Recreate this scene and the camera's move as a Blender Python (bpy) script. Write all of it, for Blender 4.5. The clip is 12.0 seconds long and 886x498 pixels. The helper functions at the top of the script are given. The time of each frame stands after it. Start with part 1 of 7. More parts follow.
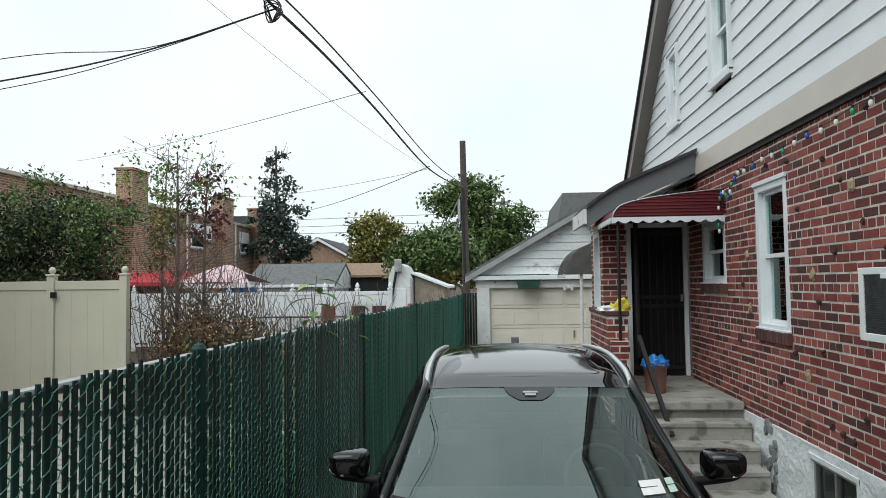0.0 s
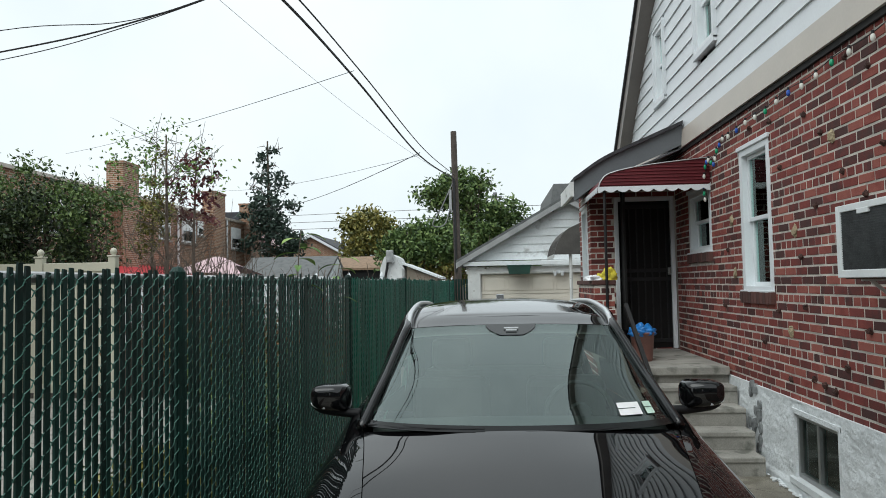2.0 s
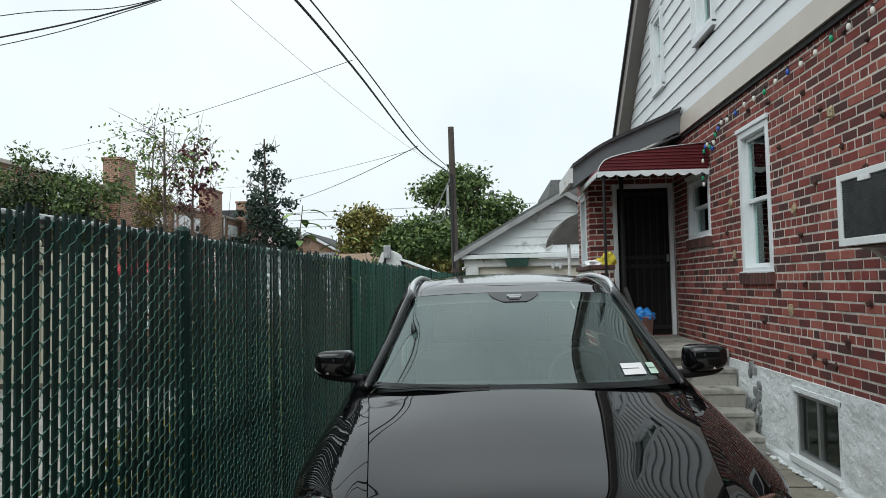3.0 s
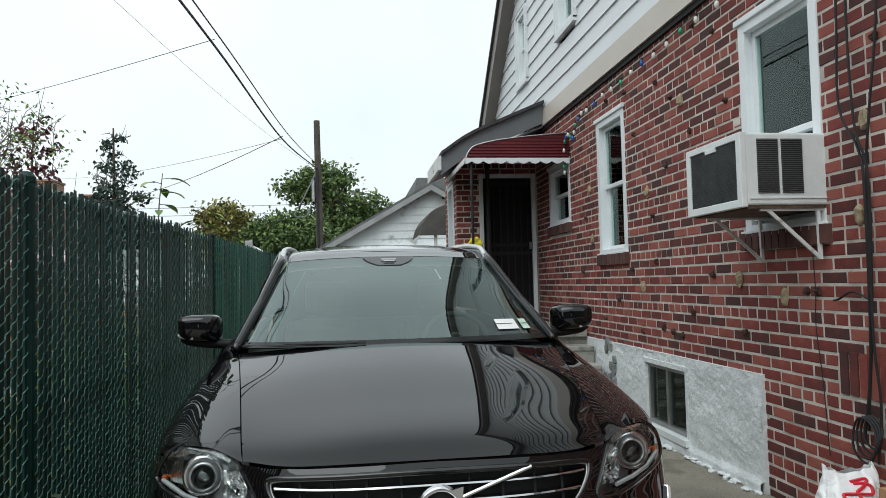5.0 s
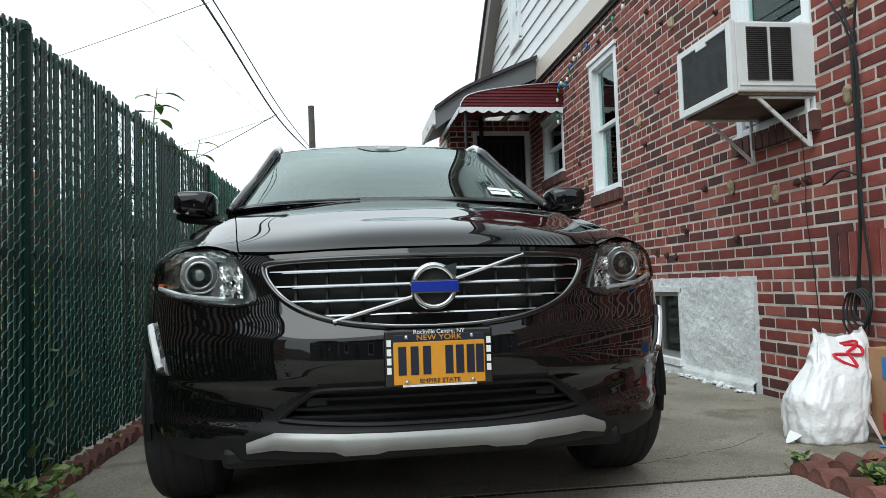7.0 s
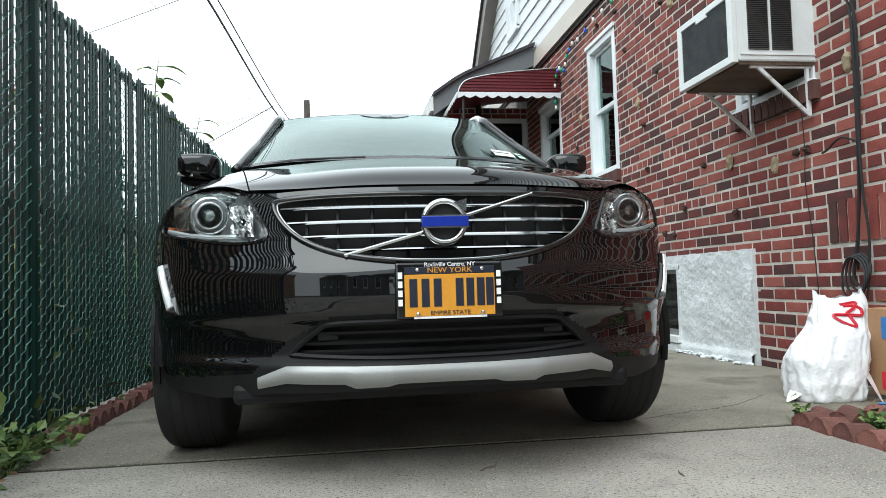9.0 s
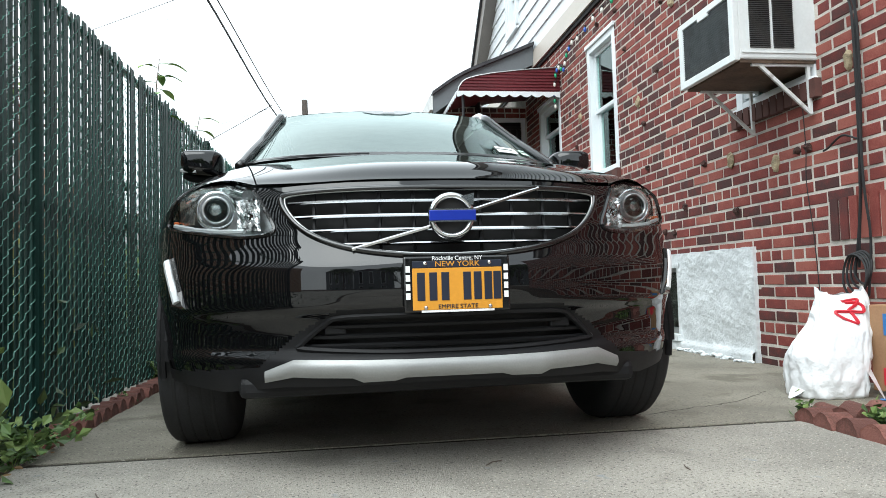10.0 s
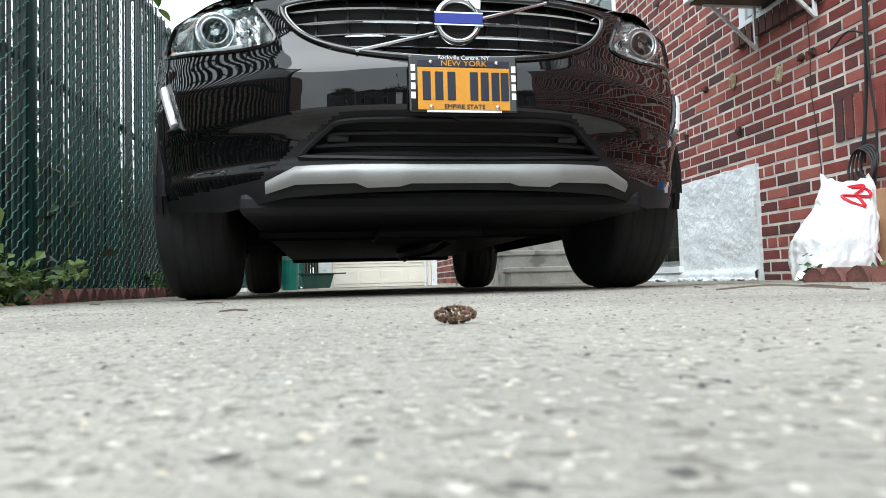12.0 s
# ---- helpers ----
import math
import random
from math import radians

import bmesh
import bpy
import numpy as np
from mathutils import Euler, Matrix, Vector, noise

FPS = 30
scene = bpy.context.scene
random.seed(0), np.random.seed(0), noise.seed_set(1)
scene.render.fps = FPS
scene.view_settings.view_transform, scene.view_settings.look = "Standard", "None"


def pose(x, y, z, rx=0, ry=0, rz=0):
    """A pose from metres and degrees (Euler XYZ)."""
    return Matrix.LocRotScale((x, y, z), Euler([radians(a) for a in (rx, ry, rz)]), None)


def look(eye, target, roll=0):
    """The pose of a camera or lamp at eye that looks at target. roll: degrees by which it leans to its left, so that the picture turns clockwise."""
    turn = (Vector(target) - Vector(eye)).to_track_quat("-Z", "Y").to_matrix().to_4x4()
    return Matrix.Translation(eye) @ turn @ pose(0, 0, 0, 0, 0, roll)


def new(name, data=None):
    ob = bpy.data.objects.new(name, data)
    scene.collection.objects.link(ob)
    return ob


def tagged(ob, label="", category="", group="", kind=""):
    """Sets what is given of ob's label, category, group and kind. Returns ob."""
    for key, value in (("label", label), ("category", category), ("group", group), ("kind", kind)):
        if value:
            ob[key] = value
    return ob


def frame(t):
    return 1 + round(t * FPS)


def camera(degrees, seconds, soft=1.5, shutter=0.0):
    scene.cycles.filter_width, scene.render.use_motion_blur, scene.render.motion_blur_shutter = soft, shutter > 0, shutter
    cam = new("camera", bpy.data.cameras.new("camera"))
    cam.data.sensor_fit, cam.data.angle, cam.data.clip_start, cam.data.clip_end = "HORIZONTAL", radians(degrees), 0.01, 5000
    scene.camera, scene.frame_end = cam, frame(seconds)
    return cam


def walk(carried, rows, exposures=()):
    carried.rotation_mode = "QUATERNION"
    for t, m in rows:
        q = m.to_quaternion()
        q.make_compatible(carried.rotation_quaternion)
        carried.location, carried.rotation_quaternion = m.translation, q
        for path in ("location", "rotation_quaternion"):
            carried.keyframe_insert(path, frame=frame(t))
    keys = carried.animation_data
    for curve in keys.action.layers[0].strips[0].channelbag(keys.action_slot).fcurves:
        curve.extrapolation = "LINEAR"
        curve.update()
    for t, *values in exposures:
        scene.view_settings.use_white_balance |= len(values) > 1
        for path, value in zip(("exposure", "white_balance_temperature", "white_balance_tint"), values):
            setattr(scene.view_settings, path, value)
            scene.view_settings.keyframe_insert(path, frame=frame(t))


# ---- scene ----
cam = camera(63.5, 12.0, soft=0.8)
cam.data.dof.use_dof, cam.data.dof.focus_distance, cam.data.dof.aperture_fstop = True, 2.8, 18.0
METRES, EYE, TILT, LEAN, TURN = 2.22, 2.14, 2.8, 0.7, 4.4
SKY = 1.0
EXPOSURES = [(0.0, 0.36, 6250, 6), (2.5, 0.30, 6250, 6), (5.0, 0.35, 6250, 6), (6.0, 0.50, 6200, 6), (7.5, 0.80, 6150, 5), (9.5, 1.2, 6120, 5), (10.5, 1.36, 6120, 6), (12.0, 1.36, 6050, 7)]
ROWS = [
    (0.0, 0.0, 0.0, 0.0, 0.0, 0.0, -0.0),
    (0.5, 0.0162, 0.0021, -0.0195, -0.14, -0.0, 0.08),
    (1.0, 0.0294, 0.0047, -0.0604, -0.26, -0.0, 0.17),
    (1.5, 0.0341, 0.003, -0.1141, -0.38, -0.01, 0.24),
    (2.0, 0.0313, -0.0102, -0.1551, -0.52, -0.02, 0.34),
    (2.5, 0.0229, -0.0172, -0.1965, -0.65, 0.01, 0.39),
    (2.7, 0.0200, -0.0160, -0.2120, -0.70, 0.01, 0.40),
    (4.3, -0.0085, -0.0050, -0.3260, -9.10, 0.12, 0.17),
    (4.4, -0.0087, -0.0045, -0.3280, -10.70, 0.13, 0.16),
    (4.5, -0.0088, -0.004, -0.3291, -11.47, 0.14, 0.15),
    (5.0, -0.0095, 0.0044, -0.3317, -11.61, 0.12, 0.08),
    (5.5, -0.0023, 0.0027, -0.409, -11.65, 0.16, 0.28),
    (6.0, 0.0025, -0.0006, -0.472, -11.74, 0.23, 0.4),
    (6.5, 0.0011, -0.0056, -0.5473, -11.81, 0.25, 0.49),
    (7.0, -0.0095, -0.0087, -0.6166, -11.96, 0.26, 0.51),
    (7.5, -0.0185, -0.0141, -0.6663, -12.05, 0.25, 0.49),
    (9.5, -0.039, -0.0112, -0.7001, -12.56, 0.26, 0.35),
    (10.0, -0.0455, -0.0108, -0.7077, -12.67, 0.28, 0.32),
    (10.5, -0.0403, -0.0123, -0.7714, -12.77, 0.28, 0.3),
    (11.0, -0.0431, -0.0102, -0.8368, -12.85, 0.26, 0.31),
    (11.5, -0.0634, -0.0027, -0.9003, -12.94, 0.26, 0.28),
    (12.0, -0.0537, 0.0173, -0.9514, -13.04, 0.21, 0.26),
]
walk(cam, [(t, pose(0, 0, EYE, TILT, LEAN, TURN) @ pose(METRES * x, METRES * y, METRES * z, 90 + pitch, roll, yaw)) for t, x, y, z, yaw, pitch, roll in ROWS],
     exposures=EXPOSURES)

# ---------------------------------------------------------------- light: an overcast sky
world = bpy.data.worlds.new("world")
scene.world = world
world.use_nodes = True
wt = world.node_tree
wt.nodes.clear()
w_out = wt.nodes.new("ShaderNodeOutputWorld")
w_bg = wt.nodes.new("ShaderNodeBackground")
w_mix = wt.nodes.new("ShaderNodeMixRGB")
w_sky = wt.nodes.new("ShaderNodeTexSky")
w_sky.sky_type, w_sky.sun_disc = "NISHITA", False
w_sky.sun_elevation, w_sky.sun_rotation = radians(53), radians(-147)
w_sky.air_density, w_sky.dust_density = 1.0, 4.0
w_noise = wt.nodes.new("ShaderNodeTexNoise")
w_noise.inputs["Scale"].default_value, w_noise.inputs["Detail"].default_value = 2.2, 5
w_ramp = wt.nodes.new("ShaderNodeValToRGB")
w_ramp.color_ramp.elements[0].position, w_ramp.color_ramp.elements[0].color = 0.3, (0.74, 0.79, 0.81, 1)
w_ramp.color_ramp.elements[1].position, w_ramp.color_ramp.elements[1].color = 0.7, (0.90, 0.925, 0.93, 1)
w_scale = wt.nodes.new("ShaderNodeMixRGB")
w_scale.blend_type = "MULTIPLY"
w_scale.inputs[0].default_value, w_scale.inputs[2].default_value = 1.0, (0.09, 0.09, 0.09, 1)
wt.links.new(w_noise.outputs["Fac"], w_ramp.inputs["Fac"])
wt.links.new(w_sky.outputs[0], w_scale.inputs[1])
w_mix.inputs[0].default_value = 0.93
wt.links.new(w_scale.outputs[0], w_mix.inputs[1])
wt.links.new(w_ramp.outputs[0], w_mix.inputs[2])
wt.links.new(w_mix.outputs[0], w_bg.inputs[0])
w_bg.inputs[1].default_value = SKY
wt.links.new(w_bg.outputs[0], w_out.inputs[0])
sun = new("sun", bpy.data.lights.new("sun", "SUN"))
sun.data.energy, sun.data.angle, sun.data.color = 1.2, radians(52), (1.0, 1.0, 0.97)
sun.matrix_world = look((-7.5, -8.5, 18), (0, 3, 0))


# ---------------------------------------------------------------- materials
def mat(name, base, rough=0.6, metal=0.0, var=0.2, scale=5.0, fine=60.0, bump=0.15, coat=0.0, spec=0.5, rand=0.0, stain=None, stain_at=0.62, dist=0.004, specks=()):
    """A surface with variation at two scales, fine relief, and optional stains."""
    m = bpy.data.materials.new(name)
    m.use_nodes = True
    nt = m.node_tree
    b = nt.nodes["Principled BSDF"]
    b.inputs["Metallic"].default_value, b.inputs["Coat Weight"].default_value = metal, coat
    b.inputs["Coat Roughness"].default_value, b.inputs["Specular IOR Level"].default_value = 0.02, spec
    tc = nt.nodes.new("ShaderNodeTexCoord")
    n1, n2 = nt.nodes.new("ShaderNodeTexNoise"), nt.nodes.new("ShaderNodeTexNoise")
    n1.inputs["Scale"].default_value, n1.inputs["Detail"].default_value = scale, 6
    n2.inputs["Scale"].default_value, n2.inputs["Detail"].default_value = fine, 4
    for n in (n1, n2):
        nt.links.new(tc.outputs["Object"], n.inputs["Vector"])
    r = nt.nodes.new("ShaderNodeValToRGB")
    lo, hi = [max(0, c * (1 - var)) for c in base], [min(1, c * (1 + var)) for c in base]
    r.color_ramp.elements[0].position, r.color_ramp.elements[0].color = 0.3, (*lo, 1)
    r.color_ramp.elements[1].position, r.color_ramp.elements[1].color = 0.7, (*hi, 1)
    add = nt.nodes.new("ShaderNodeMath")
    add.operation = "MULTIPLY_ADD"
    nt.links.new(n2.outputs["Fac"], add.inputs[0])
    add.inputs[1].default_value = 0.5
    nt.links.new(n1.outputs["Fac"], add.inputs[2])
    sub = nt.nodes.new("ShaderNodeMath")
    sub.operation = "SUBTRACT"
    nt.links.new(add.outputs[0], sub.inputs[0])
    sub.inputs[1].default_value = 0.25
    last = sub.outputs[0]
    if rand:
        oi, ge = nt.nodes.new("ShaderNodeObjectInfo"), nt.nodes.new("ShaderNodeNewGeometry")
        s = nt.nodes.new("ShaderNodeMath")
        nt.links.new(oi.outputs["Random"], s.inputs[0])
        nt.links.new(ge.outputs["Random Per Island"], s.inputs[1])
        f = nt.nodes.new("ShaderNodeMath")
        f.operation = "FRACT"
        nt.links.new(s.outputs[0], f.inputs[0])
        k = nt.nodes.new("ShaderNodeMath")
        k.operation = "MULTIPLY_ADD"
        nt.links.new(f.outputs[0], k.inputs[0])
        k.inputs[1].default_value = rand
        nt.links.new(last, k.inputs[2])
        k2 = nt.nodes.new("ShaderNodeMath")
        k2.operation = "SUBTRACT"
        nt.links.new(k.outputs[0], k2.inputs[0])
        k2.inputs[1].default_value = rand / 2
        last = k2.outputs[0]
    nt.links.new(last, r.inputs["Fac"])
    col = r.outputs[0]
    if stain:
        n3 = nt.nodes.new("ShaderNodeTexNoise")
        n3.inputs["Scale"].default_value, n3.inputs["Detail"].default_value = scale * 1.7, 8
        nt.links.new(tc.outputs["Object"], n3.inputs["Vector"])
        r3 = nt.nodes.new("ShaderNodeValToRGB")
        r3.color_ramp.elements[0].position, r3.color_ramp.elements[1].position = stain_at, stain_at + 0.1
        nt.links.new(n3.outputs["Fac"], r3.inputs["Fac"])
        mx = nt.nodes.new("ShaderNodeMixRGB")
        nt.links.new(r3.outputs[0], mx.inputs[0])
        nt.links.new(col, mx.inputs[1])
        mx.inputs[2].default_value = (*stain, 1)
        col = mx.outputs[0]
    for tone, size, at in specks:
        n4, r4, m4 = nt.nodes.new("ShaderNodeTexNoise"), nt.nodes.new("ShaderNodeValToRGB"), nt.nodes.new("ShaderNodeMixRGB")
        n4.inputs["Scale"].default_value, n4.inputs["Detail"].default_value = size, 2
        nt.links.new(tc.outputs["Object"], n4.inputs["Vector"])
        r4.color_ramp.elements[0].position, r4.color_ramp.elements[1].position = at, at + 0.06
        nt.links.new(n4.outputs["Fac"], r4.inputs["Fac"])
        nt.links.new(r4.outputs[0], m4.inputs[0])
        nt.links.new(col, m4.inputs[1])
        m4.inputs[2].default_value = (*tone, 1)
        col = m4.outputs[0]
    nt.links.new(col, b.inputs["Base Color"])
    rr = nt.nodes.new("ShaderNodeMapRange")
    rr.inputs["To Min"].default_value, rr.inputs["To Max"].default_value = max(0.01, rough * 0.85), min(1, rough * 1.15)
    nt.links.new(n1.outputs["Fac"], rr.inputs["Value"])
    nt.links.new(rr.outputs[0], b.inputs["Roughness"])
    if bump:
        bp = nt.nodes.new("ShaderNodeBump")
        bp.inputs["Strength"].default_value, bp.inputs["Distance"].default_value = min(1, bump), dist
        nt.links.new(n2.outputs["Fac"], bp.inputs["Height"])
        nt.links.new(bp.outputs[0], b.inputs["Normal"])
    return m


def ramped(m, stops):
    """Gives a mat() material a colour ramp of its own."""
    r = [n for n in m.node_tree.nodes if n.type == "VALTORGB"][0].color_ramp
    for i, (p, c) in enumerate(stops):
        e = r.elements[i] if i < 2 else r.elements.new(p)
        e.position, e.color = p, (*c, 1)
    return m


def glass(name, tint, ior, through_it=0.9):
    m = bpy.data.materials.new(name)
    m.use_nodes = True
    nt = m.node_tree
    nt.nodes.clear()
    o, mx = nt.nodes.new("ShaderNodeOutputMaterial"), nt.nodes.new("ShaderNodeMixShader")
    t, g, f = nt.nodes.new("ShaderNodeBsdfTransparent"), nt.nodes.new("ShaderNodeBsdfGlossy"), nt.nodes.new("ShaderNodeFresnel")
    t.inputs[0].default_value = (*[c * through_it for c in tint], 1)
    g.inputs[0].default_value, g.inputs[1].default_value = (0.87, 1.0, 0.97, 1), 0.015
    f.inputs[0].default_value = ior
    nt.links.new(f.outputs[0], mx.inputs[0])
    nt.links.new(t.outputs[0], mx.inputs[1])
    nt.links.new(g.outputs[0], mx.inputs[2])
    nt.links.new(mx.outputs[0], o.inputs[0])
    return m


def leafy(name, a, b, c):
    m = mat(name, a, 0.55, 0, 0.3, 3.0, 30.0, 0.05, rand=0.9)
    ramped(m, [(0.1, a), (0.9, c), (0.5, b)])
    m.node_tree.nodes["Principled BSDF"].inputs["Transmission Weight"].default_value = 0.0
    return m


BRICK = ramped(mat("red_brick", (0.3, 0.06, 0.04), 0.85, 0, 0.3, 9.0, 140.0, 0.6, rand=1.1, dist=0.003),
               [(0.0, (0.06, 0.022, 0.020)), (1.0, (0.29, 0.088, 0.066)), (0.3, (0.13, 0.028, 0.024)), (0.65, (0.20, 0.040, 0.032))])
def coursed(m, joint):
    """Lays brick courses over a mat() surface that is only seen from far off."""
    nt = m.node_tree
    b = nt.nodes["Principled BSDF"]
    old = b.inputs["Base Color"].links[0].from_socket
    tc, sep = nt.nodes.new("ShaderNodeTexCoord"), nt.nodes.new("ShaderNodeSeparateXYZ")
    add, comb = nt.nodes.new("ShaderNodeMath"), nt.nodes.new("ShaderNodeCombineXYZ")
    nt.links.new(tc.outputs["Object"], sep.inputs[0])
    nt.links.new(sep.outputs[0], add.inputs[0])
    nt.links.new(sep.outputs[1], add.inputs[1])
    nt.links.new(add.outputs[0], comb.inputs[0])
    nt.links.new(sep.outputs[2], comb.inputs[1])
    br = nt.nodes.new("ShaderNodeTexBrick")
    br.inputs["Scale"].default_value, br.inputs["Brick Width"].default_value, br.inputs["Row Height"].default_value = 1.0, 0.24, 0.085
    br.inputs["Mortar Size"].default_value, br.inputs["Mortar Smooth"].default_value = 0.011, 0.2
    br.inputs["Color1"].default_value, br.inputs["Color2"].default_value = (0.62, 0.60, 0.58, 1), (1.0, 1.0, 1.0, 1)
    br.inputs["Mortar"].default_value = (1, 1, 1, 1)
    nt.links.new(comb.outputs[0], br.inputs["Vector"])
    mul, mix = nt.nodes.new("ShaderNodeMixRGB"), nt.nodes.new("ShaderNodeMixRGB")
    mul.blend_type, mul.inputs[0].default_value = "MULTIPLY", 1.0
    nt.links.new(old, mul.inputs[1])
    nt.links.new(br.outputs["Color"], mul.inputs[2])
    nt.links.new(br.outputs["Fac"], mix.inputs[0])
    nt.links.new(mul.outputs[0], mix.inputs[1])
    mix.inputs[2].default_value = (*joint, 1)
    nt.links.new(mix.outputs[0], b.inputs["Base Color"])
    return m


BRICK_FAR = coursed(ramped(mat("brown_brick", (0.3, 0.15, 0.08), 0.9, 0, 0.3, 1.2, 9.0, 0.4, rand=0.25, stain=(0.15, 0.09, 0.06), stain_at=0.62),
                           [(0.0, (0.19, 0.088, 0.052)), (1.0, (0.40, 0.215, 0.125))]), (0.42, 0.36, 0.29))
MORTAR = mat("mortar", (0.54, 0.50, 0.45), 0.95, 0, 0.25, 7.0, 160.0, 0.7, stain=(0.33, 0.28, 0.24), dist=0.006)
ROUGHSTONE = mat("rough_mortar_lump", (0.34, 0.28, 0.18), 0.95, 0, 0.35, 25.0, 120.0, 0.9, dist=0.008)
CLINKER = mat("dark_clinker", (0.06, 0.028, 0.022), 0.9, 0, 0.5, 30.0, 150.0, 0.9, dist=0.008)
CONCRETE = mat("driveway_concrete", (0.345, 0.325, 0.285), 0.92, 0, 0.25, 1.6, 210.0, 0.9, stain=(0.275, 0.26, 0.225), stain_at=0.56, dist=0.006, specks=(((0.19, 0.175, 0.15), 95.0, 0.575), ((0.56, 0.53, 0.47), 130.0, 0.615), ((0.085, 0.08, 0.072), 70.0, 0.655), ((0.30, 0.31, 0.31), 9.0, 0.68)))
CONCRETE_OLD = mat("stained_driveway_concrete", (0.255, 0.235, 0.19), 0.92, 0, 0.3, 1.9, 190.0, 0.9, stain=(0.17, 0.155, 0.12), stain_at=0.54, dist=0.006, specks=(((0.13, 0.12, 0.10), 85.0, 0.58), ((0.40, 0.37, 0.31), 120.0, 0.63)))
STEPCON = mat("step_concrete", (0.30, 0.29, 0.26), 0.9, 0, 0.25, 3.0, 90.0, 0.5, stain=(0.15, 0.15, 0.13), stain_at=0.55)
SOIL = mat("soil", (0.055, 0.04, 0.028), 0.97, 0, 0.4, 6.0, 70.0, 1.0, dist=0.02)
GRASS = mat("lawn", (0.07, 0.09, 0.035), 0.95, 0, 0.4, 2.0, 40.0, 0.8, dist=0.02)
WHITEWASH = mat("white_parging", (0.69, 0.72, 0.73), 0.75, 0, 0.06, 4.0, 30.0, 0.9, stain=(0.38, 0.37, 0.35), stain_at=0.71, dist=0.014)
SIDING = mat("white_siding", (0.68, 0.71, 0.73), 0.45, 0, 0.05, 1.5, 50.0, 0.05)
SIDING_OLD = mat("old_white_siding", (0.75, 0.79, 0.80), 0.6, 0, 0.1, 1.5, 30.0, 0.2, stain=(0.40, 0.41, 0.40), stain_at=0.63)
TRIM = mat("beige_trim", (0.50, 0.455, 0.40), 0.45, 0, 0.05, 2.0, 40.0, 0.05)
TRIM_DARK = mat("taupe_rake_trim", (0.20, 0.18, 0.165), 0.5, 0, 0.1, 2.0, 40.0, 0.08)
GREYPAINT = mat("grey_fascia_paint", (0.13, 0.145, 0.155), 0.5, 0, 0.1, 2.0, 40.0, 0.08)
WHITE = mat("white_vinyl", (0.74, 0.77, 0.79), 0.35, 0, 0.05, 3.0, 60.0, 0.04)
WHITE_WORN = mat("worn_white_paint", (0.68, 0.69, 0.68), 0.6, 0, 0.1, 5.0, 60.0, 0.3, stain=(0.2, 0.17, 0.13), stain_at=0.62)
CREAM = mat("cream_vinyl", (0.56, 0.545, 0.44), 0.4, 0, 0.04, 2.0, 50.0, 0.04)
GARAGE_DOOR = mat("garage_door_paint", (0.70, 0.655, 0.57), 0.5, 0, 0.05, 3.0, 40.0, 0.08)
SHINGLE = mat("grey_shingles", (0.12, 0.125, 0.125), 0.95, 0, 0.3, 6.0, 90.0, 0.8, rand=0.4)
SHINGLE_DARK = mat("dark_shingles", (0.05, 0.05, 0.055), 0.95, 0, 0.3, 6.0, 90.0, 0.8, rand=0.4)
SHINGLE_BROWN = mat("brown_shingles", (0.22, 0.15, 0.10), 0.95, 0, 0.3, 6.0, 90.0, 0.8, rand=0.3)
RED = mat("dark_red_aluminium", (0.115, 0.009, 0.015), 0.5, 0, 0.15, 4.0, 60.0, 0.05)
# near-black for dark parts, and for shade behind windows and under the trim
DARK_AND_SHADE = mat("dark_parts_and_shade", (0.012, 0.012, 0.012), 0.8, 0, 0.3, 3.0, 30.0, 0.1)
DOORDARK = mat("dark_storm_door", (0.010, 0.009, 0.009), 0.7, 0, 0.3, 3.0, 30.0, 0.1, spec=0.2)
IRON = mat("black_iron", (0.015, 0.015, 0.016), 0.5, 0.3, 0.3, 10.0, 60.0, 0.15)
CURTAIN = mat("sheer_curtain", (0.78, 0.80, 0.80), 0.9, 0, 0.12, 4.0, 200.0, 0.3)
PANE = glass("window_glass", (0.93, 0.96, 0.96), 1.5, 1.0)
AC_BODY = mat("ac_casing", (0.72, 0.75, 0.75), 0.45, 0, 0.06, 5.0, 60.0, 0.05)
AC_FIN = mat("ac_coil_fins", (0.055, 0.06, 0.062), 0.5, 0.5, 0.5, 14.0, 120.0, 0.3)
GALV = mat("galvanised_steel", (0.45, 0.46, 0.46), 0.4, 0.8, 0.2, 6.0, 60.0, 0.1)
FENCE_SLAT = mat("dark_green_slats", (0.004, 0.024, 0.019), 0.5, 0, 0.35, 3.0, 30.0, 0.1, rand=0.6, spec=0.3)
# far wire, coloured brighter to match its look at a slant
FENCE_WIRE_FAR = mat("slant_bright_green_wire", (0.012, 0.15, 0.105), 0.3, 0, 0.25, 3.0, 30.0, 0.05)
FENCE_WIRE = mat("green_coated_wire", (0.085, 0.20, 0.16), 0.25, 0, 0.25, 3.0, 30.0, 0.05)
# the brightness far slats show at a slant is put into this colour
FENCE_SLAT_SLANT = mat("slant_bright_green_slats", (0.002, 0.082, 0.052), 0.5, 0, 0.45, 3.0, 30.0, 0.1, rand=0.9, spec=0.2)
EDGING = mat("red_scalloped_edging", (0.17, 0.07, 0.055), 0.9, 0, 0.35, 20.0, 150.0, 0.8, rand=0.4, dist=0.006)
BARK = mat("bark", (0.10, 0.075, 0.055), 0.95, 0, 0.4, 8.0, 60.0, 0.9, dist=0.02)
TWIG = mat("grey_twigs", (0.13, 0.10, 0.08), 0.9, 0, 0.3, 8.0, 60.0, 0.3)
POLEWOOD = mat("weathered_pole", (0.085, 0.07, 0.06), 0.95, 0, 0.35, 3.0, 40.0, 0.8, dist=0.02)
WIRE = mat("black_cable", (0.012, 0.012, 0.013), 0.6, 0, 0.2, 5.0, 40.0, 0.05)
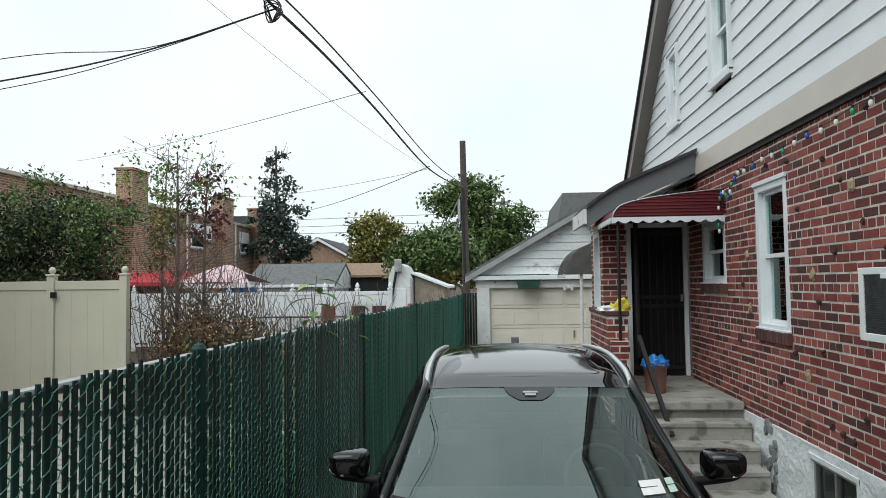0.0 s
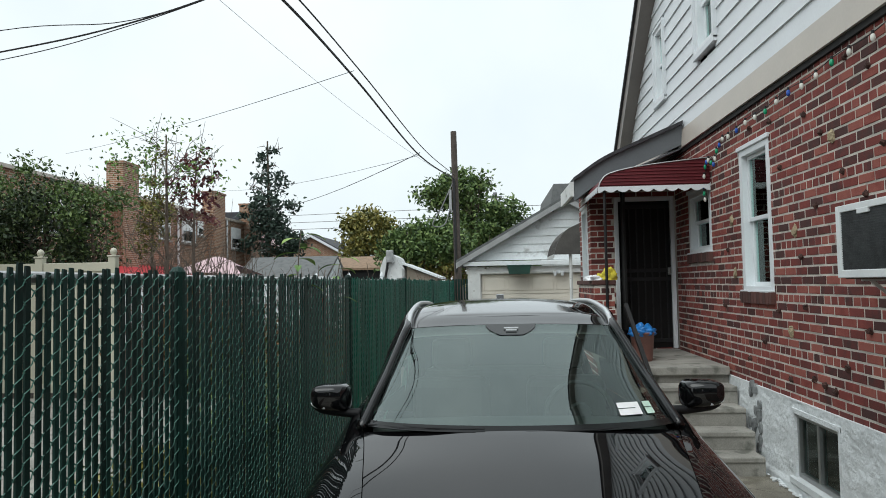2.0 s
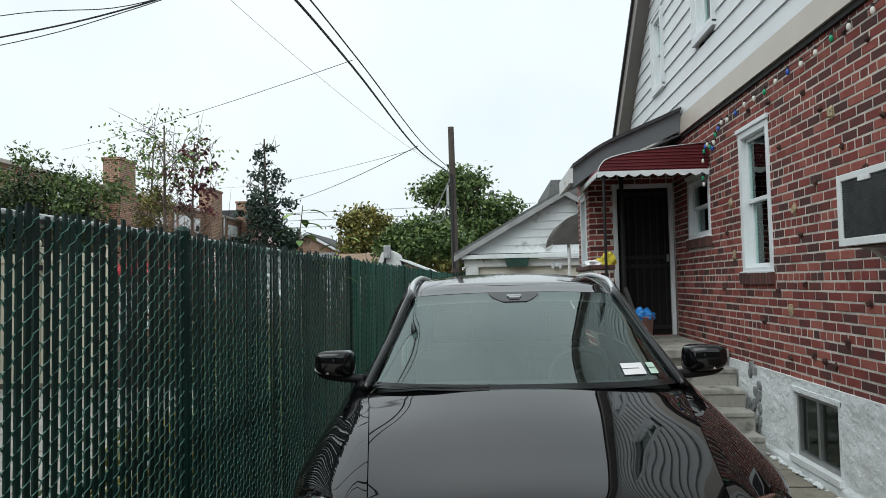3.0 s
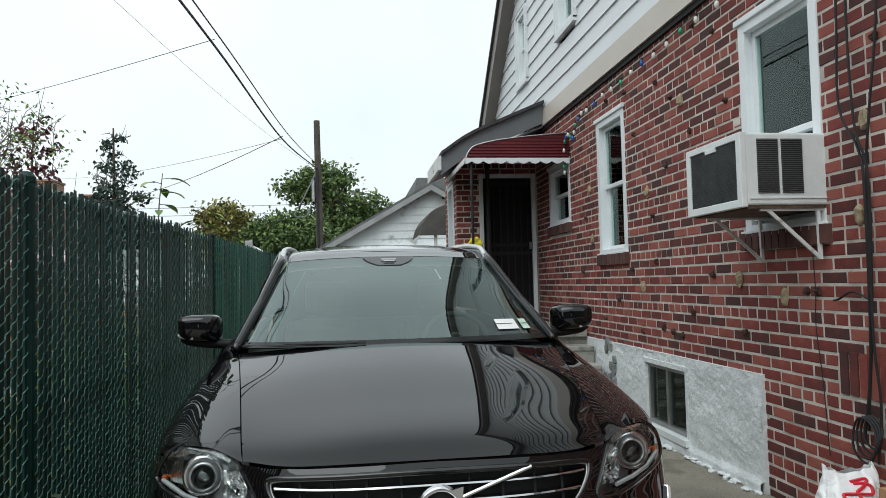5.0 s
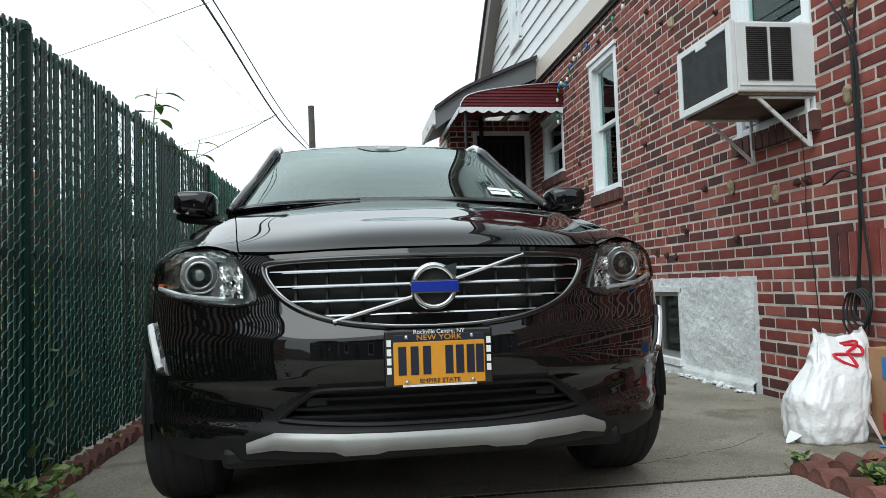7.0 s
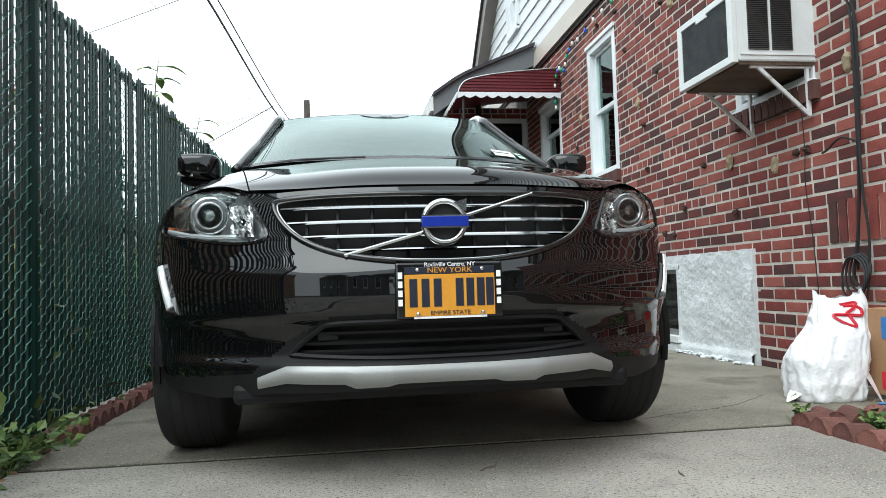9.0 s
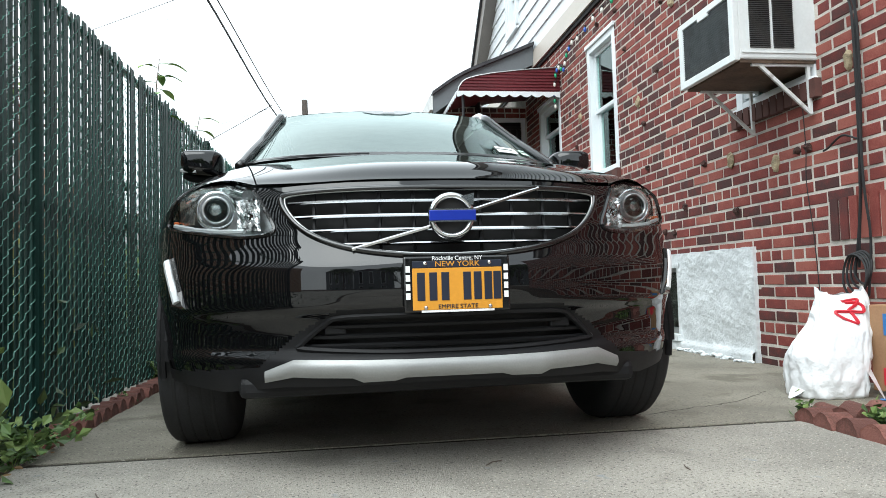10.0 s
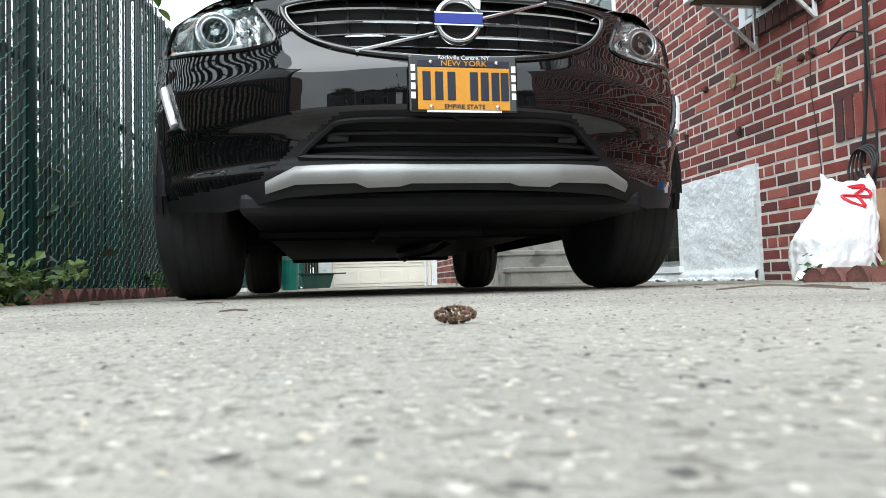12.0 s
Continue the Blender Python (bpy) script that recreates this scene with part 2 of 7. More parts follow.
GREYCABLE = mat("grey_cable", (0.2, 0.2, 0.21), 0.6, 0, 0.2, 5.0, 40.0, 0.05)
LEAF_DARK = leafy("dark_leaves", (0.014, 0.026, 0.011), (0.042, 0.072, 0.026), (0.10, 0.14, 0.045))
LEAF_MID = leafy("green_leaves", (0.034, 0.066, 0.018), (0.085, 0.150, 0.036), (0.18, 0.25, 0.075))
LEAF_YELLOW = leafy("yellowing_leaves", (0.068, 0.081, 0.016), (0.176, 0.169, 0.034), (0.297, 0.257, 0.068))
LEAF_RED = leafy("maroon_leaves", (0.049, 0.008, 0.014), (0.098, 0.017, 0.025), (0.168, 0.042, 0.042))
LEAF_BROWN = leafy("autumn_brush", (0.06, 0.036, 0.015), (0.13, 0.085, 0.03), (0.24, 0.13, 0.05))
LEAF_FRESH = leafy("fresh_leaves", (0.056, 0.126, 0.021), (0.126, 0.238, 0.049), (0.238, 0.350, 0.084))
CONIFER = leafy("conifer_needles", (0.013, 0.029, 0.021), (0.026, 0.052, 0.036), (0.046, 0.078, 0.052))
# car
PAINT = mat("black_car_paint", (0.0035, 0.0035, 0.004), 0.3, 0, 0.2, 1.5, 300.0, 0.0, coat=1.0, spec=0.0)
PAINT.node_tree.nodes["Principled BSDF"].inputs["Coat IOR"].default_value = 1.55
PLASTIC = mat("matt_black_plastic", (0.008, 0.008, 0.009), 0.55, 0, 0.2, 8.0, 300.0, 0.2, dist=0.001, spec=0.25)
GLOSSBLACK = mat("gloss_black_trim", (0.006, 0.006, 0.006), 0.12, 0, 0.2, 8.0, 60.0, 0.0, coat=0.5)
CHROME = mat("chrome", (0.62, 0.63, 0.64), 0.10, 1.0, 0.05, 8.0, 60.0, 0.0)
SILVER = mat("satin_silver", (0.40, 0.41, 0.41), 0.38, 0.9, 0.08, 8.0, 200.0, 0.05)
TYRE = mat("tyre_rubber", (0.016, 0.016, 0.017), 0.8, 0, 0.3, 10.0, 150.0, 0.3)
WINDSHIELD = glass("windshield_glass", (0.72, 0.86, 0.80), 2.35)
SIDEGLASS = glass("tinted_side_glass", (0.5, 0.58, 0.55), 1.6)
LAMPGLASS = glass("headlamp_lens", (0.95, 0.97, 0.97), 1.45)
REFLECTOR = mat("lamp_reflector", (0.88, 0.89, 0.90), 0.25, 1.0, 0.15, 25.0, 60.0, 0.3)
LAMPDARK = mat("lamp_inner_housing", (0.55, 0.56, 0.57), 0.32, 0.9, 0.3, 20.0, 60.0, 0.1)
DRL = mat("daylight_strip_plastic", (0.85, 0.88, 0.9), 0.12, 0.3, 0.03, 8.0, 60.0, 0.0)
AMBER = mat("amber_reflector", (0.62, 0.13, 0.03), 0.2, 0, 0.1, 8.0, 60.0, 0.0)
BLUE = mat("badge_blue", (0.012, 0.03, 0.30), 0.2, 0, 0.1, 8.0, 60.0, 0.0)
ORANGE = mat("plate_orange", (0.62, 0.27, 0.018), 0.5, 0, 0.08, 8.0, 100.0, 0.05)
NAVY = mat("plate_navy", (0.010, 0.014, 0.03), 0.4, 0, 0.1, 8.0, 60.0, 0.0)
LETTER = mat("white_lettering", (0.8, 0.8, 0.8), 0.5, 0, 0.05, 8.0, 60.0, 0.0)
CABIN = mat("cabin_trim", (0.10, 0.105, 0.105), 0.8, 0, 0.2, 5.0, 100.0, 0.2)
SEATMAT = mat("seat_leather", (0.20, 0.20, 0.19), 0.6, 0, 0.2, 5.0, 100.0, 0.2)
BAG = mat("white_plastic_bag", (0.78, 0.79, 0.80), 0.32, 0, 0.05, 5.0, 18.0, 0.7, dist=0.02)
REDPRINT = mat("red_print", (0.6, 0.03, 0.05), 0.4, 0, 0.1, 8.0, 60.0, 0.0)
CARDBOARD = mat("cardboard", (0.33, 0.19, 0.10), 0.85, 0, 0.12, 5.0, 120.0, 0.1)
BLUEBAG = mat("blue_plastic_bag", (0.03, 0.20, 0.55), 0.3, 0, 0.15, 12.0, 30.0, 0.5, dist=0.01)
BUCKET = mat("dusty_pink_plastic", (0.24, 0.115, 0.095), 0.5, 0, 0.12, 6.0, 60.0, 0.08)
YELLOWCLOTH = mat("yellow_cloth", (0.62, 0.52, 0.05), 0.9, 0, 0.2, 14.0, 120.0, 0.5)
GREENPLASTIC = mat("green_plastic", (0.012, 0.05, 0.035), 0.5, 0, 0.2, 6.0, 60.0, 0.1)
TEAL = mat("teal_plastic", (0.02, 0.22, 0.17), 0.45, 0, 0.2, 6.0, 60.0, 0.1)
PINK = mat("faded_pink_canvas", (0.60, 0.44, 0.46), 0.9, 0, 0.08, 2.0, 60.0, 0.2)
TENTWHITE = mat("white_canvas", (0.68, 0.66, 0.68), 0.85, 0, 0.06, 2.0, 60.0, 0.2)
BLUETARP = mat("blue_tarp", (0.03, 0.16, 0.42), 0.5, 0, 0.15, 5.0, 60.0, 0.3)
BULB_W = mat("white_bulb", (0.72, 0.72, 0.66), 0.15, 0, 0.05, 9.0, 60.0, 0.0)
BULB_B = mat("blue_bulb", (0.03, 0.10, 0.45), 0.15, 0, 0.05, 9.0, 60.0, 0.0)
BULB_G = mat("green_bulb", (0.02, 0.32, 0.15), 0.15, 0, 0.05, 9.0, 60.0, 0.0)


# ---------------------------------------------------------------- mesh helpers
def thing(name, label, category, loc=(0, 0, 0), rz=0.0, group="", kind=""):
    ob = new(name)
    ob.matrix_basis = pose(*loc, 0, 0, rz)
    return tagged(ob, label, category, group, kind)


def part(name, bm, material, parent=None, label="", smooth=False):
    me = bpy.data.meshes.new(name)
    bm.to_mesh(me)
    bm.free()
    me.materials.append(material)
    if smooth:
        me.polygons.foreach_set("use_smooth", [True] * len(me.polygons))
    ob = new(name, me)
    ob.parent = parent
    return tagged(ob, label)


def solo(name, bm, material, label, category, group="", kind="", smooth=False):
    return tagged(part(name, bm, material, None, "", smooth), label, category, group, kind)


def B():
    return bmesh.new()


def box(bm, x0, x1, y0, y1, z0, z1, bev=0.0):
    vs = [bm.verts.new((x, y, z)) for x in (x0, x1) for y in (y0, y1) for z in (z0, z1)]
    fs = [bm.faces.new([vs[i] for i in q]) for q in ((0, 1, 3, 2), (4, 6, 7, 5), (0, 4, 5, 1), (2, 3, 7, 6), (0, 2, 6, 4), (1, 5, 7, 3))]
    if bev:
        bmesh.ops.bevel(bm, geom=list({e for f in fs for e in f.edges}), offset=bev, segments=2, affect="EDGES", profile=0.5)
    return bm


def prism(bm, poly, axis, a, c):
    """Extrudes a polygon of 2D points along x, y or z from a to c."""
    def at(p, s):
        return {"x": (s, p[0], p[1]), "y": (p[0], s, p[1]), "z": (p[0], p[1], s)}[axis]
    lo, hi = [bm.verts.new(at(p, a)) for p in poly], [bm.verts.new(at(p, c)) for p in poly]
    n = len(poly)
    bm.faces.new(lo)
    bm.faces.new(hi[::-1])
    for i in range(n):
        bm.faces.new((lo[i], hi[i], hi[(i + 1) % n], lo[(i + 1) % n]))
    bmesh.ops.recalc_face_normals(bm, faces=bm.faces[:])
    return bm


def tube(bm, pts, r, seg=8, r_end=None, closed=False, cap=True):
    """A round bar along a line of points; tapers to r_end."""
    pts = [Vector(p) for p in pts]
    n = len(pts)
    rings, side = [], None
    for i, p in enumerate(pts):
        d = (pts[(i + 1) % n] - pts[i - 1]) if closed else (pts[min(i + 1, n - 1)] - pts[max(i - 1, 0)])
        d = d.normalized() if d.length > 1e-9 else Vector((0, 0, 1))
        if side is None:
            side = d.orthogonal().normalized()
        side = (side - d * side.dot(d))
        side = side.normalized() if side.length > 1e-6 else d.orthogonal().normalized()
        up = d.cross(side)
        k = r if r_end is None else r + (r_end - r) * i / max(1, n - 1)
        rings.append([bm.verts.new(p + (side * math.cos(a) + up * math.sin(a)) * k) for a in (2 * math.pi * j / seg for j in range(seg))])
    for i in range(n if closed else n - 1):
        a, b2 = rings[i], rings[(i + 1) % n]
        for j in range(seg):
            bm.faces.new((a[j], a[(j + 1) % seg], b2[(j + 1) % seg], b2[j]))
    if cap and not closed:
        bm.faces.new(rings[0][::-1])
        bm.faces.new(rings[-1])
    return bm


def lathe(bm, prof, seg=24, origin=(0, 0, 0), axis="z", caps=True):
    """Turns a profile of (radius, height) points round an axis."""
    rings = []
    for r, h in prof:
        ring = []
        for j in range(seg):
            a = 2 * math.pi * j / seg
            c, s = r * math.cos(a), r * math.sin(a)
            p = {"z": (c, s, h), "y": (c, h, s), "x": (h, c, s)}[axis]
            ring.append(bm.verts.new(Vector(origin) + Vector(p)))
        rings.append(ring)
    for a, b2 in zip(rings, rings[1:]):
        for j in range(seg):
            bm.faces.new((a[j], a[(j + 1) % seg], b2[(j + 1) % seg], b2[j]))
    for ring, flip in ((rings[0], True), (rings[-1], False)) if caps else ():
        if (ring[0].co - ring[seg // 2].co).length > 1e-4:
            bm.faces.new(ring[::-1] if flip else ring)
    bmesh.ops.recalc_face_normals(bm, faces=bm.faces[:])
    return bm


def crom(ps, n):
    """Catmull-Rom through rows of an array, n samples a span."""
    ps = np.array(ps, float)
    ext = np.concatenate([2 * ps[:1] - ps[1:2], ps, 2 * ps[-1:] - ps[-2:-1]])
    out = []
    for i in range(len(ps) - 1):
        a, b2, c, d = ext[i:i + 4]
        for k in range(n):
            t = k / n
            out.append(0.5 * (2 * b2 + (c - a) * t + (2 * a - 5 * b2 + 4 * c - d) * t * t + (3 * b2 - a - 3 * c + d) * t ** 3))
    out.append(ps[-1])
    return np.array(out)


def grid(bm, pts, keep=None):
    """Faces over an array of points (rows, columns, 3); keep(centre) tells which stay."""
    r, c = pts.shape[:2]
    vs = [[bm.verts.new(pts[i, j]) for j in range(c)] for i in range(r)]
    for i in range(r - 1):
        for j in range(c - 1):
            if keep is None or keep((pts[i, j] + pts[i + 1, j + 1]) / 2):
                bm.faces.new((vs[i][j], vs[i][j + 1], vs[i + 1][j + 1], vs[i + 1][j]))
    loose = [v for v in bm.verts if not v.link_faces]
    bmesh.ops.delete(bm, geom=loose, context="VERTS")
    return bm


def patch(control, n=6, m=6):
    a = np.array(control, float)
    a = np.array([crom(row, m) for row in a])
    return np.array([crom(a[:, j], n) for j in range(a.shape[1])]).transpose(1, 0, 2)


def soup(name, verts, faces, material, parent=None, label="", smooth=False):
    me = bpy.data.meshes.new(name)
    me.from_pydata(verts, [], faces)
    me.materials.append(material)
    if smooth:
        me.polygons.foreach_set("use_smooth", [True] * len(me.polygons))
    ob = new(name, me)
    ob.parent = parent
    return tagged(ob, label)


def words(name, text, size, material, parent, m, depth=0.0008, squeeze=1.0):
    """Raised lettering as a mesh, in the built-in font."""
    cu = bpy.data.curves.new(name, "FONT")
    cu.body, cu.size, cu.extrude, cu.align_x, cu.align_y = text, size, depth, "CENTER", "CENTER"
    tmp = bpy.data.objects.new(name, cu)
    scene.collection.objects.link(tmp)
    me = bpy.data.meshes.new_from_object(tmp.evaluated_get(bpy.context.evaluated_depsgraph_get()))
    bpy.data.objects.remove(tmp)
    me.transform(m @ Matrix.Diagonal((squeeze, 1, 1, 1)))
    me.materials.clear()
    me.materials.append(material)
    ob = new(name, me)
    ob.parent = parent
    return ob


def rings_in(u0, u1, z0, z1, holes):
    """Cells of a rectangle that no hole covers."""
    us = sorted({u0, u1, *[h[k] for h in holes for k in (0, 1) if u0 < h[k] < u1]})
    zs = sorted({z0, z1, *[h[k] for h in holes for k in (2, 3) if z0 < h[k] < z1]})
    for a, b2 in zip(us, us[1:]):
        for c, d in zip(zs, zs[1:]):
            if not any(h[0] <= (a + b2) / 2 <= h[1] and h[2] <= (c + d) / 2 <= h[3] for h in holes):
                yield a, b2, c, d


# ---------------------------------------------------------------- ground and driveway
tagged(part("neighbour_driveway", box(B(), -9.8, -1.36, -6.5, 11.7, -0.12, -0.015), STEPCON), "worn grey concrete yard of the neighbouring house", "pavement", kind="structure")
bm = B()
R = 900.0
ring = [-R, -200, -60, -20, -8, -3.2, -1.52, 1.66, 2.62, 8, 20, 60, 200, R]
grid(bm, np.array([[(x, y, -0.035 if abs(x) < 3 and -8 < y < 20 else -0.05) for x in ring] for y in (-R, -200, -60, -20, -9, 0, 10, 19, 30, 60, 200, R)], float))
tagged(part("ground", bm, SOIL), "dark bare soil and worn grass round the yards", "ground", kind="structure")
W = 2.6  # face of the house wall

driveway = thing("driveway", "grey-beige broom-finished concrete driveway with control joints and stains", "driveway", kind="structure")
JOINTS = [-7.0, -3.5, -0.42, 2.66, 5.74, 8.82, 11.9, 15.0, 18.2]
for a, c in zip(JOINTS, JOINTS[1:]):
    right = 1.66 if c <= 2.7 else W
    bm = box(B(), -1.20, right, a + 0.019, c - 0.019, -0.10, 0.0)
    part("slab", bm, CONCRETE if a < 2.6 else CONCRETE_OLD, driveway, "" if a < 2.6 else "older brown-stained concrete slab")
JOINTDIRT = mat("joint_dirt", (0.035, 0.03, 0.022), 1.0, 0, 0.3, 9, 90, 0.1)
bm = box(B(), -1.195, 1.655, -7, 18.2, -0.095, -0.004)
part("joint_bed", bm, JOINTDIRT, driveway, "dark dirt in the joints")
bm = box(B(), 1.66, 2.595, 2.6, 18.2, -0.095, -0.004)
part("joint_bed", bm, JOINTDIRT, driveway, "dark dirt in the joints")
# gravel grains and pits in the exposed surface
rng = np.random.default_rng(4)
vs, fs = [], []
for k in range(9000):
    y = 0.12 + 3.4 * rng.random() ** 1.25
    x = rng.uniform(-1.2, 1.6)
    r, h = rng.uniform(0.0005, 0.0014) + 0.0011 * min(y, 1.6), rng.uniform(0.0004, 0.0014)
    n = len(vs)
    a0 = rng.uniform(0, 6.28)
    vs += [(x + r * math.cos(a0 + q * 1.257) * rng.uniform(0.7, 1.5), y + r * math.sin(a0 + q * 1.257), 0.0) for q in range(5)] + [(x, y, h)]
    fs += [(n + q, n + (q + 1) % 5, n + 5) for q in range(5)]
GRIT = ramped(mat("aggregate_grit", (0.3, 0.28, 0.24), 0.9, 0, 0.3, 9, 90, 0.2, rand=1.2), [(0.0, (0.06, 0.058, 0.055)), (1.0, (0.50, 0.45, 0.36)), (0.35, (0.20, 0.185, 0.16))])
tagged(soup("grit", vs, fs, GRIT), "small stones showing in worn concrete", "grit", kind="stuff")

CRACK = mat("crack_dirt", (0.05, 0.045, 0.035), 1.0, 0, 0.3, 9, 90, 0.1)
for pts in ([(1.0, 2.9), (1.35, 3.02), (1.62, 3.1), (1.95, 3.34)], [(0.9, 6.9), (1.8, 6.75), (2.3, 6.3), (2.55, 6.25)]):
    line = crom([(x, y, 0.0) for x, y in pts], 8)
    line[:, :2] += rng.normal(0, 0.008, (len(line), 2))
    bm = B()
    tube(bm, line, 0.0016, 4)
    part("crack", bm, CRACK, driveway, "thin dark crack")


# ---------------------------------------------------------------- brick laying
BL, BH, JT = 0.199, 0.0600, 0.0165


def brick_cells(u0, u1, z0, z1, holes, phase=0, head=3):
    """Common bond: five stretcher courses, then headers."""
    n = 0
    z = z0
    while z + BH * 0.5 < z1:
        header = (n - head) % 6 == 0
        length = 0.094 if header else BL
        u = u0 - ((n % 2) * (BL + JT) / 2 if not header else 0.03) - phase
        while u < u1:
            a, c = max(u, u0), min(u + length, u1)
            if c - a > 0.03:
                spans = [(a, c)]
                for h in holes:
                    if h[2] < z + BH * 0.6 and z + BH * 0.4 < h[3]:
                        spans = [s for p, q in spans for s in ((p, min(q, h[0] - 0.004)), (max(p, h[1] + 0.004), q)) if s[1] - s[0] > 0.025]
                for p, q in spans:
                    yield p, q, z, min(z + BH, z1)
            u += length + JT
        z += BH + JT
        n += 1


def brick_shape(p, q, z, zz, depth, wob):
    """Corners of a slightly uneven brick: u, out, z."""
    j = lambda s: wob.uniform(-s, s)
    o = wob.uniform(-0.0025, 0.0025)
    b2 = 0.0028
    base = [(p + j(.002), 0, z + j(.002)), (q + j(.002), 0, z + j(.002)), (q + j(.002), 0, zz + j(.002)), (p + j(.002), 0, zz + j(.002))]
    front = [(p + b2 + j(.001), depth + o, z + b2 + j(.001)), (q - b2 + j(.001), depth + o, z + b2), (q - b2, depth + o + j(.001), zz - b2), (p + b2, depth + o, zz - b2 + j(.001))]
    return base + front


BRICK_FACES = [(4, 5, 6, 7), (0, 1, 5, 4), (1, 2, 6, 5), (2, 3, 7, 6), (3, 0, 4, 7)]


def lay(name, cells, put, parent, material=None, depth=0.0035, pieces=lambda p, q, z: False, seed=1):
    """Bricks: those that pieces() picks are parts of their own, the rest one joined part."""
    wob = np.random.default_rng(seed)
    vs, fs, shared, count = [], [], {}, 0
    for p, q, z, zz in cells:
        if pieces(p, q, z) and count < 300:
            key = (round(q - p, 2), round(zz - z, 2), int(wob.integers(3)))
            if key not in shared:
                me = bpy.data.meshes.new("brick")
                me.from_pydata([put(*v) - put(0, 0, 0) for v in brick_shape(0, q - p, 0, zz - z, depth, wob)], [], BRICK_FACES)
                me.materials.append(material or BRICK)
                shared[key] = me
            ob = new("brick", shared[key])
            ob.parent = parent
            ob.location = put(p, wob.uniform(-0.0015, 0.0015), z)
            count += 1
        else:
            n = len(vs)
            vs += [put(*v) for v in brick_shape(p, q, z, zz, depth, wob)]
            fs += [tuple(n + i for i in f) for f in BRICK_FACES]
    if vs:
        me = bpy.data.meshes.new(name)
        me.from_pydata(vs, [], fs)
        me.materials.append(material or BRICK)
        ob = new(name, me)
        ob.parent = parent
        ob["kind"] = "stuff"


# ---------------------------------------------------------------- the house: side wall with openings
W1 = (6.65, 7.43, 1.665, 3.085)
W2 = (3.74, 4.56, 1.69, 3.11)
W3 = (8.42, 9.34, 2.11, 2.88)
BW = (5.50, 6.27, 0.13, 0.655)
Y0, Y1, ZB = -2.0, 10.0, 0.765
HOLES = [W1, W2, W3, BW]
wall_main = thing("wall_main", "red common-bond brick house wall with rough mortar joints", "wall", kind="structure")
bm = B()
for a, c, d, e in rings_in(Y0, 13.6, -0.1, 3.5, HOLES):
    box(bm, W + 0.010, W + 0.24, a, c, d, e)
part("mortar_bed", bm, MORTAR, wall_main, "grey mortar between the bricks")
# soldier bricks under the windows and beside the cables
SOLDIERS = []
for y0, y1, z1 in ((6.63, 7.46, 1.66), (3.70, 4.60, 1.685), (8.40, 9.36, 2.105)):
    SOLDIERS.append((y0, y1, z1 - 0.11, z1))
bm = B()
for y0, y1, z0, z1 in SOLDIERS:
    y = y0
    while y < y1 - 0.03:
        box(bm, W - 0.035, W + 0.05, y, min(y + 0.062, y1), z0 + random.uniform(-.004, .004), z1 + random.uniform(-.003, .003))
        y += 0.074
SILLBRICK = ramped(mat("dark_sill_brick", (0.08, 0.04, 0.035), 0.9, 0, 0.3, 9, 90, 0.4, rand=0.8), [(0.0, (0.05, 0.025, 0.022)), (1.0, (0.13, 0.055, 0.045))])
part("brick_sills", bm, SILLBRICK, wall_main, "dark rowlock brick sills")
wall_put = lambda u, o, z: Vector((W + 0.0095 - o, u, z))
SOLD = (3.16, 3.70, 0.755, 0.985)
COURSE = BH + JT
ZSTART = 1.125 - 15 * COURSE
cells = [c for c in brick_cells(Y0, Y1, ZSTART, 3.5, HOLES + SOLDIERS + [SOLD, (4.43, 13, -1, ZB)], head=15)]
bm = B()
y = SOLD[0]
while y < SOLD[1] - 0.04:
    box(bm, W - 0.002 + random.uniform(-.002, .002), W + 0.05, y, y + BH, SOLD[2], SOLD[3])
    y += COURSE
part("soldier_course", bm, BRICK, wall_main, "upright soldier bricks")
# knobs of clinker and mortar that stick out of the wall
knob_rng = np.random.default_rng(11)
KNOBS = [(5.44, 2.83, 1), (3.47, 1.71, 1), (4.15, 1.27, 1), (5.02, 1.42, 0), (4.66, 1.38, 1), (6.3, 1.33, 1), (6.0, 1.55, 0), (4.62, 1.02, 0), (5.35, 1.13, 0), (3.93, 1.31, 0), (3.83, 1.31, 0),
         (6.15, 2.18, 1), (6.05, 1.96, 0), (5.75, 2.35, 0), (5.62, 2.9, 0), (6.4, 2.75, 0), (5.9, 3.1, 0), (7.7, 2.4, 1), (7.85, 2.1, 0), (7.65, 1.85, 1), (6.9, 1.2, 0), (7.3, 1.0, 0), (5.9, 0.98, 0), (5.72, 0.96, 0),
         (5.55, 0.94, 0), (6.35, 0.92, 0), (7.1, 3.25, 0), (6.6, 3.2, 0), (5.3, 2.55, 0), (5.0, 2.35, 0), (4.9, 3.2, 0), (5.2, 3.35, 0), (4.75, 2.65, 0), (6.55, 1.5, 0), (3.3, 2.6, 0), (3.4, 2.2, 1), (8.0, 1.5, 0)]
for y, z, kind in KNOBS:
    sy, sz = (0.032, 0.058) if kind else (0.024, 0.024)
    bm = B()
    bmesh.ops.create_icosphere(bm, subdivisions=2, radius=1)
    for v in bm.verts:
        v.co = Vector((W + v.co.x * 0.022, y + v.co.y * sy, z + v.co.z * sz)) + Vector(knob_rng.normal(0, 0.005, 3))
    part("stone_knob", bm, ROUGHSTONE if kind else CLINKER, wall_main, "rough mortar lump" if kind else "dark clinker brick end")

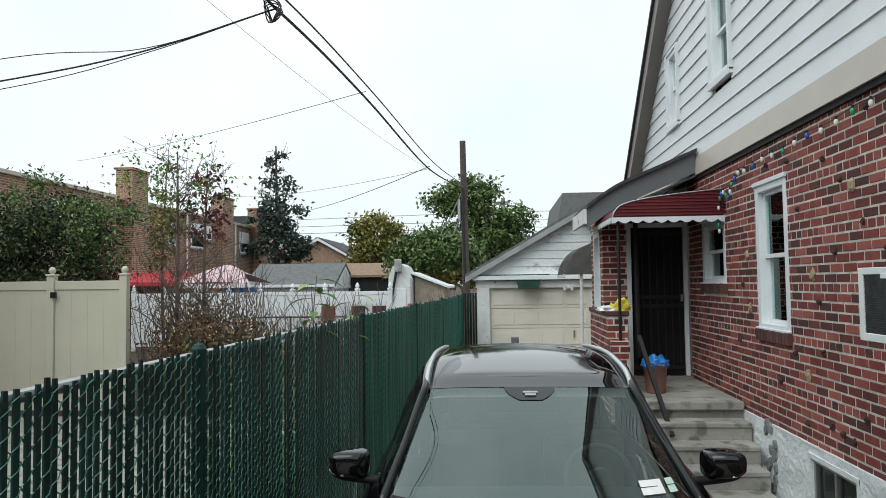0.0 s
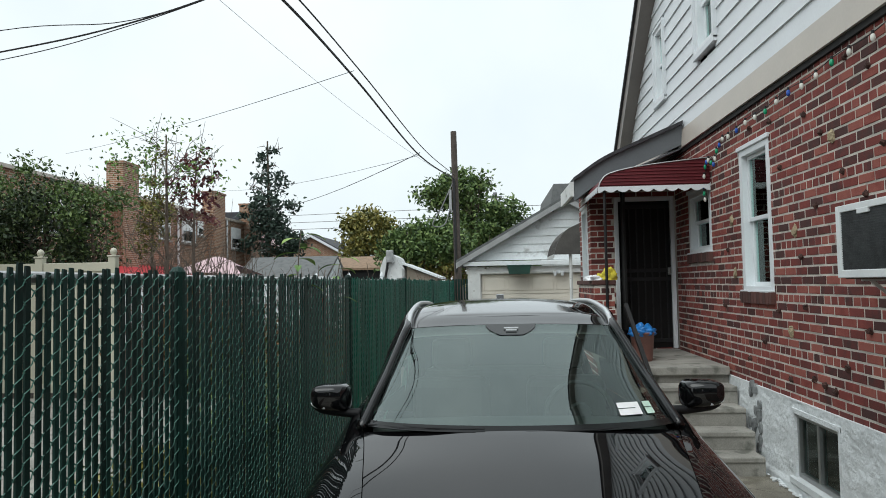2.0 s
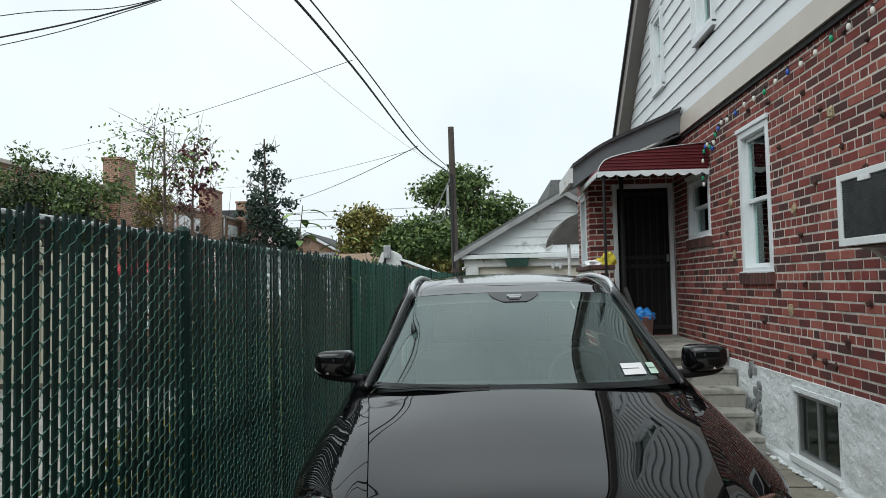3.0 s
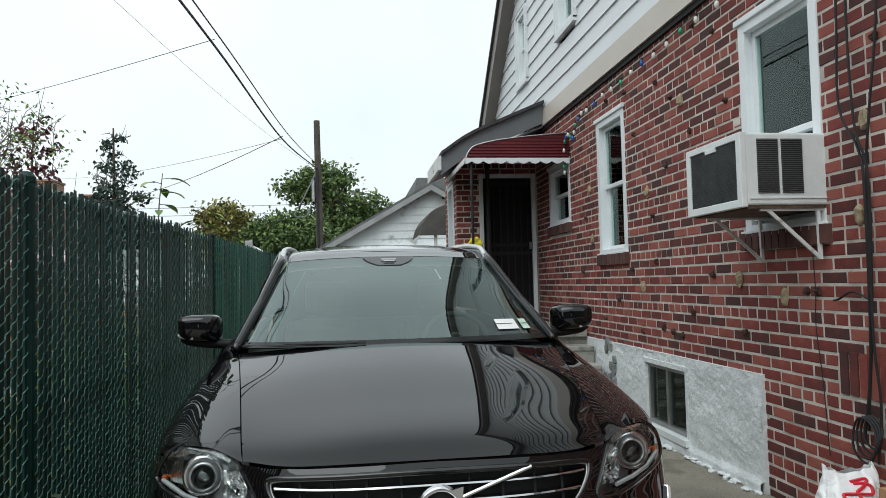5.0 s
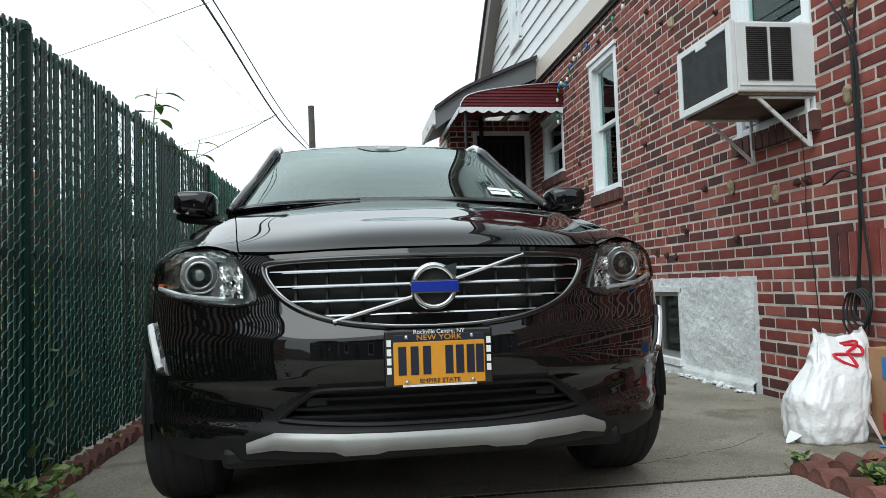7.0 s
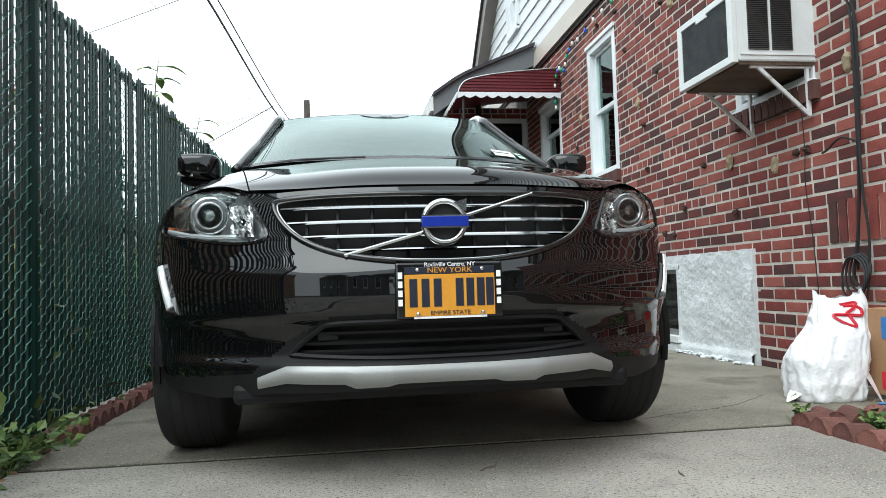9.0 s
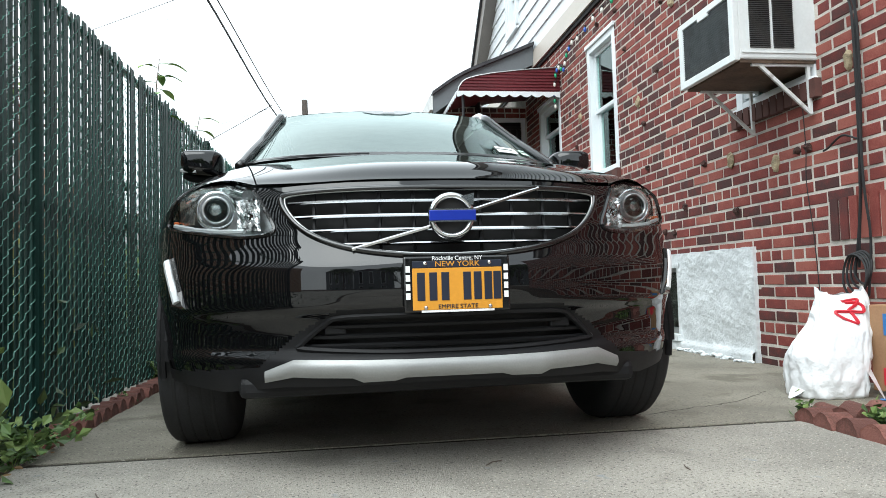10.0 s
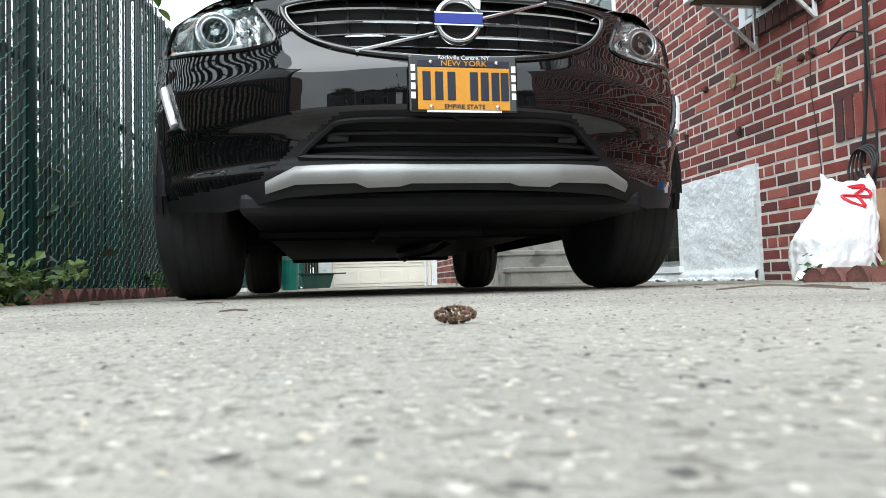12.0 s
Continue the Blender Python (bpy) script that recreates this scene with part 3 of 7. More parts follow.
# white parged foundation with its own thickness and a lumpy face
foundation = thing("foundation", "white-painted rough parging on the foundation, peeling, along the driveway", "foundation", kind="structure")
bm = B()
fr = np.random.default_rng(3)
ys, zs = np.linspace(4.43, 9.9, 300), np.linspace(-0.03, ZB, 46)
pts = np.array([[(W - 0.018 - 0.014 * noise.noise((y * 5, z * 5, 0)) - 0.004 * noise.noise((y * 17, z * 17, 3)) - 0.0045 * (1 - 2.4 * abs(noise.noise((y * 9 + z * 5, z * 13 - y * 3, 8)))) - (0.03 if z < 0.06 else 0), y + (0.02 * noise.noise((z * 9, 0, 5)) if y < 4.5 else 0), z + (0.012 * noise.noise((y * 7, 2, 0)) if z > 0.7 else 0)) for y in ys] for z in zs])
grid(bm, pts, lambda p: not (BW[0] - 0.03 < p[1] < BW[1] + 0.03 and BW[2] - 0.04 < p[2] < BW[3] + 0.02))
part("parging", bm, WHITEWASH, foundation, smooth=True)
bm = B()
box(bm, W - 0.02, W + 0.01, 4.42, 4.45, -0.03, ZB)
for a, c, d, e in rings_in(4.45, 9.9, ZB - 0.012, ZB, []):
    box(bm, W - 0.02, W + 0.01, a, c, d, e)
for s in (0, 1):
    box(bm, W - 0.025, W + 0.06, (BW[0] - 0.04, BW[1])[s], (BW[0], BW[1] + 0.04)[s], BW[2] - 0.04, BW[3] + 0.03)
box(bm, W - 0.06, W + 0.06, BW[0] - 0.05, BW[1] + 0.05, BW[2] - 0.06, BW[2] - 0.01)
box(bm, W - 0.03, W + 0.06, BW[0] - 0.04, BW[1] + 0.04, BW[3], BW[3] + 0.04)
part("reveal", bm, WHITEWASH, foundation)
PEEL = mat("bare_grey_parging", (0.20, 0.21, 0.21), 0.95, 0, 0.3, 12, 90, 0.6)
for k in range(16):
    y, z = fr.normal(7.15, 0.16), fr.normal(0.42, 0.13)
    bm = B()
    pts = [(W - 0.041 - 0.001 * (k % 3), y + fr.uniform(.6, 1.3) * 0.035 * math.cos(a), z + fr.uniform(.6, 1.3) * 0.05 * math.sin(a)) for a in np.linspace(0, 6.28, 9)[:-1]]
    vs = [bm.verts.new(p) for p in pts]
    bm.faces.new(vs)
    ret = bmesh.ops.extrude_face_region(bm, geom=bm.faces[:])
    for v in [g for g in ret["geom"] if isinstance(g, bmesh.types.BMVert)]:
        v.co.x += 0.04
    part("peeled_patch", bm, PEEL, foundation, "bare grey patch where paint peeled")

# rubble along the foot of the foundation
bm = B()
for k in range(70):
    m = Matrix.Translation((W - 0.05 - fr.uniform(0, .05), fr.uniform(4.4, 7), fr.uniform(0.0, 0.02))) @ Matrix.Diagonal((fr.uniform(.01, .03), fr.uniform(.015, .05), fr.uniform(.006, .02), 1))
    bmesh.ops.create_icosphere(bm, subdivisions=1, radius=1, matrix=m)
solo("plaster_crumbs", bm, WHITEWASH, "crumbled white plaster at the foot of the wall", "rubble", kind="stuff")


def window(name, y0, y1, z0, z1, x=W, label="", curtain=False, split=0.5, kind="structure"):
    """A double-hung sash window in a wall that faces -x."""
    w = thing(name, label, "window", kind=kind)
    f = 0.075
    bm = B()
    for a, c, d, e in ((y0, y0 + f, z0, z1), (y1 - f, y1, z0, z1), (y0 + f, y1 - f, z1 - f, z1), (y0 + f, y1 - f, z0, z0 + 0.05)):
        box(bm, x + 0.0, x + 0.14, a, c, d, e, 0.004)
    part("window_frame", bm, WHITE, w)
    part("window_sill", box(B(), x - 0.03, x + 0.12, y0 - 0.01, y1 + 0.01, z0 - 0.03, z0 + 0.012, 0.004), WHITE, w)
    part("drip_cap", box(B(), x - 0.02, x + 0.1, y0 - 0.02, y1 + 0.02, z1 - 0.012, z1 + 0.03, 0.004), WHITE, w)
    zm = z0 + (z1 - z0) * split
    for k, (a, c) in enumerate(((z0 + 0.05, zm + 0.02), (zm - 0.02, z1 - f))):
        xx = x + (0.085 if k == 0 else 0.055)
        s = 0.04
        bm = B()
        for p, q, d, e in ((y0 + f, y0 + f + s, a, c), (y1 - f - s, y1 - f, a, c), (y0 + f + s, y1 - f - s, c - s, c), (y0 + f + s, y1 - f - s, a, a + s)):
            box(bm, xx, xx + 0.03, p, q, d, e, 0.003)
        sash = part("lower_sash" if k == 0 else "upper_sash", bm, WHITE, w)
        pane = part("pane", box(B(), xx + 0.012, xx + 0.017, y0 + f + s, y1 - f - s, a + s, c - s), PANE, sash)
        pane.visible_shadow = False
    if curtain:
        yy = np.linspace(y0 + f, y1 - f, 60)
        bm = B()
        grid(bm, np.array([[(x + 0.145 + 0.015 * math.sin(y * 70 + 2 * math.sin(y * 13)) * (0.6 + 0.4 * math.sin(zz * 3)), y, zz) for y in yy] for zz in np.linspace(z0, z1, 12)]))
        part("curtain", bm, CURTAIN, w, "white sheer curtain behind the glass", smooth=True)
    # near-black backing panel in place of the room's shade
    part("unlit_room_panel", box(B(), x + 0.42, x + 0.45, y0 - 0.5, y1 + 0.5, z0 - 0.5, z1 + 0.5), DARK_AND_SHADE, w, "near-black panel standing in for the unlit room")
    return w


window("window_1", *W1, label="white double-hung vinyl window in the brick wall", curtain=True)
window("window_2", *W2, label="white double-hung window with sheer curtain above the air conditioner", curtain=True, split=0.42)
window("window_3", *W3, label="small white porch window in the shaded brick wall")
wb = thing("window_4", "basement window with aluminium frame and two dark sliding panes", "window", kind="structure")
bm = B()
ym = (BW[0] + BW[1]) / 2
for a, c, d, e in ((BW[0], BW[0] + .035, BW[2], BW[3]), (BW[1] - .035, BW[1], BW[2], BW[3]), (BW[0] + .035, BW[1] - .035, BW[3] - .035, BW[3]), (BW[0] + .035, BW[1] - .035, BW[2], BW[2] + .035), (ym - .018, ym + .018, BW[2] + .035, BW[3] - .035)):
    box(bm, W + 0.0, W + 0.06, a, c, d, e, 0.003)
part("window_frame", bm, SILVER, wb, "dull aluminium frame")
for a, c in ((BW[0] + .035, ym - .018), (ym + .018, BW[1] - .035)):
    part("pane", box(B(), W + 0.03, W + 0.035, a, c, BW[2] + .035, BW[3] - .035), PANE, wb)
# same kind of backing: cellar shade put in as a near-black panel
part("unlit_room_panel", box(B(), W + 0.25, W + 0.28, BW[0] - .2, BW[1] + .2, 0, .9), DARK_AND_SHADE, wb, "near-black panel standing in for the unlit cellar")

# upper storey: clapboard siding on a gable that faces the driveway
EAVE_Y, APEX_Y, SLOPE = 13.55, 6.9, 0.86
ZS, ZT = 3.50, 3.74
gable_z = lambda y: ZT + 0.15 + SLOPE * (EAVE_Y - y if y > APEX_Y else y - (2 * APEX_Y - EAVE_Y))
APEX_Z = gable_z(APEX_Y)
wall_upper = thing("wall_upper", "pale grey-white horizontal siding on the upper gable wall", "wall", kind="structure")
bm = B()
prism(bm, [(2 * APEX_Y - EAVE_Y, ZS), (EAVE_Y, ZS), (EAVE_Y, ZT + 0.1), (APEX_Y, APEX_Z - 0.05), (2 * APEX_Y - EAVE_Y, ZT + 0.1)], "x", W + 0.56, W + 0.60)
part("sheathing", bm, SIDING, wall_upper)
part("belt_trim", prism(B(), [(W - 0.045, ZS), (W + 0.03, ZS), (W + 0.03, ZT), (W - 0.03, ZT)], "y", 2 * APEX_Y - EAVE_Y, EAVE_Y - 0.1), TRIM, wall_upper, "beige belt trim")
# near-black strip paints in the shadow that the belt trim casts
part("drip_shadow_strip", box(B(), W - 0.02, W + 0.01, 2 * APEX_Y - EAVE_Y, EAVE_Y - 0.1, ZS - 0.05, ZS), DARK_AND_SHADE, wall_upper, "near-black strip painted in for the shadow under the trim")
UW = [(10.25, 10.82, 4.44, 5.5), (7.98, 8.68, 4.50, 5.62)]
EXPO = 0.205
k = 0
z = ZT
while z < APEX_Z - 0.1:
    lim = [y for y in (EAVE_Y - (z - ZT - 0.10) / SLOPE, 2 * APEX_Y - EAVE_Y + (z - ZT - 0.10) / SLOPE)]
    y_hi, y_lo = min(lim[0], EAVE_Y), max(lim[1], 2 * APEX_Y - EAVE_Y)
    spans = [(y_lo, y_hi)]
    for u in UW:
        if u[2] < z + EXPO * 0.9 and z + EXPO * 0.1 < u[3]:
            spans = [s for p, q in spans for s in ((p, min(q, u[0])), (max(p, u[1]), q)) if s[1] - s[0] > 0.02]
    for p, q in spans:
        bm = prism(B(), [(W - 0.016, z), (W + 0.03, z), (W + 0.03, z + EXPO), (W + 0.004, z + EXPO), (W - 0.012, z + 0.012)], "y", p, q)
        part("siding_board", bm, SIDING, wall_upper)
    z += EXPO
for i, u in enumerate(UW):
    w = window("window_%d" % (5 + i), *u, x=W - 0.02, label="upper white double-hung window with grey trim and half-drawn blind")
    part("casing", box(box(box(B(), W - 0.05, W + 0.02, u[0] - 0.05, u[0], u[2] - 0.05, u[3]), W - 0.05, W + 0.02, u[1], u[1] + 0.05, u[2] - 0.05, u[3]), W - 0.052, W + 0.02, u[0] - 0.05, u[1] + 0.05, u[2] - 0.09, u[2] - 0.03), SIDING, w)
    part("blind", box(B(), W + 0.10, W + 0.11, u[0] + 0.05, u[1] - 0.05, u[2] + 0.42, u[3]), CURTAIN, w, "white blind drawn halfway")
# rake boards and roof
roof = thing("roof_main", "dark shingled gable roof with taupe rake boards", "roof", kind="structure")
for sgn in (1, -1):
    ye = APEX_Y + sgn * (EAVE_Y - APEX_Y + 0.25)
    ze = APEX_Z - SLOPE * (EAVE_Y - APEX_Y + 0.25)
    part("rake_board", prism(B(), [(APEX_Y, APEX_Z - 0.30), (ye, ze - 0.30), (ye, ze), (APEX_Y, APEX_Z)], "x", W - 0.20, W - 0.16), TRIM_DARK, roof)
    part("soffit", prism(B(), [(APEX_Y, APEX_Z - 0.30), (ye, ze - 0.30), (ye, ze - 0.28), (APEX_Y, APEX_Z - 0.28)], "x", W - 0.16, W + 0.1), TRIM_DARK, roof)
    part("roof_slope", prism(B(), [(APEX_Y, APEX_Z), (ye + sgn * .08, ze - .07), (ye + sgn * .08, ze + .0), (APEX_Y, APEX_Z + 0.08)], "x", W - 0.24, W + 8), SHINGLE_DARK, roof)
# closing walls of the house
bm = B()
box(bm, W + 0.25, W + 8, EAVE_Y - 0.25, EAVE_Y - 0.02, -0.1, ZT + 0.1)
box(bm, W + 0.25, W + 8, Y0, Y0 + 0.2, -0.1, ZT + 0.1)
box(bm, W + 7.8, W + 8, Y0 + .2, EAVE_Y - .25, -0.1, 8)
tagged(part("wall_back", bm, BRICK), "plain brick rear walls of the house", "wall", kind="structure")


# ---------------------------------------------------------------- porch with vestibule, landing and steps
VX, VY, VY1 = 1.44, 10.0, 11.25
vest = thing("wall_vestibule", "red brick entrance vestibule beside the porch", "wall", kind="structure")
DOOR = (1.77, W - 0.02, 0.86, 2.94)
bm = B()
for a, c, d, e in rings_in(VX + 0.01, W + 0.01, -0.05, 3.1, [(DOOR[0], DOOR[1] + 0.1, DOOR[2], DOOR[3])]):
    box(bm, a, c, VY + 0.011, VY + 0.22, d, e)
VW = (10.32, 10.95, 1.62, 2.86)
for a, c, d, e in rings_in(VY + 0.22, VY1, -0.05, 3.1, [VW]):
    box(bm, VX + 0.011, VX + 0.22, a, c, d, e)
part("mortar_bed", bm, MORTAR, vest)
lay("bricks_front", list(brick_cells(VX, W, 0.04, 3.1, [DOOR])), lambda u, o, z: Vector((u, VY + 0.011 - o, z)), vest, seed=5)
lay("bricks_side", list(brick_cells(VY, VY1, 0.04, 3.1, [VW])), lambda u, o, z: Vector((VX + 0.011 - o, u, z)), vest, seed=6)
window("window_7", *VW, x=VX, label="white sash window in the vestibule's side wall")
door = thing("door_1", "dark storm door with barred panels in a white frame, closed", "door", kind="structure")
bm = B()
box(bm, DOOR[0], DOOR[0] + 0.055, VY - 0.02, VY + 0.1, DOOR[2], DOOR[3], 0.004)
box(bm, DOOR[1] - 0.055, DOOR[1], VY - 0.02, VY + 0.1, DOOR[2], DOOR[3], 0.004)
box(bm, DOOR[0] + 0.055, DOOR[1] - 0.055, VY - 0.02, VY + 0.1, DOOR[3] - 0.06, DOOR[3], 0.004)
part("door_frame", bm, WHITE, door, "white door frame")
part("door_leaf", box(B(), DOOR[0] + 0.055, DOOR[1] - 0.055, VY + 0.03, VY + 0.07, DOOR[2], DOOR[3] - 0.06), DOORDARK, door)
bm = B()
for zz in (DOOR[2] + 0.08, 1.78, 1.90, DOOR[3] - 0.16):
    box(bm, DOOR[0] + 0.06, DOOR[1] - 0.06, VY + 0.016, VY + 0.03, zz, zz + 0.05, 0.003)
for xx in np.linspace(DOOR[0] + 0.10, DOOR[1] - 0.12, 7):
    box(bm, xx, xx + 0.018, VY + 0.018, VY + 0.03, DOOR[2] + 0.1, DOOR[3] - 0.15)
part("door_bars", bm, IRON, door, "black security bars")
part("door_handle", box(B(), DOOR[1] - 0.10, DOOR[1] - 0.07, VY - 0.01, VY + 0.03, 1.86, 1.96, 0.004), SILVER, door)

steps = thing("porch_steps", "worn grey concrete steps up to the porch landing", "steps", kind="structure")
LZ = 0.855
SX0, SX1 = 1.50, W - 0.02
part("landing", box(B(), SX0, SX1, 7.93, VY + 0.01, 0.0, LZ - 0.09), STEPCON, steps)
part("landing_slab", box(B(), SX0 - 0.02, SX1, 7.87, VY + 0.008, LZ - 0.09, LZ, 0.012), STEPCON, steps)
RISE = LZ / 5
for i in range(1, 5):
    ytop = 7.90 - 0.29 * (i - 1)
    part("step", box(B(), SX0, SX1 - 0.02 * i, ytop - 0.29, ytop, 0.0, LZ - RISE * i - 0.05), STEPCON, steps)
    part("tread", box(B(), SX0 - 0.015, SX1 - 0.02 * i, ytop - 0.305, ytop - 0.002, LZ - RISE * i - 0.05, LZ - RISE * i, 0.01), STEPCON, steps)

para = thing("wall_parapet", "low red brick parapet beside the landing with stepped top", "wall", kind="structure")
bm = B()
box(bm, 1.26, 1.49, 8.48, 9.98, 0.0, 1.74)
box(bm, 1.27, 1.485, 8.33, 8.47, 0.0, 1.46)
part("mortar_bed", bm, MORTAR, para)
lay("bricks_end", list(brick_cells(1.26, 1.49, 0.04, 1.74, [])), lambda u, o, z: Vector((u, 8.48 - o, z)), para, seed=8)
lay("bricks_lower", list(brick_cells(1.27, 1.485, 0.04, 1.46, [])), lambda u, o, z: Vector((u, 8.33 - o, z)), para, seed=18)
lay("bricks_side", list(brick_cells(8.33, 9.98, 0.04, 1.74, [(8.3, 8.48, 1.46, 1.8)])), lambda u, o, z: Vector((1.26 - o, u, z)), para, seed=9)
part("coping", box(B(), 1.235, 1.51, 8.46, 9.98, 1.745, 1.80, 0.01), SILLBRICK, para, "dark brick coping")

# porch roof: shed roof with grey fascia that slopes down from the house
proof = thing("porch_roof", "shed porch roof with grey fascia and dark shingles", "roof", kind="structure")
prof = crom([(W - 0.03, 3.80), (2.1, 3.60), (1.55, 3.36), (1.16, 3.10)], 6)
FY = 9.40
low = [(p[0], p[1] - 0.26) for p in prof]
bm = B()
for (a, c), (d, e) in zip(zip(prof, prof[1:]), zip(low, low[1:])):
    prism(bm, [tuple(d), tuple(e), tuple(c), tuple(a)], "y", FY, FY + 0.03)
part("fascia", bm, GREYPAINT, proof)
bm = B()
for a, c in zip(prof, prof[1:]):
    prism(bm, [(a[0], a[1]), (c[0] - 0.001, c[1]), (c[0] - 0.001, c[1] + 0.045), (a[0], a[1] + 0.045)], "y", FY - 0.06, 10.8)
part("shingles", bm, SHINGLE_DARK, proof)
part("eave_board", box(B(), 1.12, 1.16, FY - 0.02, 10.75, 2.90, 3.09), WHITE_WORN, proof, "pale eave board")
part("soffit", prism(B(), [(1.16, 2.92), (W, 3.50), (W, 3.52), (1.16, 2.94)], "y", FY + 0.03, 10.75), GREYPAINT, proof)

# red door awning
awn = thing("door_awning", "dark red ribbed aluminium awning with white scalloped edge over the porch", "awning")
AX0, AX1, AY0, AY1 = 1.33, W + 0.0, 8.40, 9.98
curve = crom([(AX0, 2.87), (AX0 + 0.03, 2.95), (AX0 + 0.12, 3.03), (AX0 + 0.38, 3.095), (2.1, 3.145), (AX1, 3.19)], 8)
bm = grid(B(), np.array([[(x, y, z) for y in (AY0, AY1)] for x, z in curve]))
part("canopy", bm, RED, awn, smooth=True)
part("front_panel", prism(B(), [tuple(q) for q in curve] + [(AX1, 2.865)], "y", AY0, AY0 + 0.012), RED, awn)
for k in range(8):
    zz = 2.905 + 0.038 * k
    x_in = float(np.interp(zz, curve[:, 1], curve[:, 0]))
    if x_in < AX1 - 0.1:
        part("rib", prism(B(), [(AY0 - 0.010, zz), (AY0, zz - 0.008), (AY0, zz + 0.010)], "x", x_in + 0.01, AX1), RED, awn)


def scallops(bm, along, fixed, a, c, z, drop, axis):
    """A strip with a wavy lower edge."""
    nn = max(2, int((c - a) / 0.012))
    top, bot = [], []
    for i in range(nn + 1):
        u = a + (c - a) * i / nn
        zz = z - drop * (0.55 + 0.45 * abs(math.sin(math.pi * u / 0.14)))
        p = (u, fixed) if axis == "x" else (fixed, u)
        top.append((*p, z))
        bot.append((*p, zz))
    grid(bm, np.array([top, bot]))
    back = [[(x + (0.004 if axis == "y" else 0), y + (0.004 if axis == "x" else 0), zz) for x, y, zz in row] for row in (bot, top)]
    grid(bm, np.array(back))


bm = B()
scallops(bm, "x", AY0 - 0.012, AX0 - 0.01, AX1, 2.885, 0.07, "x")
scallops(bm, "y", AX0 - 0.016, AY0 - 0.01, AY1, 2.885, 0.07, "y")
part("valance", bm, WHITE, awn, "white scalloped valance")
part("trim_pipe", tube(B(), [(x, AY0 - 0.006, z + .006) for x, z in curve], 0.008, 6), SILVER, awn)
post = thing("awning_post", "thin black iron post holding the awning", "post")
part("pole", tube(B(), [(1.40, 8.44, 0.0), (1.40, 8.44, 2.86)], 0.017, 8), IRON, post)
part("base", lathe(B(), [(0.05, 0), (0.05, 0.012), (0.02, 0.02)], 12, (1.40, 8.44, 0.0)), IRON, post)
rail = thing("loose_rail", "black wooden rail leaning against the parapet", "rail")
part("bar", tube(B(), [(1.76, 7.6, 0.55), (1.58, 8.30, 1.52)], 0.03, 4), IRON, rail)

# second awning and post behind the vestibule
awn2 = thing("side_awning", "small weathered grey-brown metal awning on a white post", "awning")
bm = B()
c2 = crom([(1.20, 2.28), (1.27, 2.50), (1.45, 2.72), (1.75, 2.86)], 6)
grid(bm, np.array([[(x, y, z) for y in np.linspace(13.0, 14.6, 9)] for x, z in c2]))
AWN_OLD = mat("weathered_awning", (0.085, 0.08, 0.075), 0.6, 0, 0.25, 5, 50, 0.1)
part("canopy", bm, AWN_OLD, awn2, smooth=True)
part("front_panel", prism(B(), [tuple(p) for p in c2] + [(1.75, 2.28)], "y", 13.0, 13.015), AWN_OLD, awn2)
bm = B()
scallops(bm, "y", 1.195, 13.0, 14.6, 2.29, 0.07, "y")
part("valance", bm, WHITE_WORN, awn2)
part("post", tube(B(), [(1.50, 13.1, 0), (1.50, 13.1, 2.3)], 0.03, 10), WHITE_WORN, awn2, "white pipe post")
for k in range(6):
    part("rib", tube(B(), [(x - 0.004, 13.1 + 0.27 * k, z + 0.004) for x, z in c2], 0.012, 5), AWN_OLD, awn2)

# ---------------------------------------------------------------- garage at the end of the driveway
GY = 18.2
gar = thing("garage", "white clapboard garage with peeling paint and sectional door at the driveway's end", "garage", kind="structure")
GX0, GX1 = -0.52, 4.48
gx = (GX0 + GX1) / 2
gz = lambda x: 2.33 + 0.54 * (min(x, 2 * gx - x) - GX0 + 0.18)
bm = B()
for a, c, d, e in rings_in(GX0, GX1, -0.05, 2.2, [(-0.2, 2.30, -1, 2.0)]):
    box(bm, a, c, GY, GY + 0.15, d, e)
box(bm, GX0, GX0 + 0.15, GY + 0.15, GY + 6, -0.05, 2.3)
box(bm, GX1 - 0.15, GX1, GY + 0.15, GY + 6, -0.05, 2.3)
box(bm, GX0 + .15, GX1 - .15, GY + 5.85, GY + 6, -0.05, 2.3)
part("wall", bm, WHITE_WORN, gar)
z = 2.36
while z < gz(gx) - 0.05:
    xl = GX0 - 0.18 + (z - 2.33) / 0.54 + 0.1
    if 2 * gx - xl - xl > 0.1:
        part("siding_board", prism(B(), [(GY - 0.03, z), (GY + 0.1, z), (GY + 0.1, z + 0.2), (GY - 0.008, z + 0.2)], "x", xl, 2 * gx - xl), SIDING_OLD, gar)
    z += 0.2
for s in (1, -1):
    p = lambda x, z: (gx + s * (x - gx), z)
    xa = GX0 - 0.30
    za = gz(GX0) - 0.54 * 0.30 + 0.02
    top = (gx, gz(gx) + 0.10)
    e0 = p(xa, za)
    part("roof_slope", prism(B(), [e0, top, (top[0], top[1] + 0.09), (e0[0], e0[1] + 0.09)], "y", GY - 0.25, GY + 6.2), SHINGLE, gar)
    part("rake_board", prism(B(), [(e0[0], e0[1] - 0.12), (top[0], top[1] - 0.12), (top[0], top[1] + 0.02), (e0[0], e0[1] + 0.02)], "y", GY - 0.28, GY - 0.25), mat("grey_rake_paint", (.33, .34, .34), .6, 0, .2, 3, 40, .2), gar, "grey rake board")
part("lintel", box(B(), GX0 - 0.05, GX1, GY - 0.08, GY, 2.02, 2.20, 0.01), WHITE_WORN, gar, "white lintel with peeling paint")
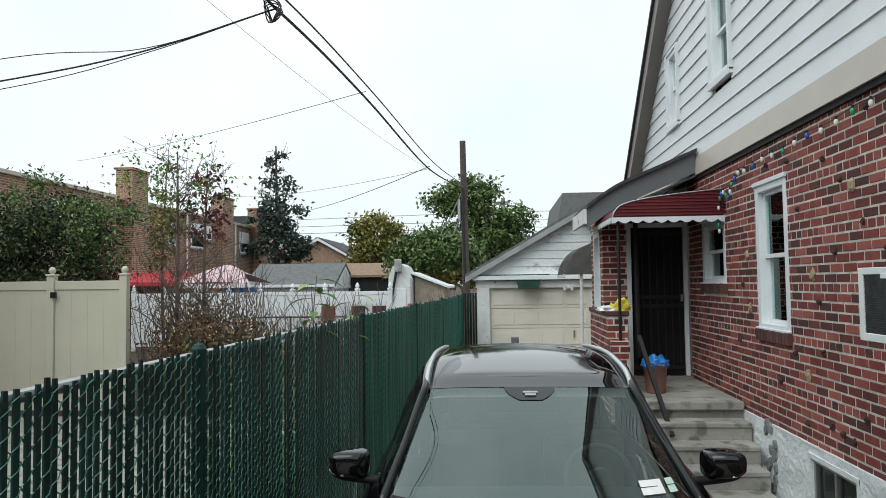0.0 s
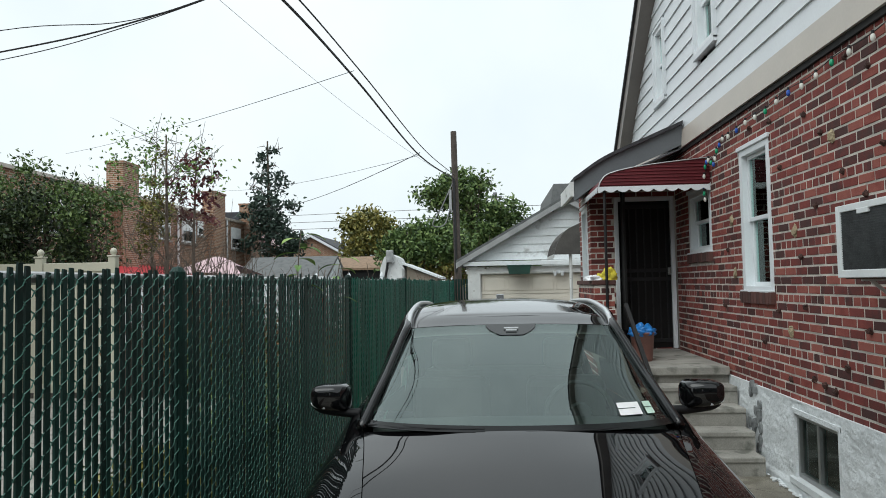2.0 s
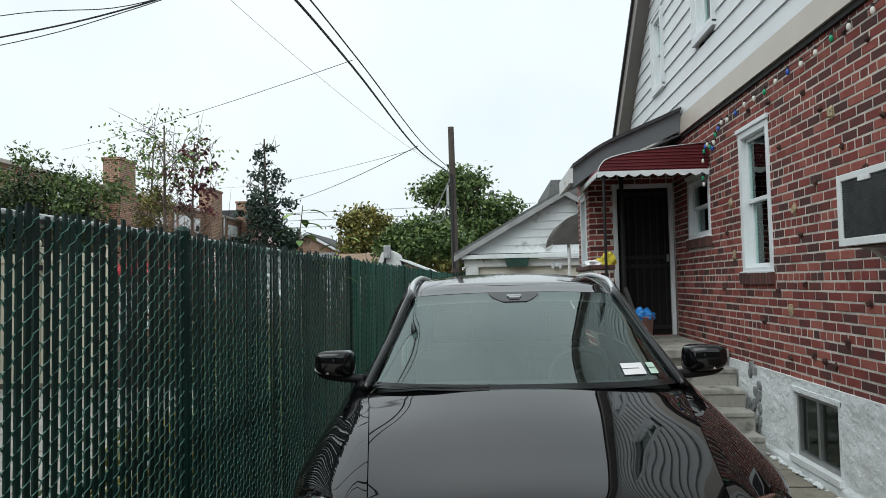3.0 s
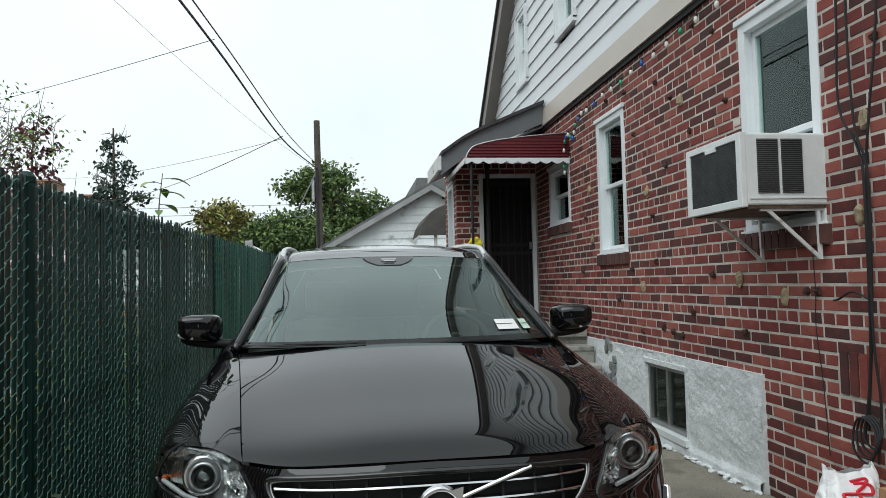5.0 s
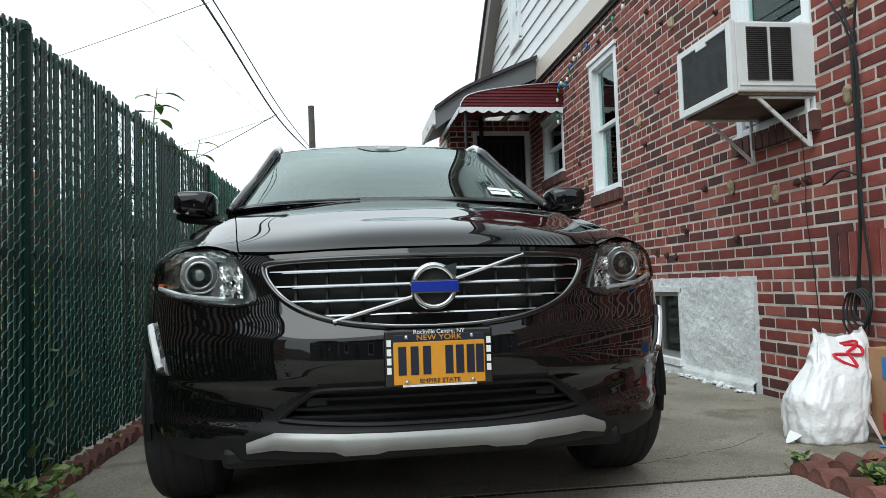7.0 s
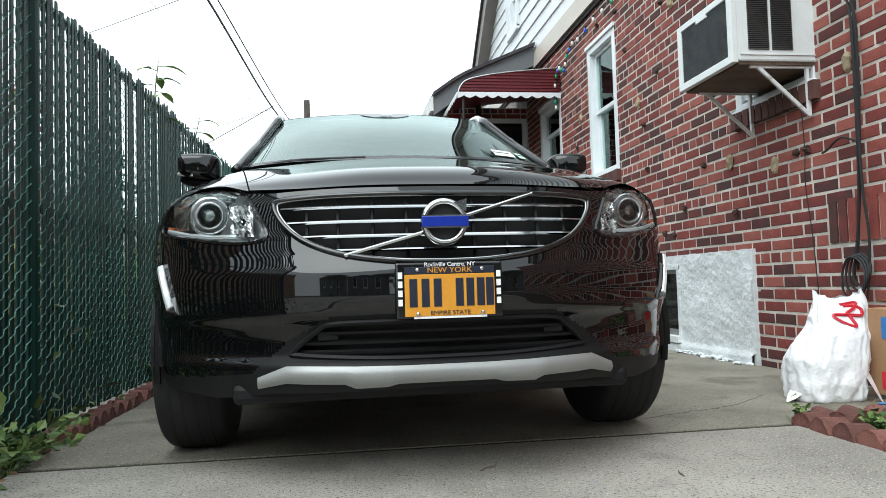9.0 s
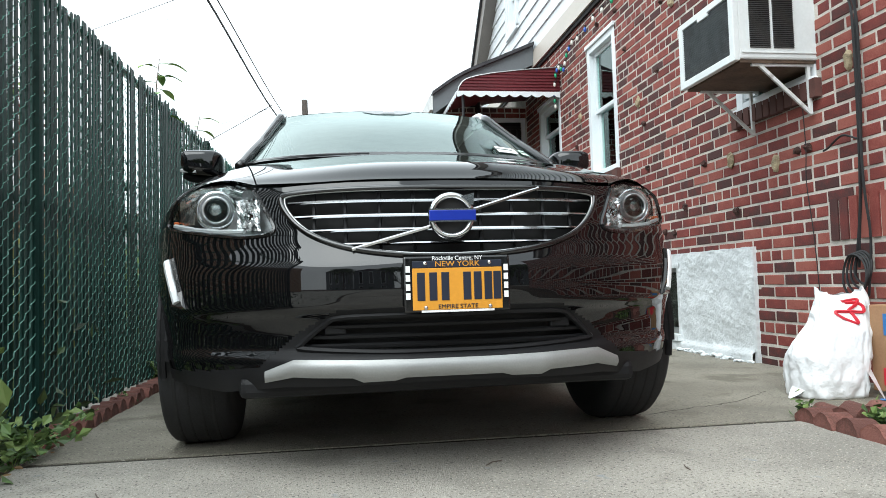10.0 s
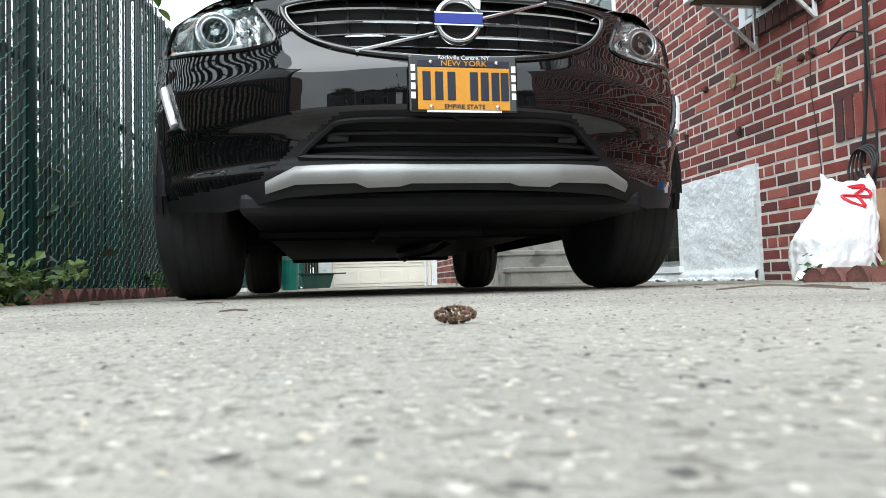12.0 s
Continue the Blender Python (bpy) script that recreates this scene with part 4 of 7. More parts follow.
part("ledge", box(B(), GX0 - 0.12, GX1, GY - 0.22, GY, 2.22, 2.33, 0.01), SIDING_OLD, gar)
part("door_post", box(B(), GX0 - 0.02, -0.22, GY - 0.09, GY, -0.02, 2.02, 0.012), WHITE_WORN, gar)
gd = part("garage_door", box(B(), -0.2, 2.3, GY + 0.06, GY + 0.10, 0.0, 2.0), GARAGE_DOOR, gar, "cream sectional garage door, closed")
for r in range(4):
    z0 = 0.0 + r * 0.5
    part("door_section", box(B(), -0.19, 2.29, GY + 0.03, GY + 0.06, z0 + 0.006, z0 + 0.494, 0.006), GARAGE_DOOR, gd)
    for c in range(4):
        x0 = -0.12 + c * 0.605
        part("panel", box(B(), x0, x0 + 0.52, GY + 0.018, GY + 0.03, z0 + 0.09, z0 + 0.41, 0.01), GARAGE_DOOR, gd)
part("door_lock", box(B(), 1.86, 1.90, GY - 0.02, GY + 0.02, 0.78, 0.95, 0.005), SILVER, gd)
planter = thing("planter_box", "dark green plastic planter box on the garage lintel", "planter")
part("trough", prism(B(), [(0.50, 2.0), (1.00, 2.0), (1.04, 2.2), (0.46, 2.2)], "y", GY - 0.42, GY - 0.23), GREENPLASTIC, planter)
part("rim", box(B(), 0.44, 1.06, GY - 0.43, GY - 0.222, 2.2, 2.225, 0.004), GREENPLASTIC, planter)
lamp = thing("flood_lamp", "white twin floodlight fixture under the garage ledge", "light")
part("base", lathe(B(), [(0.05, 0), (0.05, 0.04), (0.02, 0.05)], 12, (1.74, GY - 0.13, 2.04), "y"), WHITE, lamp)
for s in (-1, 1):
    part("lamp_head", lathe(B(), [(0.02, 0.0), (0.035, 0.03), (0.055, 0.12), (0.05, 0.122)], 12, (1.74 + 0.09 * s, GY - 0.16, 1.93), "z"), WHITE, lamp)


# ---------------------------------------------------------------- the parked car (x across, y from the nose back, z up)
car = thing("car", "black mid-size crossover SUV with chrome grille, parked on the driveway", "car", (0.2, 2.03, 0.012), 1.0)
PLAN_X = [0.0, 0.15, 0.30, 0.42, 0.52, 0.62, 0.71, 0.79, 0.85, 0.90, 0.93, 0.945]
PLAN_Y = [0.0, 0.006, 0.028, 0.062, 0.110, 0.180, 0.262, 0.352, 0.430, 0.510, 0.580, 0.68]
PROF_Z = [0.20, 0.25, 0.30, 0.36, 0.375, 0.43, 0.47, 0.495, 0.55, 0.62, 0.68, 0.74, 0.80, 0.845, 0.88]
PROF_Y = [0.13, 0.09, 0.060, 0.050, 0.085, 0.080, 0.060, 0.022, 0.016, 0.020, 0.054, 0.080, 0.095, 0.110, 0.130]
WID_Z = [0.20, 0.27, 0.35, 0.45, 0.60, 0.72, 0.82, 0.90]
WID_K = [0.95, 0.965, 0.985, 0.995, 1.0, 0.995, 0.985, 0.975]


PLAN_XS = np.linspace(0, 0.945, 200)
_pw = (2, 4, 6, 10)
_co = np.linalg.lstsq(np.array([[x ** q for q in _pw] for x in PLAN_X]), np.array(PLAN_Y), rcond=None)[0]
PLAN_YS = sum(k * PLAN_XS ** q for k, q in zip(_co, _pw))
PROF_ZS = np.linspace(0.20, 0.88, 341)
_raw = np.pad(np.interp(PROF_ZS, PROF_Z, PROF_Y), 8, "edge")
PROF_YS = np.convolve(np.convolve(np.pad(_raw, 8, "edge"), np.ones(9) / 9, "same"), np.ones(9) / 9, "same")[16:-16]


def nose(x, z):
    """How far back the bumper's skin lies at x, z."""
    k = np.interp(z, WID_Z, WID_K)
    ax = min(abs(x) / k, 0.945)
    return float(np.interp(ax, PLAN_XS, PLAN_YS) + np.interp(z, PROF_ZS, PROF_YS) * (1 - 0.75 * (ax / 0.945) ** 2))


def arch_cut(p):
    return all((p[1] - cy) ** 2 + (p[2] - 0.37) ** 2 > 0.395 ** 2 for cy in (0.93, 3.704))


def in_poly(x, z, poly):
    inside, j = False, len(poly) - 1
    for i in range(len(poly)):
        (xi, zi), (xj, zj) = poly[i], poly[j]
        if (zi > z) != (zj > z) and x < (xj - xi) * (z - zi) / (zj - zi) + xi:
            inside = not inside
        j = i
    return inside


def outline(half, n=8):
    """A closed, symmetric outline from its right half, top to bottom."""
    c = [tuple(p) for p in crom(half, n)]
    return c + [(-x, z) for x, z in c[::-1] if abs(x) > 1e-6]


GRILLE = outline([(0.0, 0.848), (0.25, 0.846), (0.455, 0.838), (0.485, 0.815), (0.45, 0.755), (0.385, 0.705), (0.28, 0.668), (0.14, 0.648), (0.0, 0.643)])
INTAKE = outline([(0.0, 0.478), (0.20, 0.478), (0.325, 0.474), (0.365, 0.455), (0.43, 0.40), (0.42, 0.385), (0.2, 0.372), (0.0, 0.370)])
LAMP = [tuple(p) for p in crom([(0.575, 0.868), (0.530, 0.79), (0.508, 0.728), (0.60, 0.716), (0.74, 0.737), (0.855, 0.765), (0.865, 0.80), (0.82, 0.868), (0.74, 0.905), (0.65, 0.895), (0.575, 0.868)], 6)][:-1]

# bumper skin
xs = np.concatenate([-np.linspace(0.945, 0.60, 44), np.linspace(-0.593, 0.593, 120), np.linspace(0.60, 0.945, 44)])
hood_edge = lambda x: float(np.interp(abs(x), [0, 0.3, 0.5, 0.62, 0.76, 0.87, 0.935], [0.872, 0.868, 0.862, 0.872, 0.885, 0.85, 0.80]))
rows = []
for t in np.linspace(0, 1, 74):
    row = []
    for x in xs:
        bot = float(np.interp(abs(x), [0, 0.5, 0.7, 0.935], [0.285, 0.275, 0.25, 0.275]))
        z = bot + (hood_edge(x) - bot) * t
        kx = x * float(np.interp(z, WID_Z, WID_K))
        row.append((kx, nose(kx, z), z))
    rows.append(row)
rows = np.array(rows)
lower = lambda p: p[2] < np.interp(abs(p[0]), [0, 0.33, 0.46, 0.56, 0.95], [0.497, 0.495, 0.42, 0.33, 0.30])
solid = lambda p: not in_poly(p[0], p[2], GRILLE) and not in_poly(p[0], p[2], INTAKE) and not in_poly(abs(p[0]), p[2], LAMP) and arch_cut(p)
part("front_bumper", grid(B(), rows, lambda p: solid(p) and not lower(p)), PAINT, car, "glossy black bumper", smooth=True)
part("lower_bumper", grid(B(), rows, lambda p: solid(p) and lower(p)), PLASTIC, car, "matt black lower bumper", smooth=True)

# hood, fenders and shoulders
S = [[(0, .125, .878), (.22, .130, .877), (.42, .165, .872), (.56, .235, .878), (.66, .32, .905), (.76, .42, .895), (.855, .545, .852), (.895, .62, .80)],
     [(0, .225, .934), (.22, .23, .933), (.42, .262, .927), (.575, .32, .924), (.68, .39, .928), (.785, .49, .912), (.875, .60, .865), (.912, .66, .80)],
     [(0, .50, .998), (.22, .50, .997), (.42, .51, .990), (.605, .54, .982), (.705, .58, .968), (.805, .64, .942), (.895, .72, .885), (.930, .77, .81)],
     [(0, .80, 1.068), (.22, .80, 1.067), (.43, .81, 1.060), (.645, .83, 1.046), (.735, .85, 1.022), (.825, .88, .985), (.905, .93, .915), (.943, .95, .83)],
     [(0, 1.05, 1.118), (.22, 1.06, 1.117), (.44, 1.09, 1.110), (.69, 1.14, 1.092), (.76, 1.16, 1.070), (.835, 1.18, 1.028), (.908, 1.2, .945), (.946, 1.22, .84)],
     [(0, 1.16, 1.137), (.22, 1.17, 1.136), (.45, 1.21, 1.130), (.72, 1.30, 1.112), (.78, 1.33, 1.092), (.845, 1.36, 1.045), (.91, 1.38, .955), (.946, 1.4, .845)]]
S = [[(x, y, z + (0, (.006, .003, -.005, -.010)[j] if j < 4 else (-.008, -.004, 0, 0)[j - 4])[i > 0]) for j, (x, y, z) in enumerate(row)] for i, row in enumerate(S)]
half = np.array(S, float)


def facing(bm, way):
    """Turns a bmesh's faces so that they look along way."""
    bm.normal_update()
    for f in bm.faces:
        if f.normal.dot(Vector(way)) < 0:
            f.normal_flip()
    return bm


def mirrored(control):
    """Adds the mirror image of each row, outside first."""
    return [[(-p[0], p[1], p[2]) for p in row[:0:-1]] + [tuple(p) for p in row] for row in control]


hood = part("hood", grid(B(), patch(mirrored(half[:, :4].tolist()), 8, 8)), PAINT, car, smooth=True)
TAIL = [[(.80, 1.75, 1.125), (.84, 1.75, 1.105), (.875, 1.75, 1.06), (.918, 1.75, .965), (.946, 1.75, .85)],
        [(.815, 2.6, 1.15), (.85, 2.6, 1.13), (.88, 2.6, 1.08), (.92, 2.6, .975), (.946, 2.6, .855)],
        [(.80, 3.6, 1.18), (.84, 3.6, 1.16), (.875, 3.6, 1.10), (.92, 3.6, .99), (.945, 3.6, .86)],
        [(.72, 4.35, 1.19), (.77, 4.36, 1.17), (.82, 4.38, 1.11), (.86, 4.4, 1.0), (.88, 4.42, .87)]]
for s in (1, -1):
    strip = [[(s * p[0], p[1], p[2]) for p in row[3:]] for row in S] + [[(s * p[0], p[1], p[2]) for p in row] for row in TAIL]
    strip = [[(p[0] + s * 0.004, p[1], p[2] - 0.002) for p in row] for row in strip]
    part("fender", grid(B(), patch(strip, 8, 6)), PAINT, car, smooth=True)
    # flank with wheel openings
    ys = np.linspace(0.60, 4.5, 100)
    side = []
    for t in np.linspace(0, 1, 22):
        row = []
        for y in ys:
            zt = float(np.interp(y, [.6, .77, .95, 1.22, 1.4, 3.6, 4.42], [.80, .81, .83, .84, .845, .86, .87]))
            z = 0.24 + (zt - 0.24) * t
            w = float(np.interp(y, [.6, .77, .95, 1.22, 1.6, 3.6, 4.42, 4.5], [.892, .930, .943, .946, .946, .945, .88, .86]))
            row.append((s * (w - 0.05 * (1 - t) ** 3), y, z))
        side.append(row)
    part("body_side", grid(B(), np.array(side), arch_cut), PAINT, car, smooth=True)
    for cy in (0.93, 3.704):
        lip = [(s * 0.902, cy + 0.392 * math.cos(a), 0.37 + 0.392 * math.sin(a)) for a in np.linspace(-0.25, math.pi + 0.25, 30)]
        part("arch_trim", tube(B(), lip, 0.012, 6), PLASTIC, car, "matt black wheel arch trim")
        well = [[(s * x, cy + 0.40 * math.cos(a), 0.37 + 0.40 * math.sin(a)) for a in np.linspace(-.1, math.pi + .1, 20)] for x in (0.55, 0.92)]
        part("wheel_well", grid(B(), np.array(well)), PLASTIC, car)

# greenhouse
RAIL = mat("bright_satin_rail", (0.62, 0.63, 0.64), 0.3, 0.7, 0.05, 8, 60, 0.0)
COWL = [(0, 1.12, 1.128), (.24, 1.135, 1.128), (.46, 1.185, 1.127), (.62, 1.26, 1.125), (.715, 1.345, 1.122)]
MID = [(0, 1.53, 1.350), (.23, 1.545, 1.348), (.43, 1.60, 1.340), (.57, 1.68, 1.330), (.652, 1.74, 1.318)]
HEAD = [(0, 2.02, 1.546), (.21, 2.03, 1.544), (.39, 2.06, 1.538), (.52, 2.09, 1.530), (.585, 2.12, 1.520)]
ws = part("windshield", grid(B(), patch(mirrored([COWL, MID, HEAD]), 10, 6)), WINDSHIELD, car, "tinted windshield reflecting the sky", smooth=True)
ROOF = [HEAD, [(0, 2.34, 1.606), (.22, 2.34, 1.604), (.40, 2.35, 1.597), (.53, 2.37, 1.585), (.60, 2.39, 1.566)],
        [(0, 2.9, 1.654), (.22, 2.9, 1.652), (.41, 2.9, 1.643), (.54, 2.9, 1.627), (.61, 2.9, 1.600)],
        [(0, 3.6, 1.655), (.22, 3.6, 1.652), (.40, 3.6, 1.640), (.52, 3.6, 1.622), (.585, 3.6, 1.592)],
        [(0, 4.15, 1.60), (.2, 4.15, 1.597), (.36, 4.15, 1.588), (.47, 4.15, 1.570), (.53, 4.15, 1.545)]]
lift = [[(x, y + 0.004, z + 0.003) for x, y, z in row] for row in ROOF]
rf = part("roof_panel", grid(B(), patch(mirrored(lift), 8, 6)), PAINT, car, smooth=True)
sr = [[(x * .92, y, z + .004) for x, y, z in row[:4]] for row in ([(0, 2.20, 1.584), (.22, 2.21, 1.582), (.38, 2.23, 1.576), (.52, 2.26, 1.566)], *[r2 for r2 in lift[1:4]])]
part("sunroof", grid(B(), patch(mirrored(sr), 6, 6)), GLOSSBLACK, rf, "glass panorama roof", smooth=True)
part("roof_spoiler", box(B(), -.5, .5, 4.12, 4.4, 1.55, 1.585, 0.01), PAINT, car)
part("antenna_fin", prism(B(), [(3.86, 1.635), (4.08, 1.60), (4.06, 1.66), (4.0, 1.685), (3.95, 1.68)], "x", -0.03, 0.03), PAINT, rf, "shark fin antenna")
for s in (1, -1):
    belt = [(.73, 1.36, 1.118), (.80, 1.75, 1.122), (.815, 2.6, 1.148), (.80, 3.6, 1.178), (.72, 4.35, 1.19)]
    top = [(.715, 1.40, 1.150), (.648, 1.78, 1.335), (.605, 2.38, 1.57), (.60, 3.5, 1.59), (.535, 4.15, 1.545)]
    mid = [((a[0] + b2[0]) / 2 + .02, (a[1] + b2[1]) / 2, (a[2] + b2[2]) / 2) for a, b2 in zip(belt, top)]
    part("side_glass", facing(grid(B(), patch([[(s * p[0], p[1], p[2]) for p in row] for row in (belt, mid, top)], 5, 8)), (s, 0, 0)), SIDEGLASS, car, "tinted side windows", smooth=True)
    pil = crom([(s * .735, 1.33, 1.115), (s * .69, 1.57, 1.24), (s * .658, 1.75, 1.328), (s * .615, 2.0, 1.465), (s * .592, 2.13, 1.535), (s * .605, 2.4, 1.585), (s * .612, 2.9, 1.613), (s * .59, 3.6, 1.593), (s * .535, 4.15, 1.546)], 6)
    part("roof_pillar", tube(B(), pil, 0.023, 8), PAINT, car, "black roof pillar and side rail", smooth=True)
    gas = crom([(s * .722, 1.335, 1.128), (s * .655, 1.73, 1.330), (s * .588, 2.10, 1.532)], 8)
    part("windshield_seal", tube(B(), gas, 0.011, 6), PLASTIC, car)
    for y, z0, z1 in ((2.55, 1.14, 1.60), (3.5, 1.17, 1.6)):
        part("door_pillar", tube(B(), [(s * .815, y, z0), (s * .72, y, (z0 + z1) / 2 + .02), (s * .61, y, z1)], 0.03, 6), GLOSSBLACK, car)
    rail_pts = crom([(s * .583, 2.14, 1.545), (s * .588, 2.24, 1.592), (s * .592, 2.45, 1.628), (s * .592, 3.0, 1.658), (s * .57, 3.6, 1.645), (s * .56, 3.95, 1.62)], 8)
    part("roof_rail", tube(B(), [q - np.array([0, 0, .014]) for q in rail_pts], 0.016, 8), RAIL, car, "satin silver roof rail", smooth=True)
    # door mirror
    mir = part("mirror", B(), PAINT, car)
    bmm = B()
    bmesh.ops.create_uvsphere(bmm, u_segments=24, v_segments=16, radius=1)
    for v in bmm.verts:
        x, y, z = v.co
        k = lambda q: math.copysign(abs(q) ** 0.48, q)
        v.co = (s * (0.958 + 0.100 * k(x)), 1.75 + 0.085 * k(y) - 0.02 * x, 1.198 + 0.066 * k(z) + 0.012 * x - 0.012 * x * k(z))
    bmm.to_mesh(mir.data)
    bmm.free()
    mir.data.polygons.foreach_set("use_smooth", [True] * len(mir.data.polygons))
    part("mirror_base", tube(B(), crom([(s * .80, 1.72, 1.115), (s * .88, 1.73, 1.118), (s * 1.0, 1.75, 1.130), (s * 1.045, 1.76, 1.15)], 5), 0.024, 8), PLASTIC, mir, "matt black mirror foot", smooth=True)
    part("turn_signal", tube(B(), [(s * .98, 1.675, 1.152), (s * 1.03, 1.69, 1.156), (s * 1.06, 1.73, 1.165)], 0.009, 6), DRL, mir, "clear turn signal strip")
    # wheels
    for cy in (0.93, 3.704):
        wx = s * 0.815
        wh = part("wheel", lathe(B(), [(0.20, -.10), (0.235, -.11), (0.30, -.118), (0.345, -.115), (0.362, -.098), (0.369, -.06), (0.37, 0), (0.369, .06), (0.362, .098), (0.345, .115), (0.30, .118), (0.235, .11), (0.20, .10)], 48, (wx, cy, 0.370 - 0.012), "x"), TYRE, car, "black tyre on alloy rim", smooth=True)
        for gxx in (-.062, -.022, .022, .062):
            part("tread_groove", lathe(B(), [(0.3705, gxx - .006), (0.3712, gxx), (0.3705, gxx + .006)], 48, (wx, cy, 0.358), "x"), DARK_AND_SHADE, wh)
        bmr = B()
        lathe(bmr, [(0.0, s * .06), (0.06, s * .065), (0.065, s * .05), (0.21, s * .03), (0.225, s * .10), (0.23, s * .10)], 40, (wx, cy, 0.358), "x")
        part("rim", bmr, SILVER, wh, smooth=True)
        for q in range(5):
            a = q * 2 * math.pi / 5 + 0.3
            part("spoke", tube(B(), [(wx + s * .075, cy + .05 * math.cos(a), .358 + .05 * math.sin(a)), (wx + s * .085, cy + .21 * math.cos(a), .358 + .21 * math.sin(a))], 0.022, 6), SILVER, wh)

# rear end and underside
bm = grid(B(), patch([[(-.53, 4.15, 1.545), (0, 4.2, 1.60), (.53, 4.15, 1.545)], [(-.74, 4.42, 1.18), (0, 4.52, 1.18), (.74, 4.42, 1.18)], [(-.86, 4.5, .8), (0, 4.64, .8), (.86, 4.5, .8)], [(-.80, 4.45, .3), (0, 4.58, .3), (.80, 4.45, .3)]], 6, 8))
part("tailgate", bm, PAINT, car, smooth=True)
part("underbody", box(B(), -0.62, 0.62, 0.22, 4.4, 0.235, 0.30, 0.02), PLASTIC, car, "dark underbody tray")
part("exhaust_pipe", tube(B(), crom([(.12, .9, .215), (.15, 1.6, .205), (.1, 2.4, .21), (.2, 3.2, .22)], 6), 0.035, 8), PLASTIC, car, "dark exhaust pipe")
part("front_axle_arm", tube(B(), [(-.62, .95, .235), (.62, .95, .235)], 0.03, 8), PLASTIC, car)
part("rear_axle_arm", tube(B(), [(-.6, 3.7, .25), (.6, 3.7, .25)], 0.04, 8), PLASTIC, car)
part("oil_pan", box(B(), -.18, .22, .75, 1.15, .195, .24, .02), PLASTIC, car, "dark metal oil pan")

# grille: frame, backing, slats, verticals, emblem
back = [[(x, nose(x, z) + 0.075, z) for x in np.linspace(-.50, .50, 40)] for z in np.linspace(.63, .86, 14)]
gr = part("grille", grid(B(), np.array(back)), DARK_AND_SHADE, car, "black grille with chrome slats")
ring_pts = [(x, nose(x, z) - 0.002, z) for x, z in GRILLE]
part("grille_surround", tube(B(), ring_pts, 0.0095, 8, closed=True), GLOSSBLACK, gr, smooth=True)
inner = [(x * .978, nose(x * .978, z) - 0.006, .745 + (z - .745) * .95) for x, z in GRILLE]
part("chrome_rim", tube(B(), inner, 0.0032, 6, closed=True), SILVER, gr, smooth=True)
for z in (0.810, 0.766, 0.723, 0.681):
    lim = max(x for x, zz in GRILLE if abs(zz - z) < 0.02) - 0.02
    pts = [(x, nose(x, z) + 0.002, z) for x in np.linspace(-lim, lim, 40)]
    bm = B()
    secs = [[(p[0], p[1] + dy, p[2] + dz) for dy, dz in ((0, -.0042), (-.004, 0), (0, .0042), (.035, .003), (.035, -.003))] for p in pts]
    grid(bm, np.array([sec + sec[:1] for sec in secs]))
    part("slat", bm, CHROME, gr, "chrome slat", smooth=False)
for x in (-.39, -.30, -.20, -.10, .10, .20, .30, .39):
    zz = [z for xx, z in GRILLE if abs(xx - abs(x)) < 0.03]
    part("grille_rib", tube(B(), [(x, nose(x, .82) + .03, .838), (x, nose(x, .70) + .03, max(min(zz), .655) + .004)], 0.006, 5), PLASTIC, gr)
em = part("emblem", B(), CHROME, gr, "chrome ring emblem")
bme = lathe(B(), [(0.049, 0.004), (0.051, -0.008), (0.058, -0.013), (0.066, -0.009), (0.069, 0.004)], 48, (0.002, 0.045, 0.757), "y", False)
bme.to_mesh(em.data)
bme.free()
em.data.polygons.foreach_set("use_smooth", [True] * len(em.data.polygons))
part("badge_bar", box(B(), -.066, .070, .024, .033, .742, .772, 0.002), BLUE, em, "blue enamel bar")
part("badge_bar_edge", box(box(B(), -.067, .071, .026, .034, .772, .776), -.067, .071, .026, .034, .738, .742), CHROME, em)
part("arrow_tip", prism(B(), [(.030, .812), (.066, .822), (.064, .786), (.050, .790)], "y", .028, .038), CHROME, em)
part("emblem_back", lathe(B(), [(0.05, 0.006), (0.05, 0.012)], 32, (0.002, 0.045, 0.757), "y"), DARK_AND_SHADE, em)
for p, q in (((-.285, .665), (-.055, .729)), ((.062, .774), (.285, .845))):
    part("diagonal_bar", tube(B(), [(p[0], nose(p[0], p[1]) - .008, p[1]), (q[0], nose(q[0], q[1]) - .008, q[1])], 0.0056, 6), CHROME, gr, "chrome diagonal bar")

# lower intake, mesh slats, fog blanks
back = [[(x, nose(x, z) + 0.07, z) for x in np.linspace(-.46, .46, 30)] for z in np.linspace(.35, .49, 6)]
it = part("lower_intake", grid(B(), np.array(back)), DARK_AND_SHADE, car, "black lower air intake")
for z in (0.448, 0.418, 0.39):
    lim = max(x for x, zz in INTAKE if abs(zz - z) < 0.015) - 0.01
    part("intake_slat", tube(B(), [(x, nose(x, z) + 0.015, z) for x in np.linspace(-lim, lim, 30)], 0.008, 6), PLASTIC, it)
part("intake_edge", tube(B(), [(x, nose(x, z) - 0.002, z) for x, z in INTAKE], 0.009, 6, closed=True), PLASTIC, it)
for s in (1, -1):
    part("tow_cover", box(B(), s * .335 - .03, s * .335 + .03, nose(.335, .43) + .005, nose(.335, .43) + .03, .425, .452, .004), PLASTIC, it)
